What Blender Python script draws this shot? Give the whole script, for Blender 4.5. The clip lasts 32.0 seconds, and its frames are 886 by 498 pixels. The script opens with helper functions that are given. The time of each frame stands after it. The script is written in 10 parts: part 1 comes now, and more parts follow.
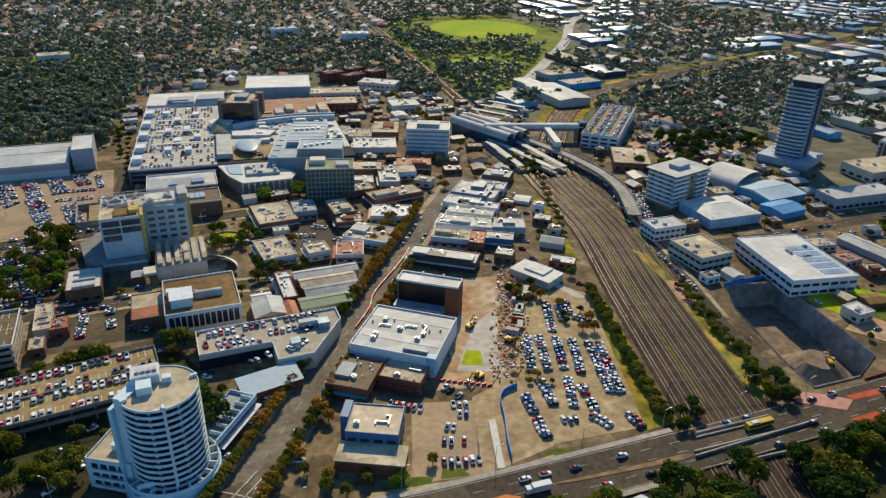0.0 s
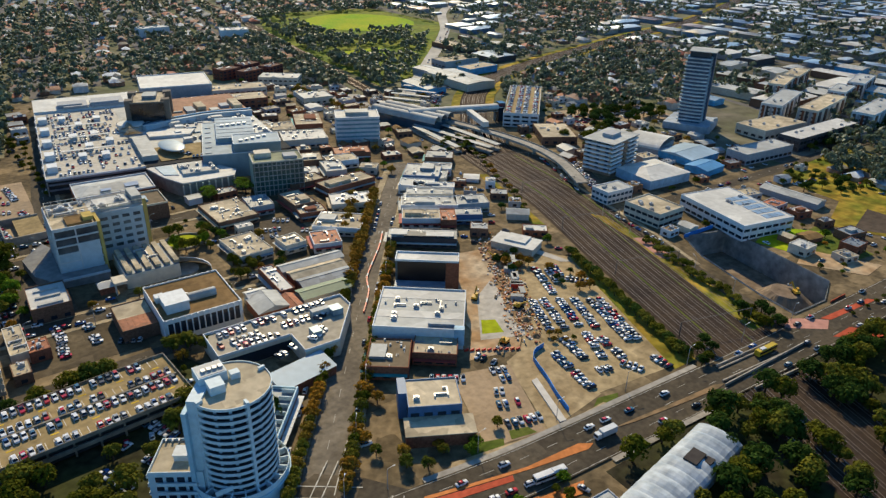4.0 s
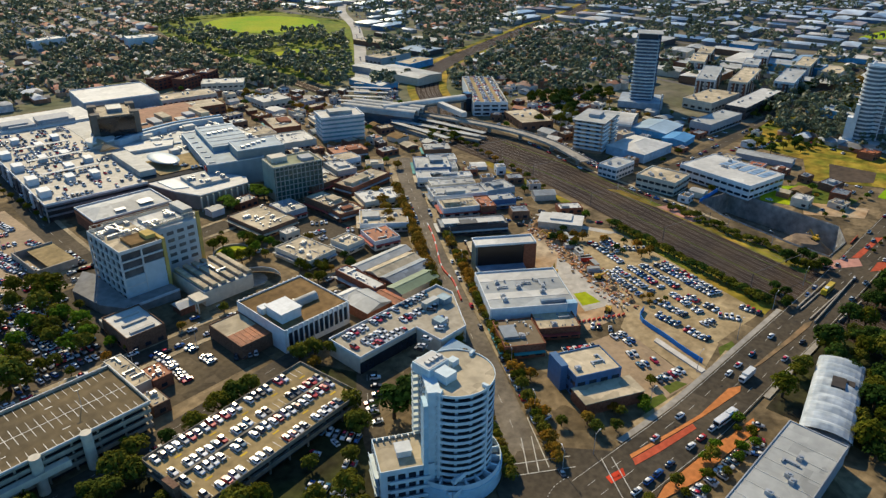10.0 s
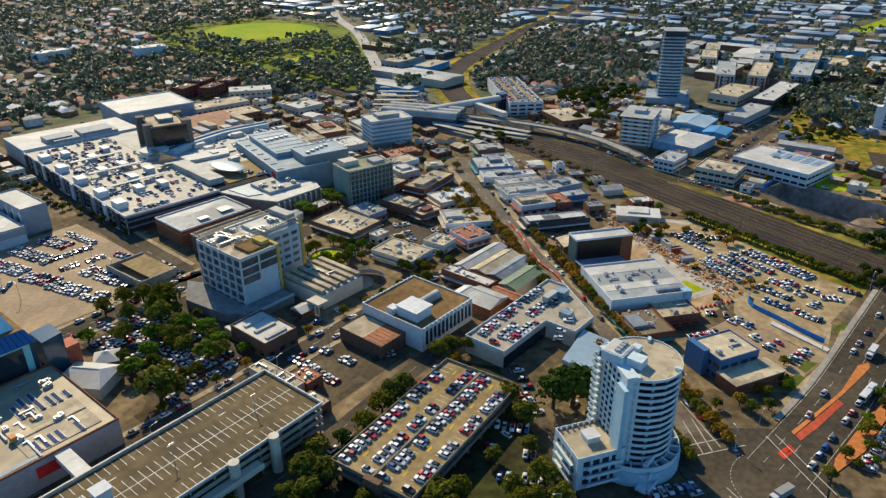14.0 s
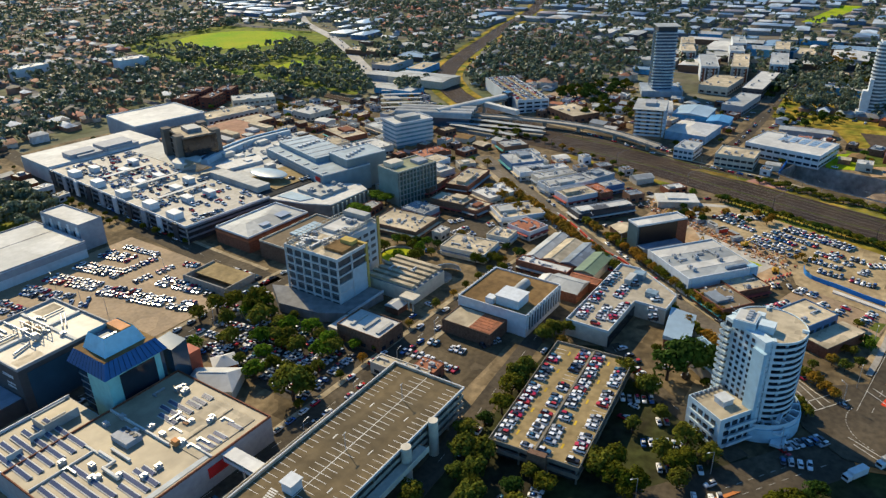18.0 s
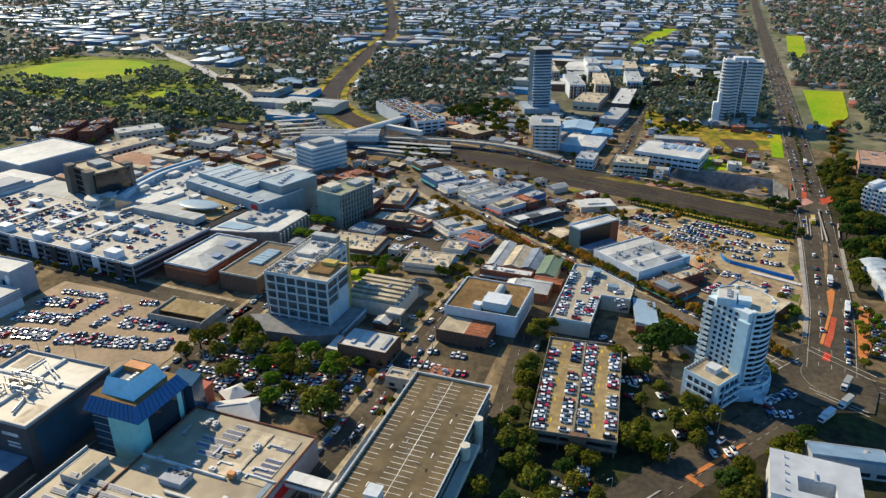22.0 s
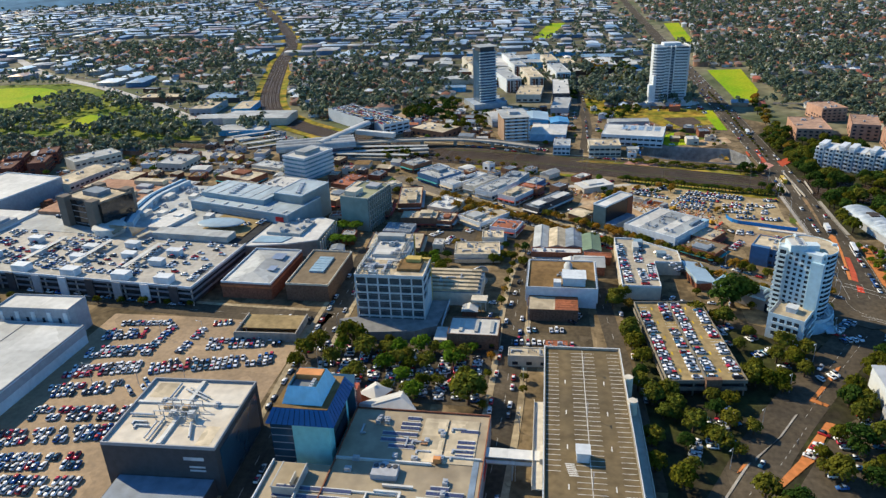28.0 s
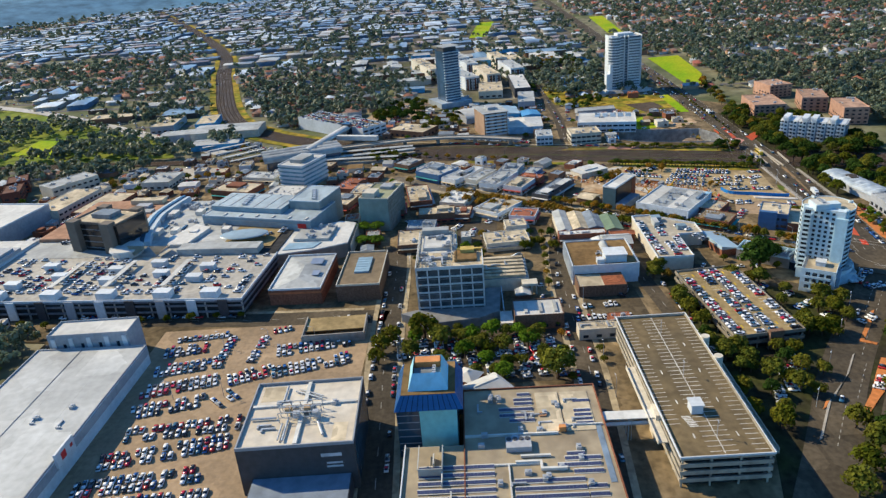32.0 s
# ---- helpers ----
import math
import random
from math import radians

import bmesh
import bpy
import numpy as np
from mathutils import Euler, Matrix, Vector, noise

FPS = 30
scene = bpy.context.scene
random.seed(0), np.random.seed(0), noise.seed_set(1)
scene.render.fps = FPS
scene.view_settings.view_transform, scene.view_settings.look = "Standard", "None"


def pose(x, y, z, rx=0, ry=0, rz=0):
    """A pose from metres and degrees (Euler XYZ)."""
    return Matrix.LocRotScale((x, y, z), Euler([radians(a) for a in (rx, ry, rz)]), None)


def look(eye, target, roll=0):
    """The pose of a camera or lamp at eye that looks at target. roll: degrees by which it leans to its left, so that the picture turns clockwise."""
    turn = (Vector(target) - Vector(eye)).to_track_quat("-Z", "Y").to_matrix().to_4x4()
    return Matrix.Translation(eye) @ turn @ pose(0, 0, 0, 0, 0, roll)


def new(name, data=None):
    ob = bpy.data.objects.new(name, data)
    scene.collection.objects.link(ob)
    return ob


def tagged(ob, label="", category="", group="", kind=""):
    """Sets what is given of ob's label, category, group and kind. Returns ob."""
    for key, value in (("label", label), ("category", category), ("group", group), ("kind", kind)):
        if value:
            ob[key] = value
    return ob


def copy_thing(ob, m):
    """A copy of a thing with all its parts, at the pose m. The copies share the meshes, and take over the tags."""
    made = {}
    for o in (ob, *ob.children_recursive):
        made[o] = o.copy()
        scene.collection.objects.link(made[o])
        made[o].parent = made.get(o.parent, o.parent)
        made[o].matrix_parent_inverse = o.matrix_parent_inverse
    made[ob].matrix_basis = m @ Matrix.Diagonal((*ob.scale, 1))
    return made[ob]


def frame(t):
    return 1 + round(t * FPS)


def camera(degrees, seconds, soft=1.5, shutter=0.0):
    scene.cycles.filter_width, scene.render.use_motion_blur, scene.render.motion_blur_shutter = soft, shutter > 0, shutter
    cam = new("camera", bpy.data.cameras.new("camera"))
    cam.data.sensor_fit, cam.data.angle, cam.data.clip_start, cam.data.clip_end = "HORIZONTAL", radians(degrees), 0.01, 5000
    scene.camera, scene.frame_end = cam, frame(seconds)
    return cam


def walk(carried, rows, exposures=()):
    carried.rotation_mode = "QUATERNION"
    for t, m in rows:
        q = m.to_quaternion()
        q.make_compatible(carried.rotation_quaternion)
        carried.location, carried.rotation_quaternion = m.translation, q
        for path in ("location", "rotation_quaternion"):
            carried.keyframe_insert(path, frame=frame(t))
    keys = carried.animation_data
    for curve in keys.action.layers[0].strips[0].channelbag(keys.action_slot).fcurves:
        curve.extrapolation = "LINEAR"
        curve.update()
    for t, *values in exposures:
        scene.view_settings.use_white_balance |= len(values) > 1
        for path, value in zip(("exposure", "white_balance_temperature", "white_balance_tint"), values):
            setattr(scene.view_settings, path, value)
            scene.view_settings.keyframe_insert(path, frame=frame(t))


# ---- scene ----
# The camera and its flight: seconds, x, y, z and the three turns.
cam = camera(64.50, 32.0, soft=1.38)
PATH = [
    (0.0, -2.28, 2.84, 175.82, 64.020, -1.264, -21.773),
    (0.5, -10.04, 5.18, 174.47, 64.079, -1.188, -23.827),
    (1.0, -17.90, 7.44, 173.03, 64.130, -1.098, -25.968),
    (1.5, -25.76, 10.04, 171.54, 64.179, -1.053, -27.735),
    (2.0, -33.48, 13.21, 170.08, 64.242, -1.052, -29.623),
    (2.5, -41.04, 16.87, 168.65, 64.262, -1.097, -31.157),
    (4.5, -69.84, 32.71, 163.70, 64.220, -1.108, -35.754),
    (5.0, -77.11, 36.61, 162.67, 64.239, -0.986, -36.830),
    (5.5, -84.39, 41.01, 162.00, 64.245, -0.932, -37.880),
    (6.0, -91.65, 45.80, 161.73, 64.276, -0.953, -39.977),
    (6.5, -98.69, 50.80, 161.73, 64.324, -1.024, -41.793),
    (7.0, -105.59, 55.91, 161.70, 64.335, -1.015, -42.354),
    (7.5, -112.22, 61.22, 161.55, 64.322, -0.993, -42.683),
    (8.0, -118.79, 66.49, 161.35, 64.311, -0.890, -44.002),
    (8.5, -125.40, 71.71, 161.10, 64.300, -0.796, -44.740),
    (9.0, -131.89, 77.29, 160.92, 64.275, -0.665, -45.099),
    (9.5, -138.42, 82.76, 160.81, 64.279, -0.548, -46.609),
    (10.0, -144.75, 88.31, 160.65, 64.296, -0.427, -46.983),
    (10.5, -151.19, 94.02, 160.50, 64.341, -0.300, -48.142),
    (11.0, -157.69, 99.80, 160.42, 64.373, -0.246, -48.638),
    (11.5, -163.96, 105.49, 160.42, 64.417, -0.221, -48.979),
    (12.0, -170.02, 111.52, 160.35, 64.441, -0.242, -49.314),
    (12.5, -175.91, 117.44, 160.12, 64.501, -0.195, -49.647),
    (13.0, -181.69, 123.05, 159.94, 64.559, -0.076, -49.896),
    (13.5, -187.35, 128.63, 159.97, 64.590, 0.042, -50.125),
    (14.0, -193.22, 134.21, 160.26, 64.583, 0.331, -50.412),
    (14.5, -199.60, 139.60, 160.76, 64.587, 0.530, -50.678),
    (15.0, -206.17, 144.92, 161.29, 64.599, 0.753, -50.962),
    (15.5, -212.36, 150.16, 161.74, 64.625, 0.875, -51.096),
    (17.5, -236.63, 171.28, 162.59, 64.765, 1.167, -54.429),
    (18.0, -242.65, 176.75, 162.92, 64.703, 1.235, -55.720),
    (18.5, -248.50, 182.23, 163.32, 64.644, 1.157, -56.797),
    (19.0, -254.27, 187.99, 163.81, 64.597, 1.077, -58.047),
    (19.5, -259.91, 194.03, 164.31, 64.545, 0.982, -59.427),
    (20.0, -265.49, 200.14, 164.81, 64.857, 0.777, -61.295),
    (20.5, -271.03, 206.18, 165.18, 66.066, 0.564, -63.306),
    (21.0, -276.41, 212.68, 165.43, 66.534, 0.391, -65.354),
    (21.5, -281.50, 219.54, 165.77, 66.456, 0.305, -67.349),
    (22.0, -286.25, 226.27, 166.24, 66.385, 0.181, -69.381),
    (22.5, -290.80, 232.87, 166.74, 66.282, 0.240, -71.207),
    (23.0, -295.10, 239.66, 167.08, 66.195, 0.443, -73.043),
    (23.5, -299.34, 246.60, 167.27, 66.183, 0.611, -74.493),
    (24.0, -303.22, 253.71, 167.46, 66.224, 0.705, -75.634),
    (24.5, -306.64, 260.87, 167.63, 66.282, 0.882, -76.746),
    (25.0, -310.09, 268.45, 167.66, 66.328, 1.082, -77.719),
    (25.5, -313.29, 276.26, 167.69, 66.354, 1.092, -78.573),
    (27.5, -324.28, 307.61, 167.48, 66.470, 1.802, -80.544),
    (28.0, -327.12, 315.30, 167.48, 66.515, 2.077, -81.112),
    (28.5, -329.92, 322.94, 167.67, 66.525, 2.247, -81.702),
    (29.0, -332.36, 330.79, 168.06, 66.539, 2.311, -82.344),
    (29.5, -334.73, 338.61, 168.43, 66.539, 2.437, -83.367),
    (30.0, -336.85, 346.44, 168.78, 66.540, 2.557, -84.297),
    (30.5, -339.04, 354.02, 168.98, 66.551, 3.213, -84.674),
    (31.0, -341.42, 361.77, 169.08, 66.491, 3.641, -85.903),
    (31.5, -343.89, 369.98, 169.23, 66.428, 3.969, -87.455),
    (32.0, -346.04, 378.26, 169.52, 66.411, 4.163, -89.004),
]
walk(cam, [(t, pose(x, y, z, rx, ry, rz)) for t, x, y, z, rx, ry, rz in PATH], exposures=[(0.0, 0.0, 6320.0, 10.0), (10.0, 0.05, 6400.0, 10.0), (20.0, 0.2, 6250.0, 10.0), (26.0, 0.31, 6080.0, 10.5), (32.0, 0.3, 5980.0, 11.0)])

# World, sun and exposure.
SUN_AZ, SUN_EL = radians(25.0), radians(36.0)
world = bpy.data.worlds.new("sky")
scene.world = world
world.use_nodes = True
_n = world.node_tree.nodes
_sky = _n.new("ShaderNodeTexSky")
_sky.sky_type = "NISHITA"
_sky.sun_disc = False
_sky.sun_elevation, _sky.sun_rotation = SUN_EL, SUN_AZ
_sky.air_density, _sky.dust_density, _sky.ozone_density = 1.0, 0.3, 3.0
_tint = _n.new("ShaderNodeMix")
_tint.data_type, _tint.blend_type = "RGBA", "MULTIPLY"
_tint.inputs[0].default_value = 1.0
_tint.inputs[7].default_value = (0.58, 1.0, 1.24, 1)
world.node_tree.links.new(_sky.outputs[0], _tint.inputs[6])
world.node_tree.links.new(_tint.outputs[2], _n["Background"].inputs[0])
_n["Background"].inputs[1].default_value = 0.112
_sd = bpy.data.lights.new("sun", "SUN")
_sd.energy, _sd.angle, _sd.color = 5.1, radians(0.5), (1.0, 0.825, 0.52)
sun = new("sun", _sd)
_dir = Vector((math.sin(SUN_AZ) * math.cos(SUN_EL), math.cos(SUN_AZ) * math.cos(SUN_EL), math.sin(SUN_EL)))
sun.matrix_world = look(_dir * 500, (0, 0, 0))

# Materials.
MATS = {}


def mat(name, colour, rough=0.8, vary=0.25, size=0.25, metal=0.0, bump=0.0, second=None, grime=0.25, grime_size=0.03, island=0.0, rand=0.0, spec=0.3, patch=0.0, patch_size=0.14):
    """A worn surface: base colour varied by fine grain and by broad stains, in metres of the world."""
    if name in MATS:
        return MATS[name]
    m = bpy.data.materials.new(name)
    m.use_nodes = True
    nt = m.node_tree
    b = nt.nodes["Principled BSDF"]
    N, L = nt.nodes.new, nt.links.new
    geo = N("ShaderNodeNewGeometry")
    n1, n2 = N("ShaderNodeTexNoise"), N("ShaderNodeTexNoise")
    n1.inputs["Scale"].default_value, n2.inputs["Scale"].default_value = size, grime_size
    n1.inputs["Detail"].default_value, n2.inputs["Detail"].default_value = 4, 3
    for n in (n1, n2):
        L(geo.outputs["Position"], n.inputs["Vector"])
    r1 = N("ShaderNodeMapRange")
    r1.inputs[1].default_value, r1.inputs[2].default_value = 0.3, 0.7
    r1.inputs[3].default_value, r1.inputs[4].default_value = 1 - vary, 1 + vary
    L(n1.outputs["Fac"], r1.inputs[0])
    r2 = N("ShaderNodeMapRange")
    r2.inputs[1].default_value, r2.inputs[2].default_value = 0.35, 0.65
    L(n2.outputs["Fac"], r2.inputs[0])
    mix = N("ShaderNodeMix")
    mix.data_type = "RGBA"
    base = colour if len(colour) == 4 else (*colour, 1)
    two = second if second else [c * (1 - grime) for c in colour[:3]]
    mix.inputs[6].default_value, mix.inputs[7].default_value = base, (*two, 1)
    L(r2.outputs[0], mix.inputs[0])
    mul = N("ShaderNodeMix")
    mul.data_type, mul.blend_type = "RGBA", "MULTIPLY"
    mul.inputs[0].default_value = 1.0
    L(mix.outputs[2], mul.inputs[6])
    grey = N("ShaderNodeCombineColor")
    for k in range(3):
        L(r1.outputs[0], grey.inputs[k])
    L(grey.outputs[0], mul.inputs[7])
    out = mul.outputs[2]
    if patch:
        # repaired or re-laid areas, a few metres across
        vor, pr, hv = N("ShaderNodeTexVoronoi"), N("ShaderNodeMapRange"), N("ShaderNodeHueSaturation")
        vor.distance = "CHEBYCHEV"
        vor.inputs["Scale"].default_value = patch_size
        L(geo.outputs["Position"], vor.inputs["Vector"])
        one = N("ShaderNodeSeparateColor")
        L(vor.outputs["Color"], one.inputs[0])
        pr.inputs[3].default_value, pr.inputs[4].default_value = 1 - patch, 1 + patch
        L(one.outputs[0], pr.inputs[0])
        L(pr.outputs[0], hv.inputs["Value"])
        L(out, hv.inputs["Color"])
        out = hv.outputs[0]
    if island or rand:
        hsv = N("ShaderNodeHueSaturation")
        src = N("ShaderNodeObjectInfo").outputs["Random"] if rand else geo.outputs["Random Per Island"]
        rr = N("ShaderNodeMapRange")
        amount = rand or island
        rr.inputs[3].default_value, rr.inputs[4].default_value = 1 - amount, 1 + amount
        L(src, rr.inputs[0])
        L(rr.outputs[0], hsv.inputs["Value"])
        L(out, hsv.inputs["Color"])
        out = hsv.outputs[0]
    L(out, b.inputs["Base Color"])
    b.inputs["Roughness"].default_value, b.inputs["Metallic"].default_value = rough, metal
    b.inputs["Specular IOR Level"].default_value = spec if rough < 0.78 else spec * 0.2
    if bump:
        bp = N("ShaderNodeBump")
        bp.inputs["Strength"].default_value, bp.inputs["Distance"].default_value = 0.6, bump
        L(n1.outputs["Fac"], bp.inputs["Height"])
        L(bp.outputs[0], b.inputs["Normal"])
    MATS[name] = m
    return m


def palette(name, colours, rough=0.7, spec=0.3, metal=0.0, per_object=False, vary=0.2, size=0.3, spread=0.15):
    """Each loose piece (or each object) takes one of several colours, with grain over it."""
    m = bpy.data.materials.new(name)
    m.use_nodes = True
    nt = m.node_tree
    b = nt.nodes["Principled BSDF"]
    N, L = nt.nodes.new, nt.links.new
    geo = N("ShaderNodeNewGeometry")
    src = N("ShaderNodeObjectInfo").outputs["Random"] if per_object else geo.outputs["Random Per Island"]
    ramp = N("ShaderNodeValToRGB")
    ramp.color_ramp.interpolation = "CONSTANT"
    el = ramp.color_ramp.elements
    el[0].position, el[0].color = 0.0, (*colours[0], 1)
    el[1].position, el[1].color = 1 / len(colours), (*colours[1], 1)
    for k in range(2, len(colours)):
        e = el.new(k / len(colours))
        e.color = (*colours[k], 1)
    L(src, ramp.inputs[0])
    n1 = N("ShaderNodeTexNoise")
    n1.inputs["Scale"].default_value, n1.inputs["Detail"].default_value = size, 4
    L(geo.outputs["Position"], n1.inputs["Vector"])
    r1 = N("ShaderNodeMapRange")
    r1.inputs[1].default_value, r1.inputs[2].default_value = 0.3, 0.7
    r1.inputs[3].default_value, r1.inputs[4].default_value = 1 - vary, 1 + vary
    L(n1.outputs["Fac"], r1.inputs[0])
    hsv = N("ShaderNodeHueSaturation")
    L(r1.outputs[0], hsv.inputs["Value"])
    L(ramp.outputs[0], hsv.inputs["Color"])
    L(hsv.outputs[0], b.inputs["Base Color"])
    b.inputs["Roughness"].default_value, b.inputs["Metallic"].default_value = rough, metal
    b.inputs["Specular IOR Level"].default_value = spec
    MATS[name] = m
    return m


asphalt = mat("asphalt", (0.066, 0.055, 0.041), 0.85, 0.25, 0.5, second=(0.1, 0.08, 0.055), grime_size=0.04, patch=0.18, patch_size=0.06)
asphalt_lot = mat("asphalt_lot", (0.35, 0.245, 0.145), 0.76, 0.2, 0.4, spec=0.25, second=(0.27, 0.19, 0.112), grime_size=0.05, patch=0.12, patch_size=0.05)
paving = mat("paving", (0.225, 0.165, 0.092), 0.85, 0.35, 0.3, second=(0.1, 0.076, 0.044), grime_size=0.05, patch=0.35, patch_size=0.07)
concrete = mat("concrete", (0.42, 0.38, 0.32), 0.8, 0.2, 0.4, second=(0.27, 0.25, 0.22))
deck_tan = mat("deck_concrete", (0.345, 0.255, 0.125), 0.8, 0.25, 0.3, second=(0.24, 0.178, 0.085), grime_size=0.07)
deck_dark = mat("deck_bitumen", (0.125, 0.096, 0.056), 0.85, 0.25, 0.25, second=(0.18, 0.132, 0.07), grime_size=0.06)
white_paint = mat("white_paint", (0.64, 0.665, 0.68), 0.6, 0.1, 0.5, grime=0.18)
cream_wall = mat("cream_wall", (0.62, 0.56, 0.45), 0.75, 0.12, 0.5, grime=0.2)
grey_wall = mat("grey_wall", (0.36, 0.37, 0.39), 0.75, 0.12, 0.5, grime=0.2)
dark_wall = mat("dark_wall", (0.06, 0.06, 0.065), 0.6, 0.15, 0.5, grime=0.2)
blue_wall = mat("blue_wall", (0.06, 0.14, 0.28), 0.5, 0.1, 0.5, grime=0.2)
brick_red = mat("red_brick", (0.27, 0.11, 0.065), 0.85, 0.3, 1.2, grime=0.35)
brick_brown = mat("brown_brick", (0.2, 0.12, 0.08), 0.85, 0.3, 1.2, grime=0.3)
roof_metal = mat("pale_metal_roof", (0.42, 0.425, 0.405), 0.66, 0.12, 0.3, grime=0.3, spec=0.3, patch=0.16, patch_size=0.12)
roof_white = mat("white_metal_roof", (0.6, 0.585, 0.54), 0.7, 0.1, 0.3, grime=0.22, spec=0.3, patch=0.1, patch_size=0.1)
roof_grey = mat("grey_roof", (0.22, 0.25, 0.28), 0.55, 0.18, 0.3, grime=0.3, patch=0.25, patch_size=0.14)
roof_tan = mat("tan_roof", (0.55, 0.46, 0.32), 0.8, 0.18, 0.3, grime=0.3, patch=0.22, patch_size=0.16)
roof_brown = mat("brown_gravel_roof", (0.24, 0.15, 0.065), 0.9, 0.25, 0.3, grime=0.3, patch=0.15, patch_size=0.1)
roof_rust = mat("rusty_metal_roof", (0.42, 0.14, 0.06), 0.7, 0.3, 0.6, grime=0.4, patch=0.3, patch_size=0.2)
roof_green = mat("green_metal_roof", (0.2, 0.27, 0.16), 0.55, 0.15, 0.3, grime=0.3)
glass_dark = mat("window_glass", (0.02, 0.03, 0.045), 0.12, 0.2, 0.2, spec=0.6)
glass_blue = mat("blue_glass", (0.03, 0.07, 0.11), 0.15, 0.2, 0.1, spec=0.6)
grass = mat("grass", (0.06, 0.1, 0.012), 0.9, 0.35, 0.3, second=(0.13, 0.14, 0.03), grime_size=0.03)
turf = mat("bright_turf", (0.2, 0.33, 0.006), 0.9, 0.2, 0.3, second=(0.34, 0.36, 0.012), grime_size=0.02)
dry_grass = mat("dry_grass", (0.36, 0.23, 0.035), 0.95, 0.45, 0.15, second=(0.11, 0.14, 0.015), grime_size=0.045, patch=0.3, patch_size=0.05)
soil = mat("bare_earth", (0.46, 0.36, 0.24), 0.95, 0.3, 0.25, second=(0.36, 0.22, 0.11), grime_size=0.06)
ballast = mat("railway_ballast", (0.04, 0.029, 0.024), 0.95, 0.35, 0.6, second=(0.072, 0.05, 0.033), grime_size=0.04)
steel = mat("steel_rail", (0.26, 0.21, 0.17), 0.4, 0.1, 1.0, metal=0.5)
red_lane = mat("red_road_paint", (0.5, 0.1, 0.05), 0.85, 0.2, 0.5)
orange_lane = mat("orange_paving", (0.6, 0.22, 0.07), 0.85, 0.2, 0.5)
line_white = mat("road_line", (0.5, 0.48, 0.43), 0.7, 0.3, 0.5)
bay_white = mat("bay_line", (0.75, 0.72, 0.65), 0.7, 0.2, 0.8)
bark = mat("bark", (0.1, 0.07, 0.05), 0.95, 0.3, 1.0)
# panels lighter than their own blue: sun glare put into the colour
solar_glare = mat("solar_panel", (0.26, 0.29, 0.36), 0.3, 0.1, 0.3, spec=0.6)
machine = mat("galvanised_unit", (0.45, 0.46, 0.47), 0.45, 0.15, 0.8, metal=0.3)

# Building helpers.
def mesh_ob(name, bm, material=None, parent=None, label=""):
    me = bpy.data.meshes.new(name)
    bm.to_mesh(me)
    bm.free()
    if material:
        me.materials.append(material)
    ob = new(name, me)
    if parent:
        ob.parent = parent
    if label:
        ob["label"] = label
    return ob


def part(name, bm, material, parent, label=""):
    return mesh_ob(name, bm, material, parent, label)


def share(name, me, parent, m, label=""):
    ob = new(name, me)
    ob.parent = parent
    ob.matrix_local = m
    if label:
        ob["label"] = label
    return ob


def add_box(bm, x0, x1, y0, y1, z0, z1):
    v = [bm.verts.new((x, y, z)) for z in (z0, z1) for x, y in ((x0, y0), (x1, y0), (x1, y1), (x0, y1))]
    for f in ((3, 2, 1, 0), (4, 5, 6, 7), (0, 1, 5, 4), (1, 2, 6, 5), (2, 3, 7, 6), (3, 0, 4, 7)):
        bm.faces.new([v[i] for i in f])


def boxes(*bs):
    bm = bmesh.new()
    for b in bs:
        add_box(bm, *b)
    return bm


def add_prism(bm, outline, z0, z1):
    """An upright prism on an outline that runs anticlockwise."""
    a = [bm.verts.new((x, y, z0)) for x, y in outline]
    b = [bm.verts.new((x, y, z1)) for x, y in outline]
    n = len(outline)
    bm.faces.new(b)
    bm.faces.new(a[::-1])
    for i in range(n):
        bm.faces.new((a[i], a[(i + 1) % n], b[(i + 1) % n], b[i]))


def prism(outline, z0, z1):
    bm = bmesh.new()
    add_prism(bm, outline, z0, z1)
    return bm


def ring(r, n=48, a0=0.0, a1=360.0, cx=0.0, cy=0.0):
    full = abs(a1 - a0) >= 360
    k = n if full else n + 1
    return [(cx + r * math.cos(radians(a0 + (a1 - a0) * i / n)), cy + r * math.sin(radians(a0 + (a1 - a0) * i / n))) for i in range(k)]


def add_ring_wall(bm, r_out, r_in, z0, z1, n=48, a0=0.0, a1=360.0):
    o, i = ring(r_out, n, a0, a1), ring(r_in, n, a0, a1)
    lim = n if abs(a1 - a0) >= 360 else n
    k = len(o)
    vo0, vi0 = [bm.verts.new((*p, z0)) for p in o], [bm.verts.new((*p, z0)) for p in i]
    vo1, vi1 = [bm.verts.new((*p, z1)) for p in o], [bm.verts.new((*p, z1)) for p in i]
    for a in range(lim):
        b = (a + 1) % k
        bm.faces.new((vo0[a], vo0[b], vo1[b], vo1[a]))
        bm.faces.new((vi0[b], vi0[a], vi1[a], vi1[b]))
        bm.faces.new((vo1[a], vo1[b], vi1[b], vi1[a]))
        bm.faces.new((vo0[b], vo0[a], vi0[a], vi0[b]))


def parapet(w, d, z0, z1, t=0.35):
    """A rim round a flat roof, butted at the corners."""
    x, y = w / 2, d / 2
    return boxes((-x, x, -y, -y + t, z0, z1), (-x, x, y - t, y, z0, z1), (-x, -x + t, -y + t, y - t, z0, z1), (x - t, x, -y + t, y - t, z0, z1))


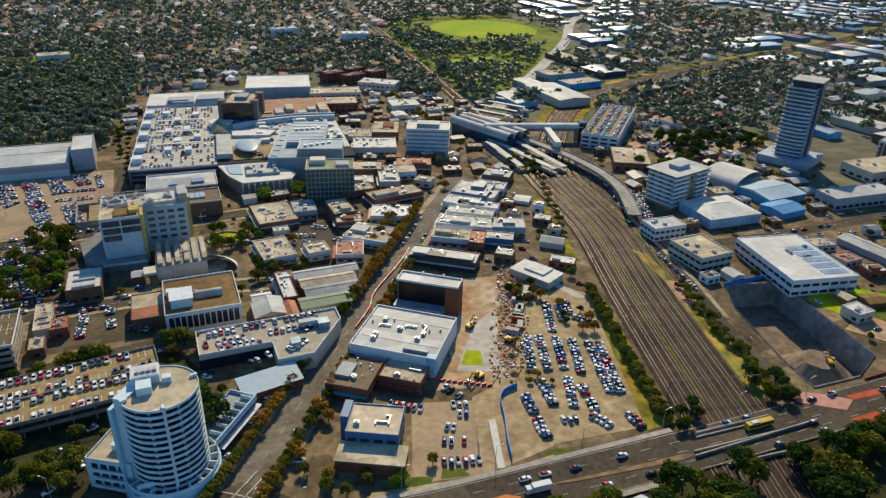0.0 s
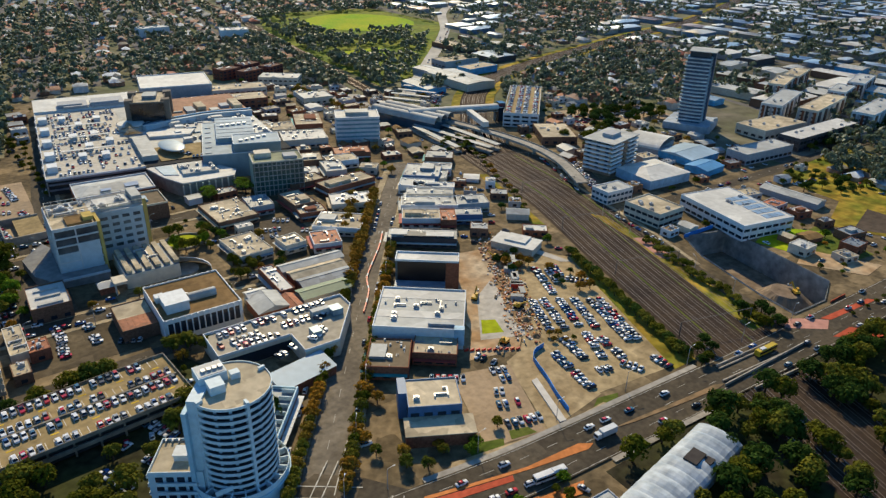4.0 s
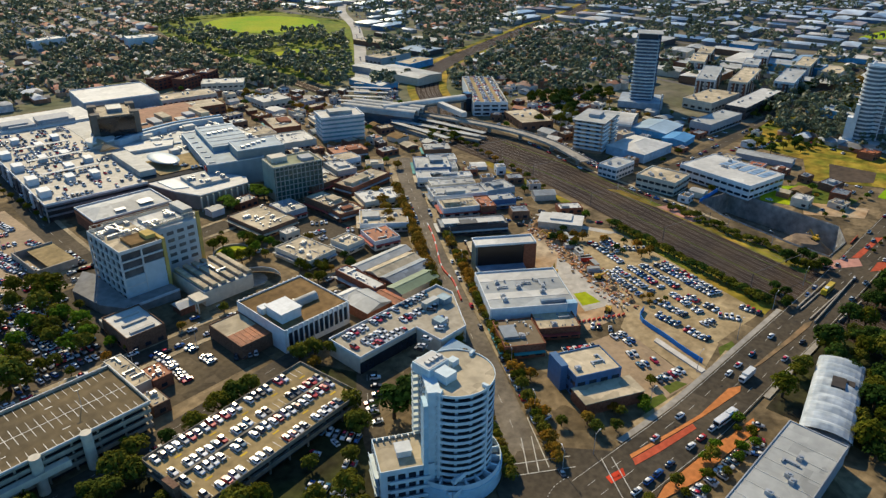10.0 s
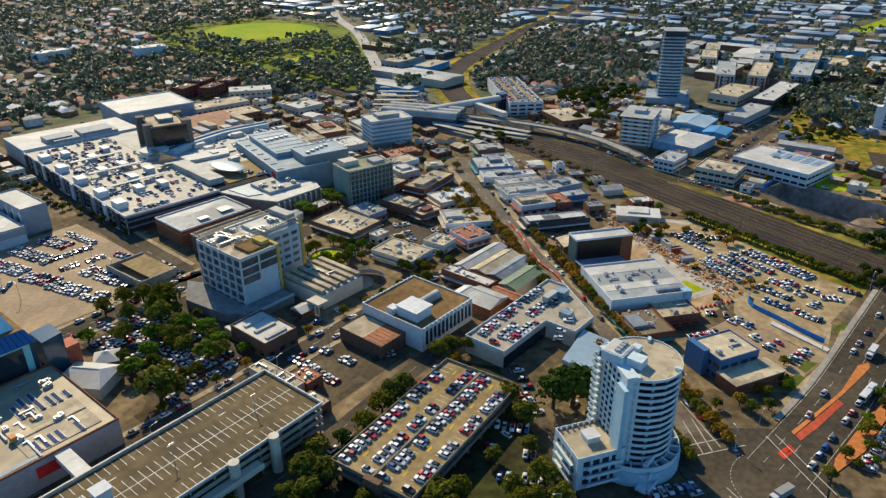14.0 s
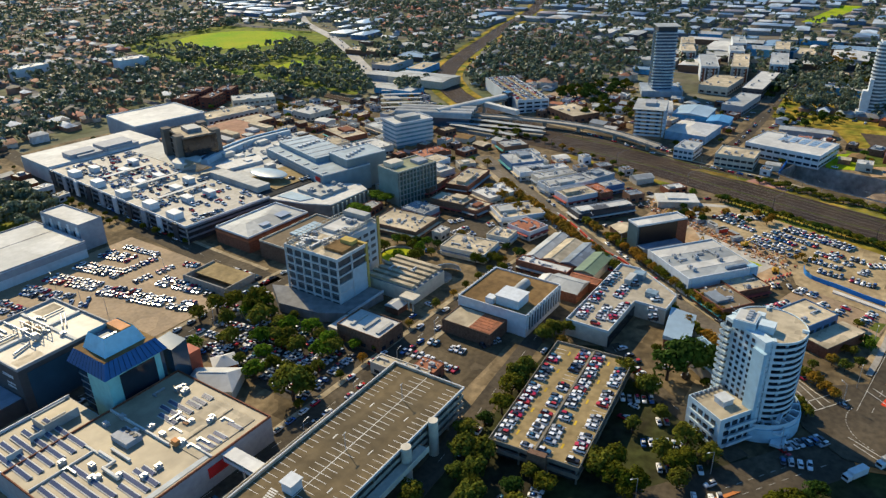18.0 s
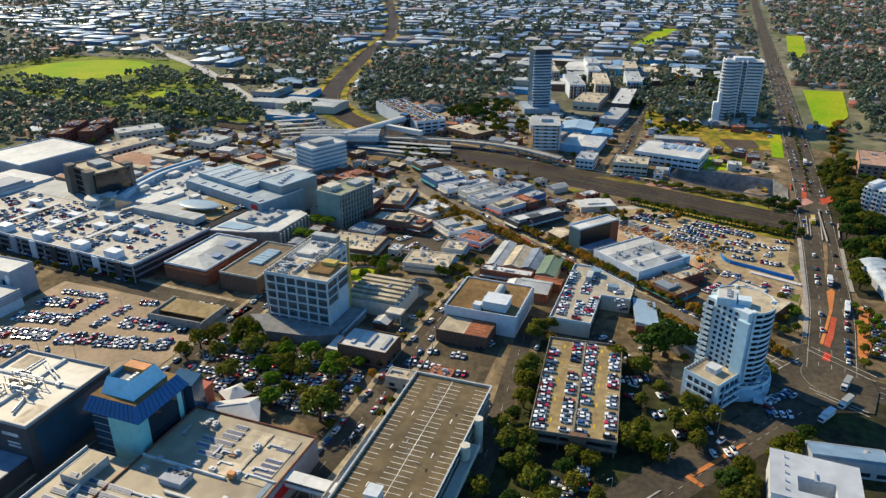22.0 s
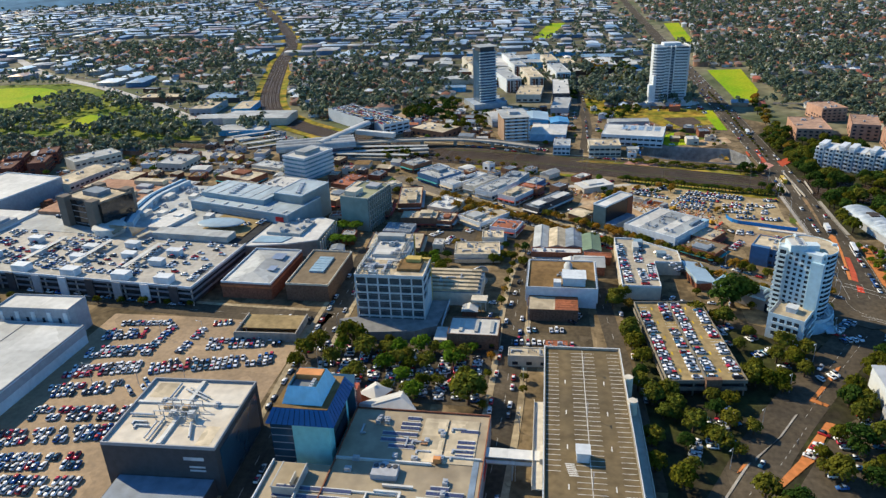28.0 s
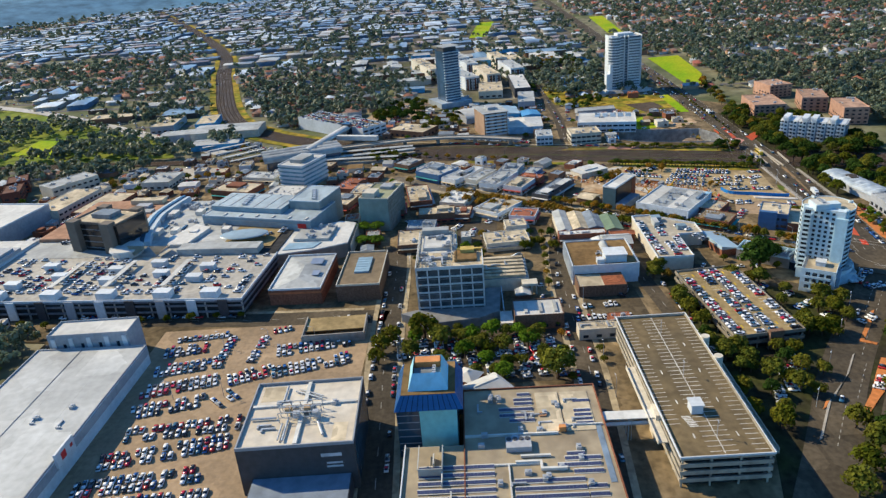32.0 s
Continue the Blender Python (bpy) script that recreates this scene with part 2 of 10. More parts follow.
def sheet(name, material, outline, z, label, category, thick=0.1):
    """A flat piece of ground cover on an outline."""
    bm = prism(outline, z - thick, z)
    bmesh.ops.recalc_face_normals(bm, faces=bm.faces)
    ob = mesh_ob(name, bm, material)
    return tagged(ob, label, category, kind="structure")


def strip_outline(line, width):
    """Both edges of a band of that width along a polyline."""
    left, right = [], []
    for i, (x, y) in enumerate(line):
        x0, y0 = line[max(i - 1, 0)]
        x1, y1 = line[min(i + 1, len(line) - 1)]
        d = math.hypot(x1 - x0, y1 - y0)
        nx, ny = -(y1 - y0) / d * width / 2, (x1 - x0) / d * width / 2
        left.append((x + nx, y + ny))
        right.append((x - nx, y - ny))
    return left, right


def add_band(bm, line, width, z, offset=0.0):
    """A flat band along a polyline, at a sideways offset (to its left)."""
    if offset:
        line = strip_outline(line, 2 * offset)[0]
    left, right = strip_outline(line, width)
    vl = [bm.verts.new((*p, z)) for p in left]
    vr = [bm.verts.new((*p, z)) for p in right]
    for i in range(len(line) - 1):
        bm.faces.new((vr[i], vr[i + 1], vl[i + 1], vl[i]))


def smooth_line(line, step=12.0):
    """A polyline rounded by a Catmull-Rom spline."""
    out = []
    pts = [Vector(p) for p in line]
    for i in range(len(pts) - 1):
        p0, p1, p2, p3 = pts[max(i - 1, 0)], pts[i], pts[i + 1], pts[min(i + 2, len(pts) - 1)]
        n = max(1, int((p2 - p1).length / step))
        for k in range(n):
            t = k / n
            q = 0.5 * ((2 * p1) + (p2 - p0) * t + (2 * p0 - 5 * p1 + 4 * p2 - p3) * t * t + (3 * p1 - p0 - 3 * p2 + p3) * t ** 3)
            out.append((q.x, q.y))
    out.append(tuple(line[-1]))
    return out


WINDOW_MESH = {}


def window_mesh(w, h, material):
    key = (round(w, 2), round(h, 2), material.name)
    if key not in WINDOW_MESH:
        bm = boxes((-w / 2, w / 2, -0.12, 0.06, 0, h))
        me = bpy.data.meshes.new("window")
        bm.to_mesh(me)
        bm.free()
        me.materials.append(material)
        WINDOW_MESH[key] = me
    return WINDOW_MESH[key]


def windows(thing, w, d, floors, z0, storey, sides="nsew", pitch=4.0, width=2.6, height=1.6, glass=None, limit=80):
    """Windows as pieces of their own in rows on the walls."""
    glass = glass or glass_dark
    count = 0
    for side in sides:
        length = w if side in "ns" else d
        n = max(1, int(length / pitch))
        me = window_mesh(width, height, glass)
        for f in range(floors):
            for i in range(n):
                if count >= limit:
                    return
                u = (i + 0.5) * length / n - length / 2
                z = z0 + f * storey
                if side == "s":
                    m = pose(u, -d / 2, z)
                elif side == "n":
                    m = pose(u, d / 2, z, 0, 0, 180)
                elif side == "w":
                    m = pose(-w / 2, u, z, 0, 0, -90)
                else:
                    m = pose(w / 2, u, z, 0, 0, 90)
                share("window", me, thing, m)
                count += 1


UNIT_MESH = {}


def rooftop_units(thing, w, d, z, n, rng):
    """Air-conditioning cabinets with a fan cowl and ducts on a roof."""
    if "unit" not in UNIT_MESH:
        bm = boxes((-1.1, 1.1, -0.8, 0.8, 0, 1.3), (-1.2, 1.2, -0.9, 0.9, -0.1, 0.12))
        bmesh.ops.create_cone(bm, cap_ends=True, segments=12, radius1=0.55, radius2=0.5, depth=0.3, matrix=pose(0, 0, 1.45))
        me = bpy.data.meshes.new("roof_unit")
        bm.to_mesh(me)
        bm.free()
        me.materials.append(machine)
        UNIT_MESH["unit"] = me
        bm = boxes((-2.5, 2.5, -0.3, 0.3, 0.2, 0.8), (-2.5, -2.2, -0.3, 0.3, 0, 0.2), (2.2, 2.5, -0.3, 0.3, 0, 0.2), (1.9, 2.5, 0.3, 1.6, 0.2, 0.8))
        me = bpy.data.meshes.new("roof_duct")
        bm.to_mesh(me)
        bm.free()
        me.materials.append(machine)
        UNIT_MESH["duct"] = me
    for k in range(n):
        which = "duct" if rng.random() < 0.3 else "unit"
        m = pose(rng.uniform(-w / 2 + 2.5, w / 2 - 2.5), rng.uniform(-d / 2 + 2.5, d / 2 - 2.5), z, 0, 0, rng.choice((0, 90, 180)))
        share("roof_" + which, UNIT_MESH[which], thing, m)


def block(name, label, x, y, w, d, h, ang=0.0, wall=None, roof=None, rim=0.7, floors=0, sides="nsew", pitch=4.0, win_w=2.6, win_h=1.5, glass=None, units=0, category="building", group="", z=0.0, limit=60):
    """A flat-roofed building: walls, roof sheet set inside a rim, windows, plant on the roof."""
    thing = new(name)
    thing.matrix_world = pose(x, y, z, 0, 0, ang)
    tagged(thing, label, category, group)
    wall, roof = wall or grey_wall, roof or roof_grey
    part("wall", boxes((-w / 2, w / 2, -d / 2, d / 2, -0.3 - z, h)), wall, thing)
    top = part("roof", boxes((-w / 2 + 0.36, w / 2 - 0.36, -d / 2 + 0.36, d / 2 - 0.36, h, h + 0.15)), roof, thing)
    part("parapet", parapet(w, d, h, h + rim), wall, thing)
    rng = random.Random(int(abs(x * 31 + y * 17)))
    if floors:
        storey = (h - 0.6) / floors
        windows(thing, w, d, floors, 1.0 if storey > 2.6 else 0.6, storey, sides, pitch, win_w, min(win_h, storey - 0.9), glass, limit)
    if units:
        rooftop_units(top, w, d, h + 0.15, units, rng)
    if category == "shop":
        # a raised rear section, and small vents, pipes and hatches across the roof
        if rng.random() < 0.5 and w > 8 and d > 8:
            x0, y0 = rng.uniform(-w / 2 + 0.5, -1), rng.uniform(-d / 2 + 0.5, -1)
            part("raised_roof", boxes((x0, x0 + w * rng.uniform(0.3, 0.46), y0, y0 + d * rng.uniform(0.3, 0.46), h - 0.1, h + rng.uniform(1.0, 2.4))), rng.choice((roof, roof_metal, roof_grey, wall)), thing)
        bm = bmesh.new()
        for _ in range(int(min(26, 5 + w * d / 26))):
            px, py, q = rng.uniform(-w / 2 + 1, w / 2 - 1), rng.uniform(-d / 2 + 1, d / 2 - 1), rng.random()
            sx, sy, sz = (0.3, 0.3, 0.7) if q < 0.4 else (rng.uniform(1.0, min(5, w / 3)), 0.22, 0.3) if q < 0.7 else (0.7, 0.9, 0.8)
            if rng.random() < 0.5:
                sx, sy = sy, sx
            add_box(bm, px - sx / 2, px + sx / 2, py - sy / 2, py + sy / 2, h + 0.16, h + 0.16 + sz)
        tagged(part("roof_clutter", bm, rng.choice((machine, grey_wall, roof_white)), thing), kind="stuff")
    return thing


def gabled(name, label, x, y, w, d, h, rise, ang=0.0, wall=None, roof=None, category="building", group="", ribs=True, hip=0.0):
    """A building under a pitched sheet roof, ridge along its width."""
    thing = new(name)
    thing.matrix_world = pose(x, y, 0, 0, 0, ang)
    tagged(thing, label, category, group)
    wall, roof = wall or grey_wall, roof or roof_metal
    bm = bmesh.new()
    a, b = w / 2, d / 2
    add_box(bm, -a, a, -b, b, -0.3, h)
    part("wall", bm, wall, thing)
    bm = bmesh.new()
    e, t = 0.4, 0.18
    k = hip
    for s in (-1, 1):
        lo = [(-a - e, s * (b + e), h), (a + e, s * (b + e), h), (a + e - k, 0, h + rise), (-a - e + k, 0, h + rise)]
        vs = [bm.verts.new(p) for p in lo]
        bm.faces.new(vs if s < 0 else vs[::-1])
        ends = [(s * (a + e), -b - e, h), (s * (a + e), b + e, h), (s * (a + e - k), 0, h + rise)]
        vs = [bm.verts.new(p) for p in ends]
        bm.faces.new(vs if s > 0 else vs[::-1])
    vs = [bm.verts.new(p) for p in ((-a - e, -b - e, h), (-a - e, b + e, h), (a + e, b + e, h), (a + e, -b - e, h))]
    bm.faces.new(vs)
    bmesh.ops.remove_doubles(bm, verts=bm.verts, dist=0.01)
    part("roof", bm, roof, thing)
    if ribs:
        bm = bmesh.new()
        add_box(bm, -a + k, a - k, -0.25, 0.25, h + rise - 0.12, h + rise + 0.12)
        part("ridge_cap", bm, roof, thing)
    return thing

# Ground, roads and rails.
PIT = [(235, 184), (232, 164), (257, 163), (277, 172), (289, 240), (259, 247), (247, 227)]


def pierced(name, outline, hole, z, material, label, category):
    """A flat sheet with one hole in it."""
    bm = bmesh.new()
    edges = []
    for loop in (outline, hole):
        vs = [bm.verts.new((x, y, z)) for x, y in loop]
        edges += [bm.edges.new((vs[i], vs[(i + 1) % len(vs)])) for i in range(len(vs))]
    bmesh.ops.triangle_fill(bm, edges=edges, use_beauty=True)
    for f in bm.faces:
        if f.normal.z < 0:
            f.normal_flip()
    return tagged(mesh_ob(name, bm, material), label, category, kind="structure")


suburb_ground = mat("suburb_ground", (0.1, 0.115, 0.055), 0.95, 0.4, 0.06, second=(0.2, 0.18, 0.12), grime_size=0.012)
pierced("ground", [(-5700, -5700), (7300, -5700), (7300, 7300), (-5700, 7300)], PIT, -0.6, suburb_ground, "wide suburban ground of grass and bare lots", "ground")
pierced("pavement", [(-330, 60), (300, 60), (420, 160), (420, 420), (300, 560), (230, 700), (60, 760), (-25, 760), (-45, 596), (-330, 596)], PIT, -0.02, paving, "town-centre pavement of worn grey-brown concrete", "pavement")


def excavation():
    """A deep pit with concrete walls, a heap of spoil and a low fence."""
    t = tagged(new("excavation"), "deep building excavation with concrete retaining walls", "excavation", kind="structure")
    n = len(PIT)
    for i in range(n):
        (x0, y0), (x1, y1) = PIT[i], PIT[(i + 1) % n]
        bm = bmesh.new()
        v = [bm.verts.new(p) for p in ((x0, y0, -15), (x1, y1, -15), (x1, y1, 0.9), (x0, y0, 0.9))]
        bm.faces.new(v)
        bmesh.ops.solidify(bm, geom=bm.faces[:], thickness=0.5)
        part("retaining_wall", bm, mat("shotcrete", (0.5, 0.5, 0.5), 0.9, 0.3, 0.3, grime=0.3, grime_size=0.1), t)
    bm = bmesh.new()
    bm.faces.new([bm.verts.new((x, y, -14)) for x, y in PIT])
    for f in bm.faces:
        if f.normal.z < 0:
            f.normal_flip()
    bmesh.ops.triangulate(bm, faces=bm.faces[:])
    part("pit_floor", bm, mat("pit_earth", (0.26, 0.2, 0.14), 0.95, 0.3, 0.3, second=(0.18, 0.13, 0.09), grime_size=0.1), t)
    bm = bmesh.new()
    bmesh.ops.create_cone(bm, cap_ends=True, segments=28, radius1=20, radius2=7, depth=11, matrix=pose(256, 182, -9))
    for v in bm.verts:
        v.co.x += noise.noise(v.co * 0.2) * 2
        v.co.y += noise.noise(v.co * 0.2 + Vector((9, 0, 0))) * 2
    part("spoil_heap", bm, mat("pit_earth", (0.26, 0.2, 0.14)), t)
    blue = mat("blue_hoarding", (0.03, 0.2, 0.6), 0.6, 0.1)
    part("hoarding", boxes((258, 284, 246.2, 246.6, 0, 2.4)), blue, t, "bright blue site hoarding")
    part("red_fence", boxes((257, 270, 160.4, 160.7, 0, 1.2)), red_lane, t)


excavation()


def excavator(x, y, z, ang):
    t = thing_at("excavator", "yellow tracked excavator on bare earth", "excavator", x, y, ang, z)
    yel = mat("machine_yellow", (0.6, 0.35, 0.03), 0.5)
    part("track", boxes((-1.8, 1.8, -1.4, -0.7, 0, 0.8)), tyre_black, t)
    part("track", boxes((-1.8, 1.8, 0.7, 1.4, 0, 0.8)), tyre_black, t)
    part("body", boxes((-2.0, 1.2, -1.3, 1.3, 0.9, 2.0), (-0.4, 1.2, -1.3, -0.2, 2.0, 3.0)), yel, t)
    bm = boxes((0, 4.4, -0.25, 0.25, -0.25, 0.25))
    bm.transform(pose(1.0, 0.3, 1.8, 0, -38, 0))
    part("boom", bm, yel, t)
    bm = boxes((0, 3.2, -0.2, 0.2, -0.2, 0.2))
    bm.transform(pose(4.4, 0.3, 4.5, 0, 55, 0))
    part("stick", bm, yel, t)
    part("bucket", boxes((5.8, 6.8, -0.4, 1.0, 1.0, 2.0)), machine, t)


def thing_at(name, label, category, x, y, ang=0.0, z=0.0, group=""):
    ob = new(name)
    ob.matrix_world = pose(x, y, z, 0, 0, ang)
    return tagged(ob, label, category, group)


tyre_black = mat("track_rubber", (0.02, 0.02, 0.02), 0.9)
excavator(258, 178, -3.5, 60)
excavator(116, 255, 0.06, 40)
excavator(104, 218, 0.06, 200)
excavator(150, 282, 0.14, 120)
excavator(128, 238, 0.14, 300)

ROADS = []


def road(name, line, width, label, z=0.06, material=None, dashes=True, edges=False):
    line = smooth_line(line)
    ROADS.append((line, width))
    bm = bmesh.new()
    add_band(bm, line, width, z)
    ob = mesh_ob(name, bm, material or asphalt)
    tagged(ob, label, "road", kind="structure")
    if dashes:
        bm = bmesh.new()
        run = 0.0
        for (x0, y0), (x1, y1) in zip(line, line[1:]):
            d = math.hypot(x1 - x0, y1 - y0)
            n = int(d / 9)
            for k in range(n):
                a, b = (k + 0.2) / n, (k + 0.53) / n
                p, q = (x0 + (x1 - x0) * a, y0 + (y1 - y0) * a), (x0 + (x1 - x0) * b, y0 + (y1 - y0) * b)
                offs = [0.0] if width < 15 else [-width / 4, 0.0, width / 4]
                for o in offs:
                    add_band(bm, [p, q], 0.16, z + 0.05, o) if o else add_band(bm, [p, q], 0.16, z + 0.05)
        if edges:
            for o in (width / 2 - 0.6, -width / 2 + 0.6):
                add_band(bm, line, 0.18, z + 0.05, o)
        if bm.faces:
            mk = mesh_ob("lane_marking", bm, line_white, ob)
        else:
            bm.free()
    return ob


road("road_main_street", [(-10, 168), (-1, 181), (44, 245), (95, 318), (128, 360), (156, 397), (190, 440)], 12, "straight shopping street of worn pale asphalt", material=mat("worn_asphalt", (0.2, 0.17, 0.13), 0.85, 0.25, 0.4, second=(0.13, 0.11, 0.085), grime_size=0.06))
road("road_bridge", [(4, 162), (30, 159), (61, 155.6), (111, 153.4), (150, 151.8), (181, 150.6), (259, 149), (401, 147), (626, 145), (1058, 143), (1756, 139), (2600, 135)], 20, "wide divided road of grey asphalt over the railway", 0.5, edges=True)
road("road_tower_lane", [(-200, 338), (-100, 333), (-29, 333), (22, 331), (80, 322)], 10, "side street between the car park and the shops")
road("road_between_decks", [(-140, 280), (-86, 283), (-46, 287), (-5, 291), (8, 292)], 8, "narrow lane between two parking decks")
road("road_mall_side", [(-330, 410), (-163, 417), (-69, 422), (1, 423), (48, 425)], 12, "street beside the dark box building")
road("road_mall_front", [(10, 800), (-13, 640), (-24, 573), (-33, 502), (-36, 437), (-38, 424)], 13, "street along the front of the shopping centre")
road("road_park_lane", [(0, 262), (-16, 243), (-25, 229), (-34, 212), (-42, 200)], 8, "lane under the round tower beside trees")
road("road_south", [(2, 160), (-8, 164), (-30, 179), (-53, 196), (-74, 212), (-97, 228), (-114, 239), (-155, 262), (-260, 325)], 18, "wide road leaving the junction past the trees", 0.08, dashes=False)
road("road_branch", [(0, 158), (-10, 130), (-30, 60), (-60, -60)], 16, "road leaving the junction southward", 0.07)
road("road_east_street", [(264, 292), (300, 290), (368, 287), (480, 290), (600, 289), (863, 298)], 9, "side street between the warehouses")
road("road_curving", [(330, 520), (291, 441), (283, 402), (262, 350), (250, 298), (243, 263), (231, 222), (222, 182), (219, 160)], 10, "curving road beside the railway cutting")
road("road_far_highway", [(300, 610), (384, 707), (565, 927), (693, 1116), (929, 1382), (1248, 1830), (2000, 2900)], 15, "pale highway running to the far suburbs", 0.08, material=mat("pale_road", (0.5, 0.47, 0.42), 0.85, 0.12, 0.2))

# pale footpaths with a raised kerb along the streets
footway = mat("footway_concrete", (0.4, 0.325, 0.21), 0.85, 0.25, 0.4, second=(0.27, 0.215, 0.135), grime_size=0.08, patch=0.2, patch_size=0.2)
for line_, off_, wide_ in (([(2, 186), (44, 245), (95, 318), (128, 360), (156, 397), (180, 428)], 8.2, 4.0), ([(14, 200), (44, 245), (95, 318), (128, 360), (156, 397), (180, 428)], -8.2, 4.0), ([(-190, 338), (-100, 333), (-29, 333), (22, 331), (60, 325)], 6.4, 2.6), ([(-190, 338), (-100, 333), (-29, 333), (22, 331), (60, 325)], -6.4, 2.6), ([(-300, 411), (-163, 417), (-69, 422), (1, 423), (40, 425)], 7.2, 2.4), ([(-300, 411), (-163, 417), (-69, 422), (1, 423), (40, 425)], -7.2, 2.4), ([(-13, 640), (-24, 573), (-33, 502), (-36, 437)], 7.6, 2.4), ([(291, 441), (283, 402), (262, 350), (250, 298), (243, 263), (231, 222)], 6.2, 2.4)):
    left, right = strip_outline(smooth_line(line_), 2 * abs(off_))
    bm = bmesh.new()
    mid = left if off_ > 0 else right
    a_, b_ = strip_outline(mid, wide_)
    add_prism(bm, b_ + a_[::-1], -0.1, 0.2)
    bmesh.ops.recalc_face_normals(bm, faces=bm.faces)
    bmesh.ops.triangulate(bm, faces=[f for f in bm.faces if len(f.verts) > 4])
    tagged(mesh_ob("footpath", bm, footway), "pale concrete footpath with a kerb along the street", "footpath", kind="structure")

# Railway.
RAIL_MAIN = smooth_line([(150, 60), (172, 120), (186, 160), (214, 250), (240, 330), (252, 400), (262, 440), (300, 500), (374, 593), (480, 660), (755, 752), (1121, 870), (1852, 1217), (2800, 1700)])
RAIL_WEST = smooth_line([(252, 420), (262, 500), (271, 582), (283, 681), (321, 1012), (354, 1357), (420, 2200)])


def railway(name, line, width, tracks, label):
    bm = bmesh.new()
    add_band(bm, line, width, 0.08)
    bed = mesh_ob(name, bm, ballast)
    tagged(bed, label, "railway", kind="structure")
    for k in range(tracks):
        o = (k - (tracks - 1) / 2) * (width - 6) / max(1, tracks - 1)
        bm = bmesh.new()
        for g in (-0.8, 0.8):
            add_band(bm, line, 0.24, 0.25, o + g if abs(o + g) > 0.01 else 0.01)
        part("rail", bm, steel, bed)


railway("railway_yard", [p for p in RAIL_MAIN if p[1] < 480], 44, 9, "wide yard of rust-brown railway tracks on ballast")
bm = bmesh.new()
for o_, w_, lo, hi in ((-8.4, 0.7, 150, 330), (7.2, 0.9, 166, 400), (-17.5, 1.2, 240, 420)):
    add_band(bm, [p for p in RAIL_MAIN if lo < p[1] < hi], w_, 0.14, o_)
tagged(mesh_ob("track_weeds", bm, grass), "strips of olive weeds between the tracks", "verge", kind="structure")
bm = bmesh.new()
add_band(bm, [p for p in RAIL_MAIN if p[1] > 520], 40, 0.02)
tagged(mesh_ob("rail_bank", bm, dry_grass), "dry grass banks beside the curving railway", "verge", kind="structure")
railway("railway_line", [p for p in RAIL_MAIN if p[1] > 440], 24, 5, "railway tracks curving away through the suburbs")
railway("railway_west", RAIL_WEST, 14, 2, "railway line running past the wooded park")
# Parks and lots.
sheet("oval_field", turf, [(498 + 85 * math.cos(a / 16 * math.pi), 1070 + 95 * math.sin(a / 16 * math.pi)) for a in range(32)], 0.1, "bright green sports oval among trees", "field")
park_grass = mat("park_grass", (0.1, 0.15, 0.016), 0.9, 0.35, 0.1, second=(0.2, 0.21, 0.03), grime_size=0.02)
sheet("park_ground", park_grass, [(300, 660), (376, 694), (456, 802), (614, 1002), (596, 1214), (384, 1226), (316, 1000)], -0.3, "shaded park grass under scattered trees", "park", 0.2)
sheet("west_park_ground", park_grass, [(-336, 604), (-66, 606), (-50, 642), (-26, 830), (-44, 996), (-256, 996)], -0.3, "olive park grass under scattered trees", "park", 0.2)
sheet("park_lawn", turf, [(333, 801), (394, 802), (411, 854), (349, 851)], 0.1, "bright lawn beside the wooded park", "lawn")
sheet("green_field", turf, [(474, 108), (534, 88), (677, 76), (672, 120), (473, 124)], 0.1, "bright green mown field beside the main road", "field")
sheet("far_field", turf, [(954, 91), (1252, 74), (1246, 104), (970, 117)], 0.1, "narrow green field beside the main road", "field")
sheet("vacant_lot", dry_grass, [(347, 212), (369, 166), (426, 165), (458, 238), (516, 245), (514, 288), (413, 282), (395, 258), (392, 229)], 0.1, "dry yellow vacant lot", "lot")
sheet("dug_lot", mat("dark_earth", (0.1, 0.075, 0.055)), [(354, 200), (372, 178), (396, 182), (394, 212)], 0.16, "dark bare earth of a cleared block", "lot")
sheet("green_strip", turf, [(424, 169), (345, 169), (344, 160), (429, 158)], 0.12, "bright green grass strip beside the lot", "lawn")
sheet("yard_lawn", turf, [(316, 229), (288, 221), (293, 202), (337, 206)], 0.14, "bright grass beside the pit", "lawn")
sheet("dirt_yard", soil, [(303, 201), (283, 193), (301, 165), (320, 167)], 0.16, "bare dirt yard with machines", "yard")
sheet("commuter_car_park", mat("gravel_lot", (0.42, 0.32, 0.18), 0.95, 0.25, 0.3, second=(0.29, 0.215, 0.115), grime_size=0.06, patch=0.12, patch_size=0.08), [(112, 172), (151, 168), (187, 262), (178, 275), (152, 268), (121, 224)], 0.05, "pale dirt commuter car park beside the railway", "car park")
sheet("small_car_park", asphalt_lot, [(58, 171), (81, 167), (96, 205), (72, 212)], 0.05, "small asphalt car park", "car park")
sheet("construction_site", soil, [(84, 216), (106, 211), (128, 232), (160, 284), (152, 296), (132, 300), (104, 262), (98, 233)], 0.05, "bare earth and paving of a building site", "building site")
sheet("site_track", mat("sandy_ground", (0.42, 0.32, 0.185), 0.95, 0.3, 0.3, second=(0.3, 0.22, 0.12), grime_size=0.07), [(82, 166), (113, 171), (122, 224), (129, 233), (107, 211), (96, 207)], 0.04, "sandy ground with tyre tracks", "building site", 0.03)
sheet("mall_car_park", asphalt_lot, [(-230, 430), (-40, 431), (-41, 536), (-90, 536), (-230, 536)], 0.05, "brown asphalt shopping car park", "car park")

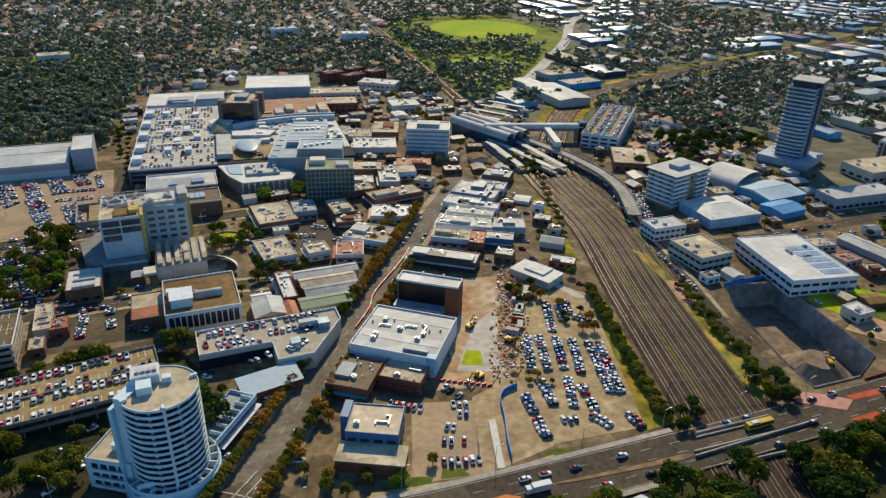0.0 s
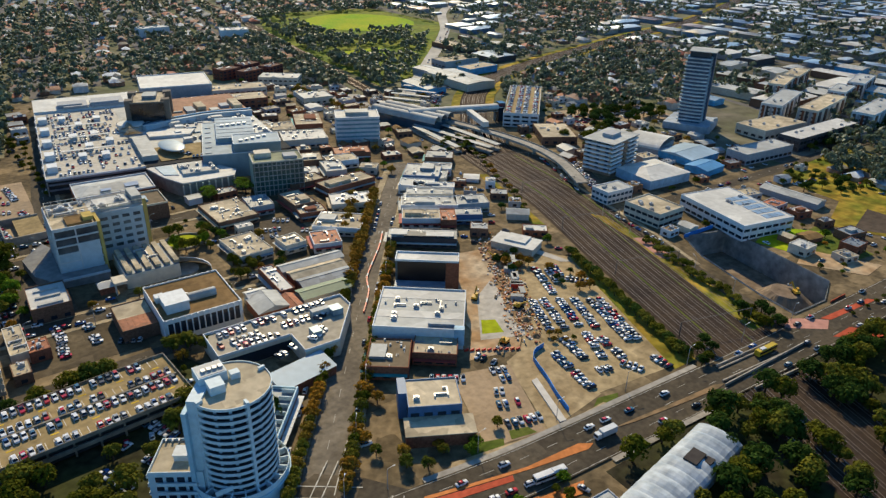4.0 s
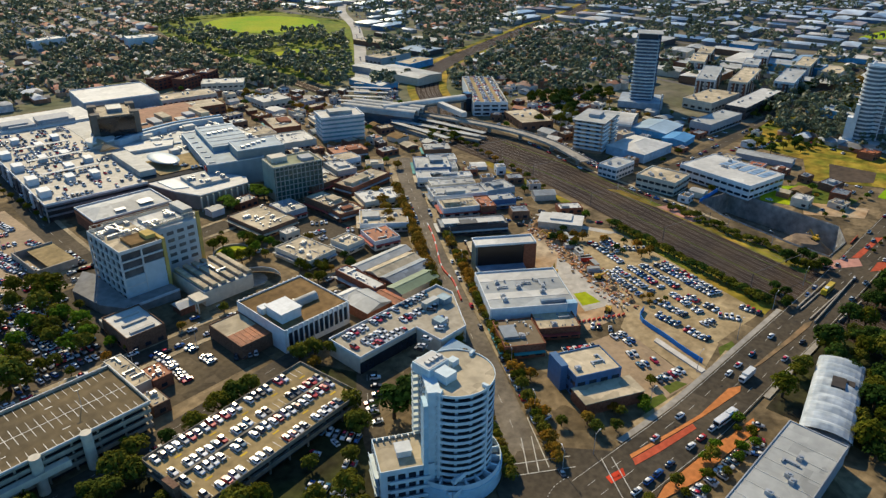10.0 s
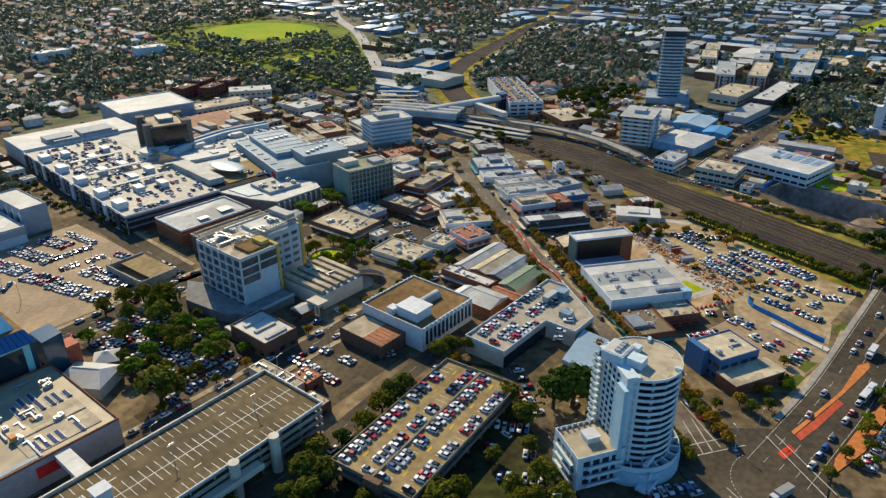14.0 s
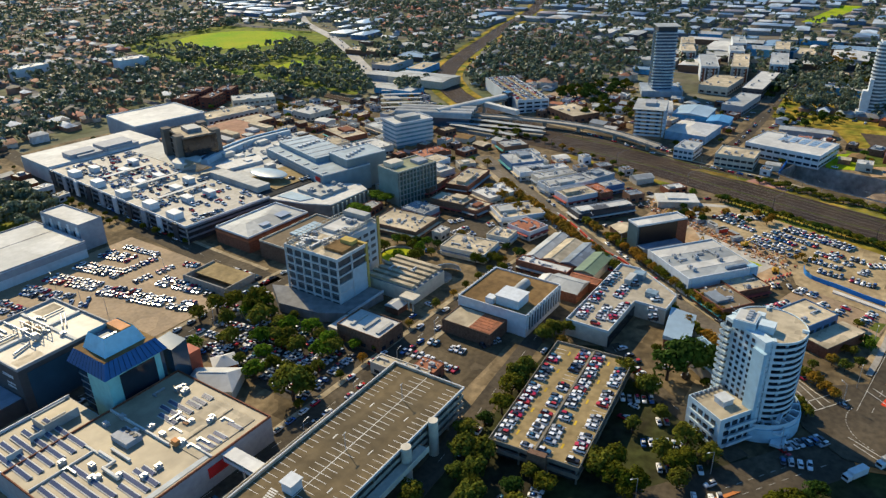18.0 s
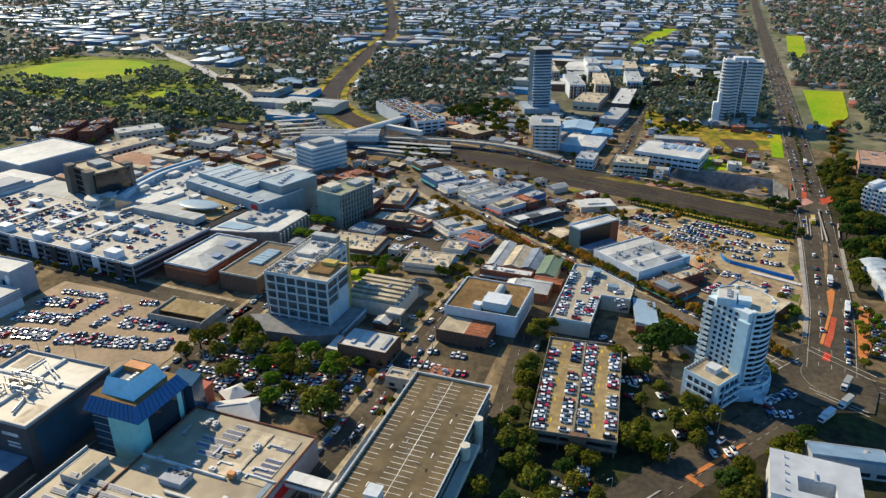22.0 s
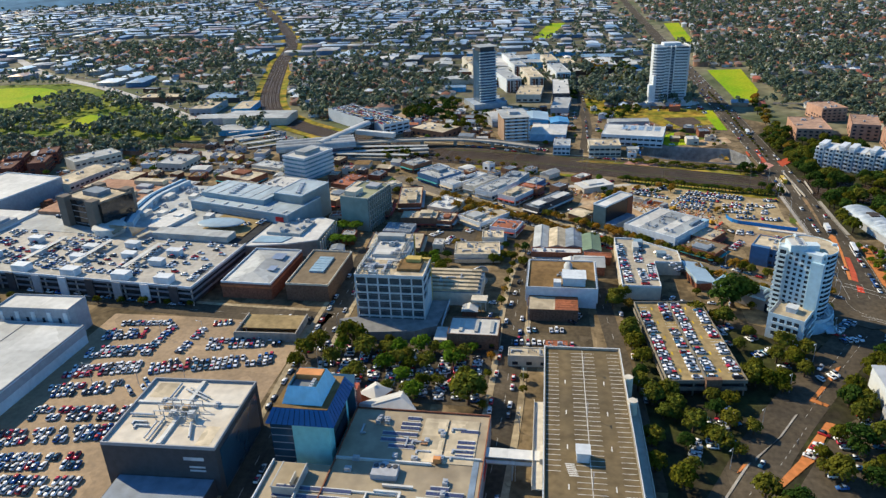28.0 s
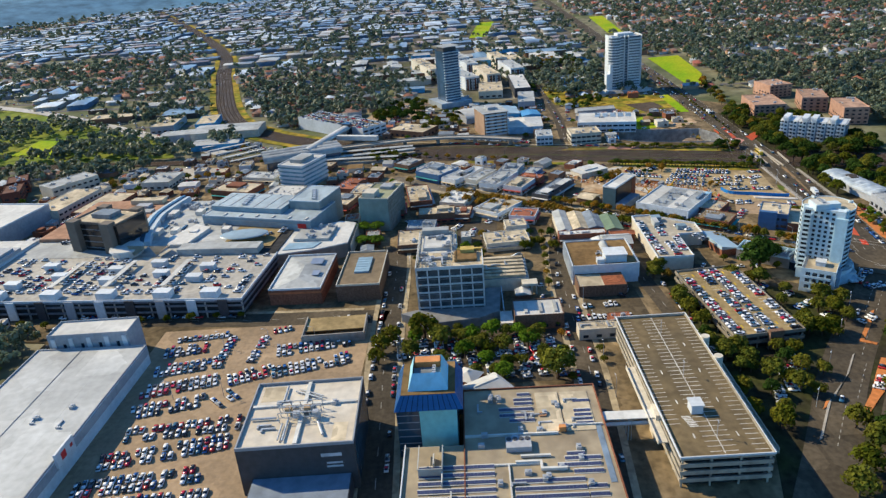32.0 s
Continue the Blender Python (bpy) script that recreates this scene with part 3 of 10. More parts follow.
# dark soil with the shade of the trees put into its colour
wood_floor = mat("tree_shaded_soil", (0.035, 0.03, 0.02), 0.95, 0.4, 0.3, second=(0.05, 0.055, 0.018), grime_size=0.05)
sheet("south_yard", wood_floor, [(-330, 62), (-60, 62), (-6, 150), (-14, 168), (-42, 194), (-20, 232), (-2, 262), (-12, 282), (-140, 276), (-330, 330)], 0.0, "yards of soil under trees, darkened for the shade of the crowns", "yard", 0.3)
road_lines = [((-30, 176), (-60, 197)), ((-66, 202), (-96, 222)), ((-34, 184), (-60, 202)), ((-100, 222), (-124, 238)), ((-126, 243), (-150, 258))]
bm = bmesh.new()
for p, q in road_lines:
    n = 7
    for k in range(n):
        a, b = k / n, (k + 0.45) / n
        add_band(bm, [(p[0] + (q[0] - p[0]) * a, p[1] + (q[1] - p[1]) * a), (p[0] + (q[0] - p[0]) * b, p[1] + (q[1] - p[1]) * b)], 0.18, 0.14)
tagged(mesh_ob("lane_marking", bm, line_white), "worn white lane dashes on the wide road", "road marking", kind="structure")
sheet("kerb_island", concrete, [(-92, 222.6), (-106, 232), (-119, 244.2), (-120.6, 244.4), (-107, 233.4), (-93, 224)], 0.3, "narrow concrete kerb island", "traffic island", 0.25)
sheet("kerb_island", concrete, [(-122, 246.4), (-144, 260), (-145, 261.6), (-123, 248)], 0.3, "narrow concrete kerb island", "traffic island", 0.25)
sheet("orange_strip", orange_lane, [(-57, 196), (-70, 204.4), (-82, 213.4), (-85, 209.4), (-86.4, 210.6), (-83, 216), (-58, 198)], 0.28, "orange-paved strip beside the wide road", "footpath", 0.2)
sheet("orange_strip", orange_lane, [(-121.6, 246.6), (-127, 250.8), (-128, 252.4), (-122.4, 248.6)], 0.36, "orange-paved island end", "traffic island", 0.1)
sheet("woodland_floor", wood_floor, [(84, 60), (330, 60), (330, 138), (160, 141), (84, 141)], 0.03, "woodland floor, darkened for the shade of the crowns", "ground", 0.04)
sheet("corner_yard", asphalt, [(-160, 150), (-92, 150), (-88, 196), (-100, 212), (-136, 236), (-160, 250)], 0.06, "asphalt car park beside the school", "car park", 0.05)
sheet("tree_lot", asphalt, [(-100, 340), (-40, 340), (-40, 412), (-100, 408)], 0.02, "shaded asphalt car park under trees", "car park", 0.3)
sheet("lane_lot", mat("brown_asphalt", (0.13, 0.1, 0.06), 0.85, 0.25, 0.4, second=(0.09, 0.07, 0.045), grime_size=0.06, patch=0.2, patch_size=0.08), [(-66, 296), (-14, 298), (-14, 302), (-29, 328), (-66, 327)], 0.02, "small brown asphalt car park behind shops", "car park", 0.3)
sheet("shop_lot", asphalt, [(40, 366), (86, 362), (84, 396), (40, 392)], 0.02, "asphalt yard behind the shops", "car park", 0.3)
sheet("apartment_lot", asphalt, [(262, 318), (276, 314), (306, 380), (290, 392)], 0.08, "asphalt car park beside the apartments", "car park", 0.3)
sheet("round_lawn", turf, ring(9, 24, cx=21, cy=390), 0.1, "round green lawn in a civic garden", "lawn")
sheet("new_lawn", turf, [(114, 307), (102, 298), (106, 293), (120, 303)], 0.1, "new green lawn in the building site square", "lawn")
sheet("site_plaza", mat("plaza_paving", (0.5, 0.46, 0.4), 0.85, 0.2, 0.3, second=(0.4, 0.36, 0.3), grime_size=0.06), [(97, 225.5), (115.6, 218), (123, 228), (134, 266), (118, 256)], 0.09, "pale new plaza paving on the building site", "pavement", 0.03)
sheet("white_ramp", mat("ramp_concrete", (0.62, 0.58, 0.52), 0.8, 0.12), [(95.8, 191.4), (88, 167.1), (90.7, 166.6), (98.7, 191.5)], 0.7, "long pale concrete access ramp", "ramp", 0.7)
sheet("site_trench", mat("dug_soil", (0.2, 0.12, 0.06), 0.95, 0.35, 0.3, second=(0.34, 0.22, 0.12), grime_size=0.12), [(160, 306), (150, 287), (137, 266), (123, 240), (117, 222), (122, 219), (128, 234), (142, 261), (156, 282), (168, 302)], 0.12, "belt of freshly dug brown soil across the site", "building site", 0.06)
sheet("haul_road", mat("pale_road", (0.5, 0.47, 0.42)), [(178, 262), (183, 259), (176, 284), (178, 306), (172, 308), (170, 286)], 0.1, "pale concrete haul road curving along the tracks", "road", 0.06)
sheet("site_lawn", turf, [(107, 238.4), (100.5, 229), (109.3, 225), (112.6, 235.3)], 0.1, "small new lawn with shrubs", "lawn")
sheet("corner_lawn", grass, [(68, 170), (78, 168), (77, 172), (70, 174)], 0.1, "grass verge at the road corner", "lawn")
sheet("verge_grass", grass, [(104, 166.4), (116, 165), (119, 168), (110, 170)], 0.08, "grass verge beside the wide road", "lawn")
sheet("rail_verge", dry_grass, [(150, 166), (163, 166), (191, 258), (186, 264)], 0.1, "dry yellow grass strip along the railway", "verge")
sheet("rail_verge_east", dry_grass, [(203, 166), (214, 166), (238, 262), (243, 292), (238, 300), (232, 262)], 0.1, "olive grass bank along the railway", "verge")
sheet("rail_verge_north", dry_grass, [(196, 300), (202, 298), (228, 390), (222, 392)], 0.1, "dry grass strip beside the tracks", "verge")
sheet("green_yard", grass, [(292, 180), (330, 176), (340, 215), (296, 212)], 0.1, "grass yard with builders' vans", "yard")
sheet("field_strip", turf, [(1040, 335), (1300, 305), (1300, 340), (1040, 365)], -0.4, "long green playing fields among sheds", "field")
sheet("east_lot", asphalt_lot, [(376, 440), (470, 420), (480, 470), (390, 492)], 0.05, "large bare car park near the station", "car park")
sheet("industrial_ground", mat("yard_ground", (0.17, 0.145, 0.11), 0.9, 0.35, 0.06, second=(0.09, 0.095, 0.05), grime_size=0.012, patch=0.4, patch_size=0.025), [(436, 176), (3600, 176), (3600, 2650), (470, 398), (430, 440)], -0.46, "yards of worn asphalt and dry grass between sheds", "ground", 0.08)
sheet("roundabout", concrete, [(222, 600), (252, 596), (262, 640), (232, 660)], 0.05, "pale concrete turning circle", "road")
# painted lanes, islands and junction marks
sheet("orange_island", orange_lane, [(27, 162.9), (45.4, 158.9), (63, 155.2), (73.7, 153.4), (86.6, 151.4), (90, 152.6), (85.4, 155.4), (63.3, 156.5), (45.4, 160.2), (28, 164.2)], 0.62, "orange-paved traffic island", "traffic island", 0.1)
sheet("red_lane", red_lane, [(27, 162.6), (45, 158.6), (57, 156.2), (55.7, 154), (36.3, 157.6), (25, 160.4)], 0.58, "red-painted bus lane", "road marking", 0.06)
sheet("red_box", mat("red_box_paint", (0.7, 0.07, 0.03), 0.8), [(12.5, 161.8), (18.8, 160.4), (21, 162.8), (13.8, 164.6)], 0.6, "bright red stop-line box", "road marking", 0.08)
sheet("orange_path", orange_lane, [(2, 152), (24, 145.3), (33.5, 142.6), (44.5, 141.8), (58.8, 140.1), (70.7, 138), (75, 142), (61.7, 144.2), (48.3, 146.8), (32, 149), (21.5, 151.3), (5, 155.6)], 0.3, "orange-paved footpath beside the road", "footpath", 0.2)
sheet("orange_corner", orange_lane, [(-17, 172), (-27, 167), (-22, 153)], 0.25, "orange-paved corner at the junction", "footpath", 0.15)
sheet("orange_path_west", orange_lane, [(-96, 214), (-106.5, 221.6), (-118.7, 229.8), (-131.5, 240.4), (-134, 239.6), (-122, 228.2), (-118.8, 224.9), (-103, 215.6), (-97, 211)], 0.25, "orange-paved footpath beside the wide road", "footpath", 0.15)
sheet("median_strip", mat("median_earth", (0.3, 0.19, 0.1), 0.95, 0.3, 0.3, second=(0.16, 0.12, 0.07), grime_size=0.1), [(100, 154.4), (112, 152.2), (137, 149.4), (153, 148), (158, 148.6), (154, 150.4), (137, 151.4), (112, 153.6)], 0.66, "brown earth median along the wide road", "traffic island", 0.12)
sheet("grass_corner", grass, [(50, 168), (62, 166), (66, 172), (54, 176)], 0.12, "dark grass patch at the shop corner", "lawn", 0.1)
sheet("front_apron", mat("sandy_ground", (0.44, 0.34, 0.22)), [(40, 168), (62, 165), (84, 162.6), (98, 162), (112, 164), (110, 167), (84, 166), (64, 169), (44, 172)], 0.14, "worn sandy footway beside the wide road", "footpath", 0.14)
sheet("pink_crossing", mat("pink_paving", (0.55, 0.28, 0.22), 0.85, 0.2), [(216, 168), (230, 160), (240, 152), (232, 148), (218, 158)], 0.58, "pink-paved crossing at the road junction", "crossing", 0.08)
sheet("red_lane_east", red_lane, [(238, 155), (275, 152.6), (278, 149.6), (241, 151.6)], 0.58, "red-painted bus lane at the lights", "road marking", 0.06)
sheet("red_lane_far", red_lane, [(450, 134), (474, 131), (468, 124), (448, 128)], 0.6, "red-painted crossing lane", "road marking", 0.06)
sheet("red_lane_slip", red_lane, [(228, 143.4), (242, 143.6), (255, 131), (243, 132)], 0.58, "red-painted slip lane", "road marking", 0.06)
sheet("pink_apron", mat("pink_paving", (0.55, 0.28, 0.22), 0.85, 0.2), [(226, 236), (232, 232), (240, 258), (233, 262)], 0.2, "pink concrete apron beside the railway", "footpath", 0.1)
bm = bmesh.new()
for p, q in (((14, 178), (-3, 190)), ((11, 174), (-6, 186)), ((20, 170), (2, 146)), ((23, 168), (6, 145)), ((-12, 172), (-22, 152)), ((-15, 170), (-25, 152)), ((-2, 183), (10, 195)), ((1, 181), (13, 193)), ((5, 180), (20, 200))):
    add_band(bm, [p, q], 0.35, 0.66)
for k in range(16):
    a, b = 1.2 + k * 0.1, 1.25 + k * 0.1
    add_band(bm, [(0 + 16 * math.cos(a), 158 + 16 * math.sin(a)), (0 + 16 * math.cos(b), 158 + 16 * math.sin(b))], 0.25, 0.66)
ob = mesh_ob("junction_marking", bm, line_white)
tagged(ob, "white stop lines and crossing lines at the junction", "road marking", kind="structure")
sheet("junction", asphalt, [(-14, 186), (-24, 172), (-22, 150), (-6, 146), (26, 150), (26, 169), (16, 182), (4, 192)], 0.53, "wide asphalt road junction", "road", 0.4)


def bridge_walls():
    t = thing_at("road_bridge", "low concrete parapets of the road bridge over the tracks", "bridge", 0, 0)
    for p, q, z in (((164.7, 157.4), (198.7, 155.8), 1.7), ((164.2, 155.8), (196.4, 154.1), 1.2), ((158.5, 149.9), (195.5, 147.8), 1.3), ((156.9, 147.5), (214.9, 147.2), 1.7), ((165.2, 140.1), (191.1, 137.9), 1.5)):
        left, right = strip_outline([p, q], 0.5)
        bm = prism(right + left[::-1], -0.2, z)
        bmesh.ops.recalc_face_normals(bm, faces=bm.faces)
        part("parapet", bm, concrete, t)


bridge_walls()
for line_, off_ in (([(30, 159), (61, 155.6), (111, 153.4), (158, 151.6)], 11.2), ([(90, 154), (111, 153.4), (150, 151.8)], -11.0)):
    bm = bmesh.new()
    add_band(bm, smooth_line(line_), 2.2, 0.56, off_)
    tagged(mesh_ob("footpath", bm, concrete), "pale concrete footpath along the wide road", "footpath", kind="structure")


def gantries():
    """Steel portal gantries and masts over the tracks."""
    first = None
    for y in range(176, 440, 56):
        line = [p for p in RAIL_MAIN if p[1] < 480]
        x = min(line, key=lambda p: abs(p[1] - y))[0]
        m = pose(x, y, 0, 0, 0, -14)
        if first is None:
            mast = mat("weathered_mast", (0.16, 0.15, 0.14), 0.7)
            first = thing_at("rail_gantry", "thin grey steel gantry over the tracks", "gantry", 0, 0)
            part("post", boxes((-19.2, -18.9, -0.1, 0.1, 0, 7.5)), mast, first)
            part("post", boxes((18.9, 19.2, -0.1, 0.1, 0, 7.5)), mast, first)
            part("beam", boxes((-19.2, 19.2, -0.09, 0.09, 7.5, 7.7)), mast, first)
            first["group"] = "rail gantries"
            first.matrix_world = m
        else:
            copy_thing(first, m)


gantries()


def street_lamps():
    first = None
    spots = [(-1 + 150 * k / 9 + 7.5, 181 + 210 * k / 9 - 5, 54) for k in range(10)] + [(20 + 34 * k, 173 - 2.0 * k, -2) for k in range(7)] + [(-140 + 26 * k, 326, 0) for k in range(6)] + [(-30 - 24 * k, 190 + 16 * k, 145) for k in range(5)] + [(-60, 500 - 22 * k, 90) for k in range(3)] + [(-100, 510 - 22 * k, 90) for k in range(3)] + [(222 + 5 * k, 190 + 26 * k, 75) for k in range(5)] + [(-80 + 30 * k, 415, 0) for k in range(4)]
    for x, y, a in spots:
        if first is None:
            first = thing_at("street_lamp", "tall grey steel street lamp with a curved arm", "street lamp", x, y, a, 0, "street lamps")
            bm = bmesh.new()
            bmesh.ops.create_cone(bm, cap_ends=True, segments=8, radius1=0.14, radius2=0.08, depth=9, matrix=pose(0, 0, 4.5))
            part("pole", bm, machine, first)
            bm = boxes((0, 2.2, -0.05, 0.05, -0.05, 0.05))
            bm.transform(pose(0, 0, 9, 0, -12, 0))
            part("arm", bm, machine, first)
            part("lantern", boxes((1.9, 2.8, -0.16, 0.16, 9.36, 9.52)), white_paint, first)
        else:
            copy_thing(first, pose(x, y, 0, 0, 0, a))


street_lamps()


def building_site():
    s = thing_at("site_shed", "white flat-roofed site building beside the tracks", "building", 169, 288, 28)
    part("wall", boxes((-7, 7, -12, 12, -0.2, 4)), cream_wall, s)
    part("roof", boxes((-7.4, 7.4, -12.4, 12.4, 4, 4.3)), roof_white, s)
    part("roof_step", boxes((-3, 6.5, -6, 6, 4.3, 5.2)), roof_white, s)
    fence = mat("blue_mesh", (0.02, 0.22, 0.62), 0.6, 0.15)
    f = thing_at("blue_fence", "bright blue shade-cloth fence round the site", "fence", 0, 0)
    pts_ = smooth_line([(116, 207), (111, 206), (106, 202), (102, 190), (98, 180), (95, 170)], 3)
    for p, q in zip(pts_, pts_[1:]):
        left, right = strip_outline([p, q], 0.25)
        bm = prism(right + left[::-1], 0, 2.2)
        bmesh.ops.recalc_face_normals(bm, faces=bm.faces)
        part("panel", bm, fence, f)
    b = thing_at("road_barrier", "line of red and white plastic road barriers", "barrier", 0, 0)
    redp = mat("red_plastic", (0.62, 0.06, 0.03), 0.5)
    pts_ = smooth_line([(117, 343), (113, 337), (104, 325), (84, 301), (77, 287), (66, 272)], 3)
    for k, (p, q) in enumerate(zip(pts_, pts_[1:])):
        left, right = strip_outline([p, q], 0.6)
        bm = prism(right + left[::-1], 0, 1.1)
        bmesh.ops.recalc_face_normals(bm, faces=bm.faces)
        part("barrier_block", bm, redp if k % 4 else white_paint, b)
    for k in range(10):
        bb = boxes((86 + 2.1 * k, 88 + 2.1 * k, 222 - 1.2 * k, 222.5 - 1.2 * k, 0, 1.0))
        part("barrier_block", bb, redp, b)
    rng = random.Random(9)
    cols = (white_paint, redp, mat("hut_orange", (0.55, 0.2, 0.06), 0.6), grey_wall, white_paint, cream_wall)
    first = {}
    for k in range(10):
        u = k / 9
        x, y = 156 - 22 * u + rng.uniform(-2, 2), 276 - 32 * u + rng.uniform(-2, 2)
        t = thing_at("site_hut", "small portable site hut beside bare earth", "site hut", x, y, rng.choice((55, 145)) + rng.uniform(-6, 6), 0, "site huts")
        part("box", boxes((-3, 3, -1.25, 1.25, 0.15, 2.7)), cols[k % 6], t)
        part("roof", boxes((-3.1, 3.1, -1.35, 1.35, 2.7, 2.85)), roof_metal, t)
        share("window", window_mesh(1.2, 0.8, glass_dark), t, pose(0.6, -1.25, 1.2))
    for k, (x, y, r) in enumerate(((148, 276, 3.4), (154, 288, 4.2), (139, 262, 2.8), (131, 246, 2.6), (124, 228, 3.0), (160, 298, 3.6), (119, 215, 2.4))):
        m = thing_at("soil_mound", "mound of loose brown soil on the building site", "soil mound", x, y, 40 * k, 0, "soil mounds")
        bm = bmesh.new()
        bmesh.ops.create_cone(bm, cap_ends=True, segments=18, radius1=r, radius2=r * 0.25, depth=r * 0.55, matrix=pose(0, 0, r * 0.27))
        bmesh.ops.subdivide_edges(bm, edges=bm.edges[:], cuts=2, use_grid_fill=True)
        for v in bm.verts:
            if v.co.z > 0.05:
                v.co += v.co.normalized() * noise.noise(v.co * 0.8 + Vector((k, 0, 0))) * 0.5
        part("soil_body", bm, mat("dug_soil", (0.2, 0.12, 0.06)), m)
    V, F = [], []
    for k in range(760):
        u = rng.random()
        x, y = 116 + 48 * u + rng.uniform(-7, 7), 216 + 88 * u + rng.uniform(-7, 7)
        a, s_ = rng.uniform(0, 3.1), rng.uniform(0.15, 0.75)
        c, n_ = math.cos(a) * s_, math.sin(a) * s_
        l = rng.uniform(0.3, 0.9)
        i = len(V)
        z1 = rng.uniform(0.2, 1.0)
        V += [(x - c - n_ * l, y - n_ + c * l, 0), (x + c - n_ * l, y + n_ + c * l, 0), (x + c + n_ * l, y + n_ - c * l, 0), (x - c + n_ * l, y - n_ - c * l, 0)]
        V += [(p[0], p[1], z1) for p in V[-4:]]
        F += [(i + 4, i + 5, i + 6, i + 7), (i, i + 1, i + 5, i + 4), (i + 1, i + 2, i + 6, i + 5), (i + 2, i + 3, i + 7, i + 6), (i + 3, i, i + 4, i + 7)]
    me = bpy.data.meshes.new("site_debris")
    me.from_pydata(V, [], F)
    me.materials.append(palette("debris", [(0.5, 0.45, 0.4), (0.35, 0.14, 0.08), (0.62, 0.6, 0.58), (0.2, 0.15, 0.1), (0.45, 0.3, 0.16), (0.5, 0.2, 0.06)], 0.85))
    tagged(new("site_debris", me), "loose pallets, pipes and rubble on the building site", "rubble", kind="stuff")


building_site()


def shell_canopy():
    """White tensile shell over the civic stage."""
    t = thing_at("shell_canopy", "white curved shell canopy over a stage", "canopy", 11, 357, -28)
    bm = bmesh.new()
    n, m = 20, 8
    grid = []
    for i in range(n + 1):
        a = math.pi * i / n
        rowv = []
        for j in range(m + 1):
            b = 0.5 * math.pi * j / m
            lip = 1.0 + 0.16 * math.cos(b) * abs(math.cos(a))
            rowv.append(bm.verts.new((11.5 * lip * math.cos(a) * math.cos(b * 0.9), 9.5 * math.sin(a) * math.cos(b), 0.4 + 6.8 * math.sin(b) * (0.35 + 0.65 * (1 - math.sin(a) * math.cos(b))))))
        grid.append(rowv)
    for i in range(n):
        for j in range(m):
            bm.faces.new((grid[i][j], grid[i + 1][j], grid[i + 1][j + 1], grid[i][j + 1]))
    bmesh.ops.remove_doubles(bm, verts=bm.verts, dist=0.02)
    bmesh.ops.recalc_face_normals(bm, faces=bm.faces)
    bmesh.ops.solidify(bm, geom=bm.faces[:], thickness=0.25)
    part("shell", bm, mat("white_membrane", (0.84, 0.84, 0.82), 0.5, 0.05), t)
    for i in range(2, 19, 4):
        a = math.pi * i / 20
        part("rib", boxes((11.9 * math.cos(a) - 0.12, 11.9 * math.cos(a) + 0.12, 9.2 * math.sin(a) - 0.12, 9.2 * math.sin(a) + 0.12, 0, 1.6)), machine, t)
    part("stage", prism(ring(7, 20), 0, 0.8), concrete, t)
    g = thing_at("garden_wall", "low pale ring wall round a lawn", "wall", 21, 390)
    bm = bmesh.new()
    add_ring_wall(bm, 10.2, 9.4, 0, 0.9, 32)
    part("ring", bm, concrete, g)


shell_canopy()

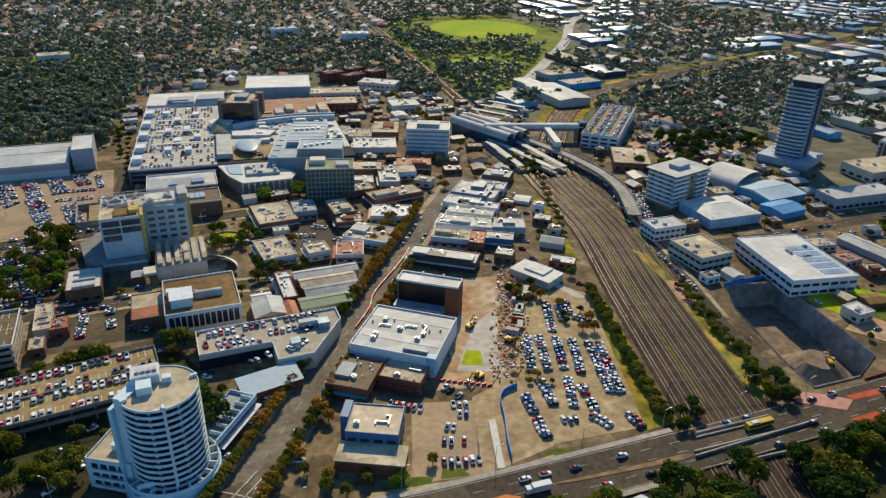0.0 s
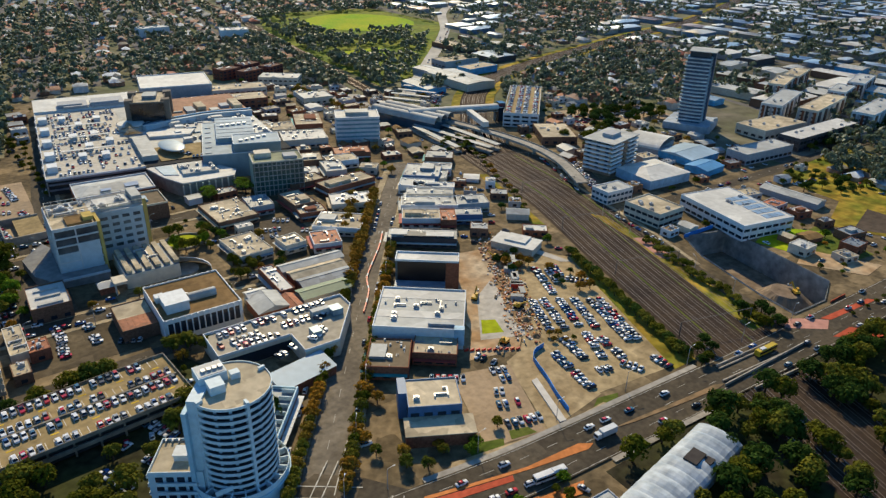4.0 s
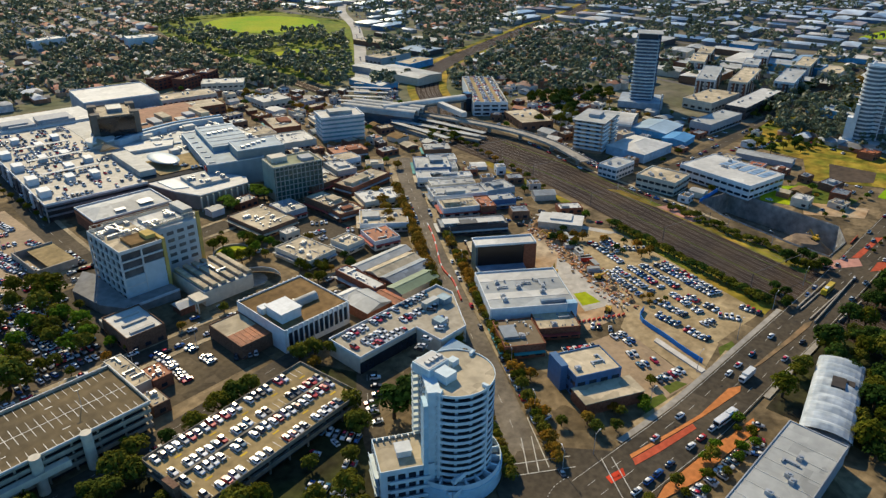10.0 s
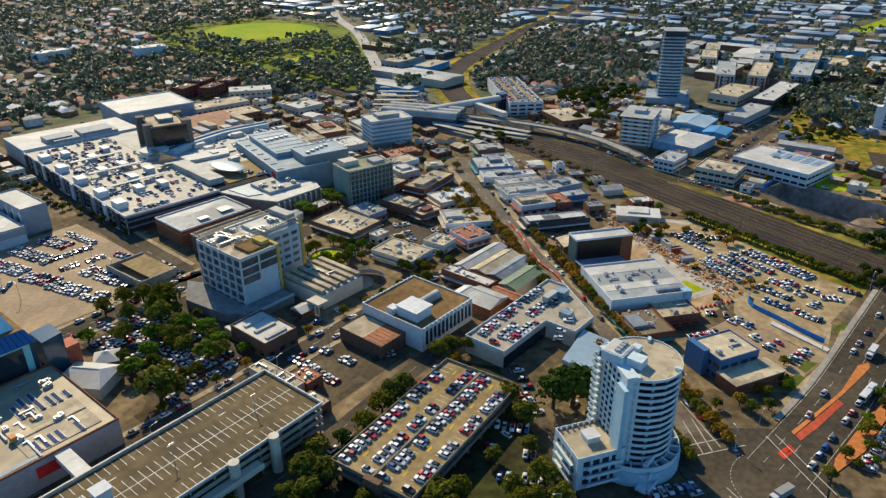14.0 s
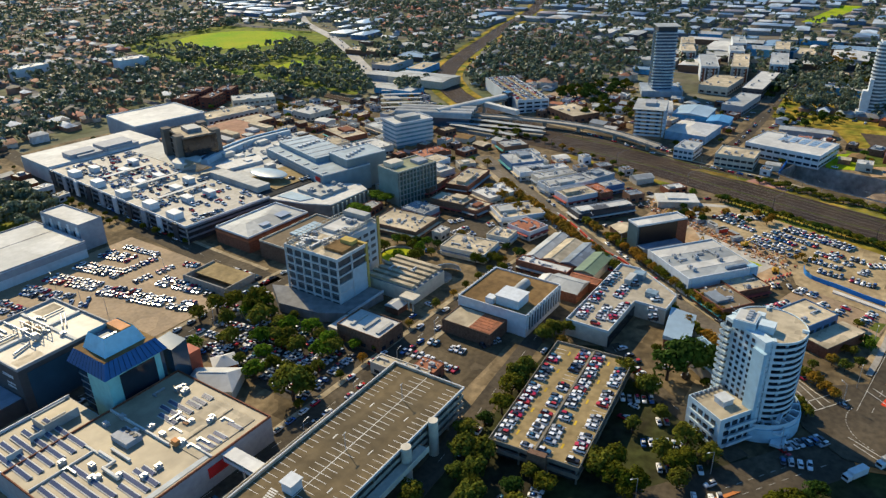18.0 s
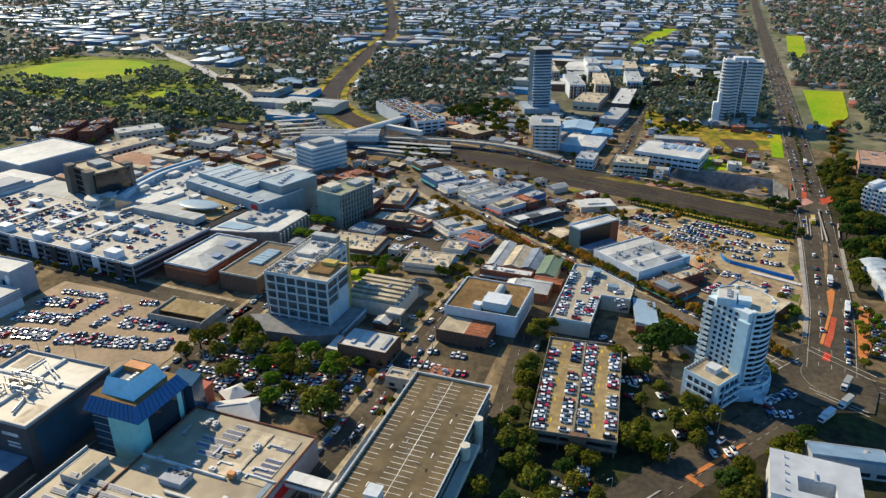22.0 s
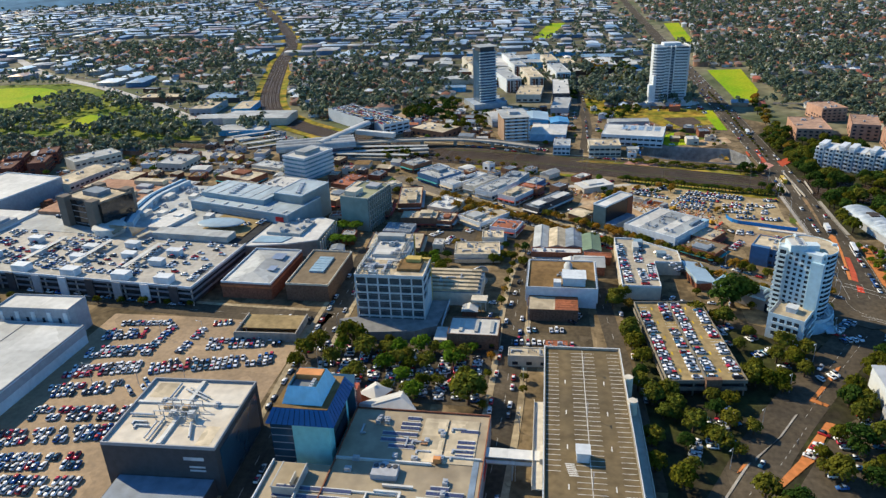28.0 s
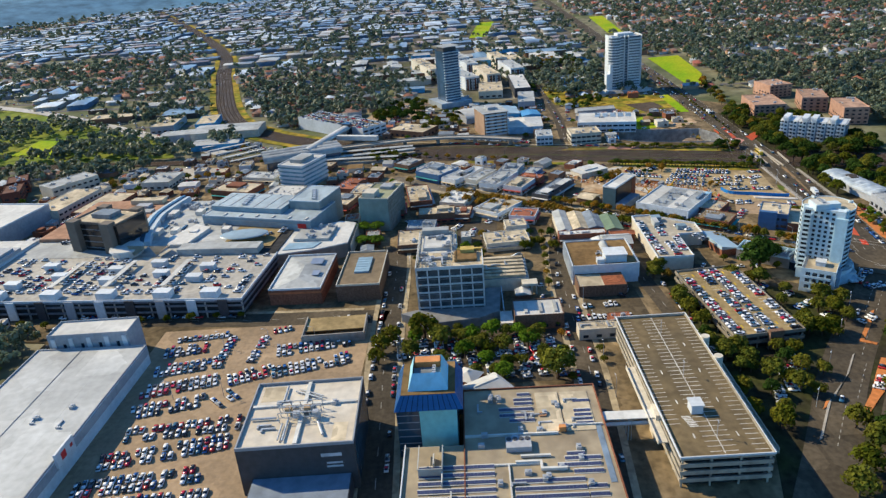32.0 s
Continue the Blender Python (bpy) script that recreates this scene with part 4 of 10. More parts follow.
# Large buildings, one by one.
def round_tower():
    """Curved apartment tower: dark recessed floors between white balcony bands, a flat north-west face, a low wing."""
    t = thing_at("apartment_tower", "curved white apartment tower with ringed balconies and a flat tan roof", "apartment building", -16, 202.3)
    H, n, R = 37.0, 13, 12.0
    a0, a1 = -166.0, 95.0
    st = (H - 6.0) / n
    shell = mat("tower_render", (0.62, 0.72, 0.76), 0.6, 0.1, 0.5, grime=0.18)
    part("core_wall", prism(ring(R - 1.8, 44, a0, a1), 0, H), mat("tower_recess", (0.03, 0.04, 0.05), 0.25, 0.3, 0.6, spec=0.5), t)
    for k in range(n + 1):
        z = 6.0 + k * st
        # slab tops darker than the bands, so the gaps between them read dark
        part("floor_slab", prism(ring(R - 0.02, 44, a0, a1), z - 0.28, z), mat("balcony_floor_dark", (0.13, 0.13, 0.13), 0.7, 0.2), t)
        bm = bmesh.new()
        add_ring_wall(bm, R, R - 0.22, z - 0.3, z + (0.72 if k < n else 0.6), 44, a0, a1)
        part("balcony_band", bm, shell, t)
    # white piers between the openings, thicker ribs at the bay ends
    for k in range(11):
        a = a0 + 6 + (a1 - a0 - 12) * k / 10
        rib = k in (0, 3, 7, 10)
        pier = part("rib" if rib else "pier", boxes((R - 2.0, R + (0.12 if rib else -1.5), -0.45, 0.45, 6, H + (1.2 if rib else 0))), shell, t)
        pier.matrix_local = pose(0, 0, 0, 0, 0, a)
    # flat face on the chord, with windows, corner balconies and a plain fin
    p0, p1 = (R * math.cos(radians(a1)), R * math.sin(radians(a1))), (R * math.cos(radians(a0)), R * math.sin(radians(a0)))
    mid = ((p0[0] + p1[0]) / 2, (p0[1] + p1[1]) / 2)
    L = math.hypot(p1[0] - p0[0], p1[1] - p0[1])
    turn = math.degrees(math.atan2(p1[1] - p0[1], p1[0] - p0[0]))
    at = pose(*mid, 0, 0, 0, turn)
    face = part("flat_wall", boxes((-L / 2, L / 2, -2.2, 1.8, 0, H + 0.9)), shell, t)
    face.matrix_local = at
    me = window_mesh(1.3, 1.25, glass_dark)
    for k in range(n):
        z = 6.0 + k * st
        for u in (-3.6, -1.0, 1.6, 4.2):
            share("window", me, t, at @ pose(u, -2.2, z + 0.8))
        share("window", window_mesh(2.6, 1.9, glass_dark), t, at @ pose(-7.2, -2.2, z + 0.2))
        bal = part("balcony", boxes((-9.4, -5.2, -4.0, -2.22, z - 0.2, z), (-9.4, -5.2, -4.0, -3.85, z, z + 0.9), (-9.4, -9.25, -3.84, -2.3, z, z + 0.9), (-5.35, -5.2, -3.84, -2.3, z, z + 0.9)), shell, t)
        bal.matrix_local = at
    fin = part("fin_wall", boxes((L / 2 - 3.4, L / 2 + 1.6, -3.6, -2.22, 0, H - st)), mat("blue_render", (0.42, 0.6, 0.7), 0.6, 0.1, 0.5, grime=0.15), t, "plain pale blue rendered fin wall")
    fin.matrix_local = at
    part("roof", prism(ring(R - 0.3, 44, a0, a1), H + 0.02, H + 0.2), roof_tan, t)
    part("lift_house", boxes((-8, 0.5, 3, 10, H + 0.2, H + 3.4)), shell, t)
    part("lift_roof", boxes((-7.6, 0.1, 3.4, 9.6, H + 3.4, H + 3.55)), roof_white, t)
    part("tank_room", boxes((-6.5, -2, -2.5, 2.4, H + 0.2, H + 3.0)), shell, t)
    part("roof_stair", boxes((1.2, 4.0, 2.0, 4.6, H + 0.2, H + 2.2)), shell, t)
    for k in range(4):
        part("roof_fan", boxes((-6.4 + 1.7 * k, -5.2 + 1.7 * k, 5, 6.6, H + 3.55, H + 4.3)), machine, t)
    # curved base with terraces
    blue = mat("blue_render", (0.42, 0.6, 0.7))
    bm = bmesh.new()
    add_ring_wall(bm, 15.4, 15.0, 0, 5.2, 44, -180, 62)
    part("base_wall", bm, blue, t, "curved pale blue podium wall")
    bm = bmesh.new()
    add_ring_wall(bm, 14.9, 14.7, 4.6, 7.0, 44, -175, 55)
    part("base_rail", bm, shell, t)
    part("base_core", prism(ring(14.9, 44, -180, 62), 0, 4.2), glass_dark, t)
    part("base_roof", prism(ring(14.95, 44, -180, 62), 4.2, 4.6), roof_grey, t)
    for k in range(12):
        wall = part("terrace_wall", boxes((R - 0.6, 14.65, -0.2, 0.2, 4.6, 7.0)), shell, t)
        wall.matrix_local = pose(0, 0, 0, 0, 0, -172 + k * 17)
    # low wing on the lane, turned against the tower
    at = pose(-15.2, 7.4, 0, 0, 0, -32)
    w2, d2 = 8.2, 7.6

    def wing(name, bm, m, label=""):
        part(name, bm, m, t, label).matrix_local = at

    wing("wing_wall", boxes((-w2, w2, -d2, d2, 0, 11.6)), shell)
    wing("wing_roof", boxes((-w2 + 0.3, w2 - 0.3, -d2 + 0.3, d2 - 0.3, 11.6, 11.75)), roof_tan)
    wing("wing_rim", parapet(2 * w2, 2 * d2, 11.6, 12.6, 0.28), shell)
    wing("wing_hatch", boxes((-2.0, 2.4, -2, 2.2, 11.75, 14.0), (-2.3, 2.7, -2.3, 2.5, 14.0, 14.2)), white_paint, "white roof hatch with a flat lid")
    bm = bmesh.new()
    for k in range(8):
        add_box(bm, -w2 + 1.2 + 2 * k, -w2 + 1.7 + 2 * k, d2 - 1.6, d2 - 0.4, 11.75, 12.9)
    wing("wing_vent_row", bm, machine)
    for k in range(3):
        z = 1.8 + 3.4 * k
        wing("wing_balcony", boxes((-w2 - 1.5, -w2 - 0.02, -5.5, 5.5, z - 0.2, z), (-w2 - 1.5, -w2 - 1.3, -5.5, 5.5, z, z + 0.9)), shell)
        wing("wing_balcony", boxes((-5.5, 6.5, -d2 - 1.5, -d2 - 0.02, z - 0.2, z), (-5.5, 6.5, -d2 - 1.5, -d2 - 1.3, z, z + 0.9)), shell)
        for i in range(4):
            share("window", window_mesh(2.0, 1.9, glass_dark), t, at @ pose(-w2, -4.6 + 3 * i, z + 0.2, 0, 0, -90))
            share("window", window_mesh(2.2, 1.9, glass_dark), t, at @ pose(-5.0 + 3.2 * i, -d2, z + 0.2))
        part("terrace", boxes((-15 + 2 * k, -6, -13.2 + 1.4 * k, -9, z - 0.9, z), (-15 + 2 * k, -6, -13.2 + 1.4 * k, -13.0 + 1.4 * k, z, z + 0.9)), shell, t)
    # low shop wing that runs up the street, with a balustrade along its roof
    at = pose(8.5, 10.5, 0, 0, 0, 52)
    wing("street_wing", boxes((0, 27, -7.5, 3.5, 0, 5.4)), mat("wing_brick", (0.3, 0.27, 0.24), 0.8, 0.2))
    wing("street_wing_roof", boxes((0.2, 26.8, -7.3, 3.3, 5.4, 5.55)), roof_grey)
    wing("street_wing_rim", boxes((0, 27, -8.0, -7.52, 4.6, 7.0), (26.6, 27, -7.5, 3.5, 5.4, 6.8), (0, 26.6, 3.2, 3.5, 5.4, 6.4)), blue, "pale blue balustrade along the street")
    for k in range(6):
        wing("street_wing_divider", boxes((3.6 + 4.2 * k, 3.9 + 4.2 * k, -7.3, -2.5, 5.55, 7.2)), shell)
        wing("street_awning", boxes((0.3 + 4.4 * k, 4.5 + 4.4 * k, -10.2, -8.02, 3.0, 3.2)), white_paint)


round_tower()


def parking_lines(thing, rows, z, name="bay_marking"):
    """White bay lines: rows of (x0, x1, y, length, pitch) with strokes along y."""
    bm = bmesh.new()
    for x0, x1, y, length, pitch in rows:
        n = int((x1 - x0) / pitch)
        for k in range(n + 1):
            x = x0 + k * pitch
            add_box(bm, x - 0.09, x + 0.09, y, y + length, z, z + 0.03)
    return tagged(part(name, bm, bay_white, thing), kind="stuff")


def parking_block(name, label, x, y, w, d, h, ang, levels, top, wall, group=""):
    """An open-sided parking building: slabs, spandrel bands, columns, a core painted near black for the inner shade."""
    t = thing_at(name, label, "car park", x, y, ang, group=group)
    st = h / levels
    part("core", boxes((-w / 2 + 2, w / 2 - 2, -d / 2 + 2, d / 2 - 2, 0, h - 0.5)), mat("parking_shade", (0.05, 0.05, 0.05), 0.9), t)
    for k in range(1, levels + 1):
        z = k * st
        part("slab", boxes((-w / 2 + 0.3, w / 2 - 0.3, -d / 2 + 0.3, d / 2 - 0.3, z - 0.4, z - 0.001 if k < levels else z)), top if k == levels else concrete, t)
        part("spandrel", parapet(w, d, z - 0.55, z + 1.0, 0.28), wall, t)
    me = bpy.data.meshes.new("column")
    bm = boxes((-0.3, 0.3, -0.3, 0.3, 0, h - 0.4))
    bm.to_mesh(me)
    bm.free()
    me.materials.append(wall)
    nx, ny = int(w / 8), max(2, int(d / 8))
    for i in range(nx + 1):
        for s in (-1, 1):
            share("column", me, t, pose(-w / 2 + 0.9 + i * (w - 1.8) / nx, s * (d / 2 - 0.9), 0))
    for i in range(1, ny):
        for s in (-1, 1):
            share("column", me, t, pose(s * (w / 2 - 0.9), -d / 2 + 0.9 + i * (d - 1.8) / ny, 0))
    return t


def big_deck():
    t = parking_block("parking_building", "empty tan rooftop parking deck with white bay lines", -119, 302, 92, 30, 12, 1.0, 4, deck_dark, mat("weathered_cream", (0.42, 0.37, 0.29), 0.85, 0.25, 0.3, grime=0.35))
    part("roof_rim", parapet(92.6, 30.6, 12.4, 13.1, 0.3), white_paint, t)
    parking_lines(t, [(-43, 44, -14.4, 4.6, 2.6), (-43, 44, -4.6, 4.4, 2.6), (-43, 44, 0.2, 4.4, 2.6), (-28, 44, 9.6, 4.6, 2.6)], 12.0)
    part("centre_line", boxes((-44, 45, -0.12, 0.12, 12.0, 12.04)), bay_white, t)
    part("stair_house", boxes((-23.4, -19.0, 0.4, 4.4, 12, 15.4), (-23.8, -18.6, 0.0, 4.8, 15.4, 15.8)), white_paint, t, "white stair house with a flat lid")
    for x in (24.5, 9.5):
        bm = bmesh.new()
        bmesh.ops.create_cone(bm, cap_ends=True, segments=20, radius1=1.7, radius2=1.7, depth=14, matrix=pose(x, -16.6, 7))
        part("stair_tower", bm, cream_wall, t, "rounded white stair tower")
    part("ramp", boxes((-40, 18, -19.2, -15.35, 7.6, 8.0), (-40, 18, -19.4, -19.2, 7.0, 9.2)), cream_wall, t)
    part("ramp", boxes((-34, 12, 15.35, 18.6, 9.0, 9.4), (-34, 12, 18.6, 18.8, 8.6, 10.4)), cream_wall, t)
    for x in (-36, 0, 30):
        part("light_pole", boxes((x - 0.08, x + 0.08, -0.08, 0.08, 12.04, 18.4), (x - 0.9, x + 0.9, -0.12, 0.12, 18.4, 18.6)), machine, t)
    for x in range(-36, 40, 19):
        for y in (-7.5, 7.0):
            part("bay_arrow", boxes((x, x + 2.4, y, y + 0.4, 12.0, 12.03)), bay_white, t)
    for k in range(7):
        part("crossing_bar", boxes((-30 + k * 0.9, -29.5 + k * 0.9, 4 + k * 0.2, 7 + k * 0.2, 12.0, 12.03)), bay_white, t)


big_deck()


def full_deck():
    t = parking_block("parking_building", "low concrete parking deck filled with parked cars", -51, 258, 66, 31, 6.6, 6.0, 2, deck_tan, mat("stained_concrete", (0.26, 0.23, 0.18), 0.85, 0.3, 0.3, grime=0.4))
    part("centre_wall", boxes((-32, 32, -0.4, 0.4, 6.6, 7.4)), mat("stained_concrete", (0.26, 0.23, 0.18)), t)
    for x in range(-26, 30, 13):
        for y in (-7.6, 8.0):
            part("yellow_arrow", boxes((x, x + 2.6, y, y + 0.7, 6.6, 6.63)), mat("yellow_marking", (0.6, 0.4, 0.04), 0.8), t)
    parking_lines(t, [(-31, 31, -14.8, 4.8, 2.6), (-31, 31, -5.4, 4.8, 2.6), (-31, 31, 0.6, 4.8, 2.6), (-31, 31, 10.0, 4.8, 2.6)], 6.6)
    part("stair_core", boxes((-35, -32.8, -5, 1, 0, 9)), brick_brown, t)


full_deck()


def brown_office():
    """White office with fins, brown gravel roof, a barrel vault and a white plant room."""
    t = thing_at("office_building", "white two-storey office with fins and a brown gravel roof", "office building", 2, 311, 0)
    w, d, h = 33, 34, 10
    part("wall", boxes((-w / 2, w / 2, -d / 2, d / 2, -0.3, h)), white_paint, t)
    part("roof", boxes((-w / 2 + 0.4, w / 2 - 0.4, -d / 2 + 0.4, d / 2 - 0.4, h, h + 0.2)), roof_brown, t)
    part("parapet", parapet(w, d, h, h + 0.9, 0.38), white_paint, t)
    me = bpy.data.meshes.new("fin")
    bm = boxes((-0.2, 0.2, -0.7, 0, 2.4, h + 0.9))
    bm.to_mesh(me)
    bm.free()
    me.materials.append(white_paint)
    for i in range(13):
        u = -w / 2 + 1.2 + i * (w - 2.4) / 12
        share("fin", me, t, pose(u, -d / 2, 0))
        if i < 12:
            share("window", window_mesh(2.2, 6.2, glass_dark), t, pose(u + 1.28, -d / 2, 2.6))
        share("fin", me, t, pose(u, d / 2, 0, 0, 0, 180))
    for i in range(9):
        share("window", window_mesh(2.0, 5.5, glass_dark), t, pose(w / 2, -d / 2 + 3 + i * 3.4, 2.8, 0, 0, 90))
    part("plant_room", boxes((-13.5, -4, -11.5, -0.5, h + 0.2, h + 4.4), (-13.9, -3.6, -11.9, -0.1, h + 4.4, h + 4.8)), white_paint, t, "white plant room with an overhanging lid")
    part("plant_room", boxes((-15, -11, 0.2, 4, h + 0.2, h + 3.0)), white_paint, t)
    bm = bmesh.new()
    bmesh.ops.create_cone(bm, cap_ends=True, segments=24, radius1=2.2, radius2=2.2, depth=12, matrix=pose(3.5, -3.2, h + 1.0, 0, 90, 0))
    part("barrel_vault", bm, roof_metal, t, "pale metal barrel vault skylight")
    rooftop_units(t, 8, 6, h + 0.2, 2, random.Random(4))
    r = thing_at("shop", "low brick shop with a rust-red sheet roof", "shop", -22, 316, 0)
    part("wall", boxes((-7, 7.4, -13, 11, -0.3, 5.6)), brick_brown, r)
    part("roof", boxes((-6.7, 7.3, -2, 10.7, 5.6, 5.85)), roof_tan, r)
    part("rusty_roof", boxes((-6.7, 7.3, -12.7, -2.02, 5.6, 5.85)), roof_rust, r, "rust-red sheet roof")
    for i in range(6):
        part("roof_rib", boxes((-6 + i * 2.3, -5.8 + i * 2.3, -12.7, -2.02, 5.85, 5.95)), roof_rust, r)
    part("parapet", parapet(14.4, 24, 5.6, 6.2, 0.28), brick_brown, r).matrix_local = pose(0.2, -1, 0)


brown_office()


def framed_office():
    """Concrete-framed office: a front block in an open white grid, a plainer rear wing, plant on both roofs."""
    t = thing_at("office_building", "multi-storey office in a white concrete grid with roof plant and scaffolds", "office building", 0, 0, 0)
    x0, x1, y0, y1, h, n = -41.0, -21.5, 374.5, 407.5, 26.2, 5
    x2, y2 = 4.0, 387.5
    glz = mat("office_glazing", (0.05, 0.06, 0.07), 0.25, 0.3, 0.15, second=(0.12, 0.13, 0.13), grime_size=0.12)
    frame_white = mat("frame_white", (0.62, 0.63, 0.62), 0.7, 0.12, 0.5, grime=0.25)
    pale = mat("pale_blue_panelling", (0.48, 0.56, 0.6), 0.5, 0.1, 0.3, grime=0.2)
    ochre = mat("ochre_panel", (0.55, 0.4, 0.12), 0.8, 0.15)
    z0 = 5.6
    st = (h - z0) / n
    part("front_glazing", boxes((x0 + 0.8, x1, y0 + 0.8, y1 - 0.8, 0, h - 0.4)), glz, t)
    part("rear_wall", boxes((x1, x2, y2, y1, 0, h - 0.2)), pale, t)
    w, d = x1 - x0, y1 - y0
    for k in range(n + 1):
        z = z0 + k * st
        part("floor_band", boxes((x0, x0 + 0.6, y0, y1, z - 0.5, z + 0.2), (x0 + 0.62, x1 - 0.02, y1 - 0.6, y1, z - 0.5, z + 0.2), (x0 + 0.62, x1 - 0.02, y0, y0 + 0.6, z - 0.5, z + 0.2)), frame_white, t)
        if 0 < k < n:
            part("window_rail", boxes((x0 + 0.5, x0 + 0.79, y0 + 1, y1 - 1, z - 1.7, z - 1.5)), mat("rail_grey", (0.2, 0.22, 0.24), 0.6), t)
    me = bpy.data.meshes.new("post")
    bm = boxes((-0.3, 0.3, -0.12, 0.7, 0, h + 0.3))
    bm.to_mesh(me)
    bm.free()
    me.materials.append(frame_white)
    for i in range(7):
        share("post", me, t, pose(x0, y0 + 0.35 + i * (d - 0.7) / 6, 0, 0, 0, -90))
    for i in range(1, 5):
        share("post", me, t, pose(x0 + i * w / 4 - 0.3, y1, 0, 0, 0, 180))
    # south side: open bay at the top, plain pale panelling below, ochre at both ends of the rear wall
    share("post", me, t, pose(x0 + w / 2, y0, 0))
    part("side_panel", boxes((x0 + w / 2 + 0.3, x1 - 0.3, y0 - 0.05, y0 + 0.75, 0, h - 2 * st)), pale, t)
    part("side_panel", boxes((x0 + 0.62, x0 + w / 2 - 0.32, y0 + 0.1, y0 + 0.75, 0, h - 3 * st)), pale, t)
    part("ochre_bay", boxes((x1, x1 + 1.6, y0 - 0.1, y2 - 0.02, 0, h + 1.2)), ochre, t, "ochre rendered end wall")
    part("ochre_bay", boxes((x2 - 1.5, x2 + 0.3, y2 - 0.4, y2 - 0.02, 0, h + 3.4)), ochre, t, "ochre rendered end wall")
    me2 = window_mesh(3.4, 1.7, glz)
    for k in range(5):
        for i in range(4):
            share("window", me2, t, pose(x1 + 5.0 + 5.2 * i, y2, 7 + 3.7 * k))
            share("window", me2, t, pose(x1 + 5.0 + 5.2 * i, y1, 7 + 3.7 * k, 0, 0, 180))
    part("roof", boxes((x0 + 0.62, x1 - 0.02, y0 + 0.62, y1 - 0.62, h - 0.4, h - 0.1)), roof_tan, t)
    part("roof", boxes((x1, x2 - 0.3, y2 + 0.3, y1 - 0.62, h - 0.2, h - 0.05)), roof_white, t)
    part("roof_rim", boxes((x0, x0 + 0.4, y0, y1, h + 0.21, h + 1.1), (x0 + 0.42, x1, y0, y0 + 0.4, h + 0.21, h + 1.1), (x0 + 0.42, x2, y1 - 0.4, y1, h + 0.21, h + 1.1), (x2 - 0.4, x2, y2, y1 - 0.42, h - 0.2, h + 1.1)), frame_white, t)
    part("plant_deck", boxes((x0 + 7, x1 - 1.5, y0 + 3, y0 + 14, h - 0.1, h + 1.3)), roof_brown, t, "raised brown roof deck")
    part("ochre_tank", boxes((x1 - 5, x1 - 0.6, y0 + 4, y0 + 11, h + 1.3, h + 3.0)), ochre, t)
    part("white_deck", boxes((x1 + 3, x2 - 6, y2 + 3, y1 - 3, h - 0.05, h + 1.6)), roof_white, t)
    part("lift_room", boxes((x2 - 5.4, x2 - 0.6, y2 + 4, y1 - 2, h - 0.05, h + 4.2)), roof_metal, t)
    # open frames of posts and rails round both roofs
    for a, b in (((x0 + 1.2, y1 - 1.2), (x2 - 1, y1 - 1.2)), ((x1 + 1.5, y2 + 1.2), (x2 - 1, y2 + 1.2)), ((x0 + 1.2, y0 + 16), (x0 + 1.2, y1 - 1.2)), ((x0 + 7, y0 + 15.4), (x1 + 14, y0 + 15.4))):
        bm = bmesh.new()
        L = math.hypot(b[0] - a[0], b[1] - a[1])
        k = int(L / 3.2)
        for i in range(k + 1):
            add_box(bm, i * L / k - 0.11, i * L / k + 0.11, -0.11, 0.11, h, h + 3.2)
        for z in (1.6, 3.2):
            add_box(bm, 0, L, -0.1, 0.1, h + z - 0.1, h + z + 0.12)
        part("roof_frame", bm, cream_wall, t, "cream open frame of posts and rails").matrix_local = pose(a[0], a[1], 0, 0, 0, math.degrees(math.atan2(b[1] - a[1], b[0] - a[0])))
    rng = random.Random(41)
    for i in range(16):
        x, y = (rng.uniform(x0 + 2, x1 - 2), rng.uniform(y0 + 17, y1 - 3)) if i < 11 else (rng.uniform(x1 + 2, x2 - 7), rng.uniform(y2 + 3, y1 - 3))
        share("roof_plant", UNIT_MESH["unit"] if i % 3 else UNIT_MESH["duct"], t, pose(x, y, h + (-0.1 if i < 11 else 1.6), 0, 0, rng.choice((0, 90))) @ Matrix.Scale(rng.uniform(1.0, 1.7), 4))
    # blue-grey terrace round the foot
    part("terrace", prism([(-55, 400), (-52, 378), (-46, 368), (-21, 366), (-21, 374.3), (-41.2, 374.3), (-41.2, 409), (-44, 416)], 0, 4.6), mat("terrace_paving", (0.26, 0.25, 0.23), 0.8, 0.2, 0.3, second=(0.2, 0.2, 0.2)), t, "broad paved terrace")
    part("terrace_rim", boxes((-46, -21, 365.6, 366, 4.2, 5.4)), pale, t)
    # slatted hall to the south
    s = thing_at("slatted_hall", "low civic hall with long concrete roof beams", "civic hall", -4, 368, 0)
    part("wall", boxes((-13, 12, -17, 12, 0, 7.0)), cream_wall, s)
    part("roof", boxes((-12.7, 11.7, -16.7, 11.7, 7.0, 7.2)), roof_grey, s)
    for i in range(6):
        part("roof_beam", boxes((-12 + i * 4.4, -9.6 + i * 4.4, -15.5, 11.8, 7.2, 8.6)), roof_tan, s)
    part("portico", boxes((-19, -13.02, -21, -13, 5.2, 6.4), *[(-18.6, -18.1, -20.6 + 2.4 * i, -20.1 + 2.4 * i, 0, 5.2) for i in range(4)]), cream_wall, s)
    rooftop_units(s, 10, 20, 8.6, 3, random.Random(8))


framed_office()


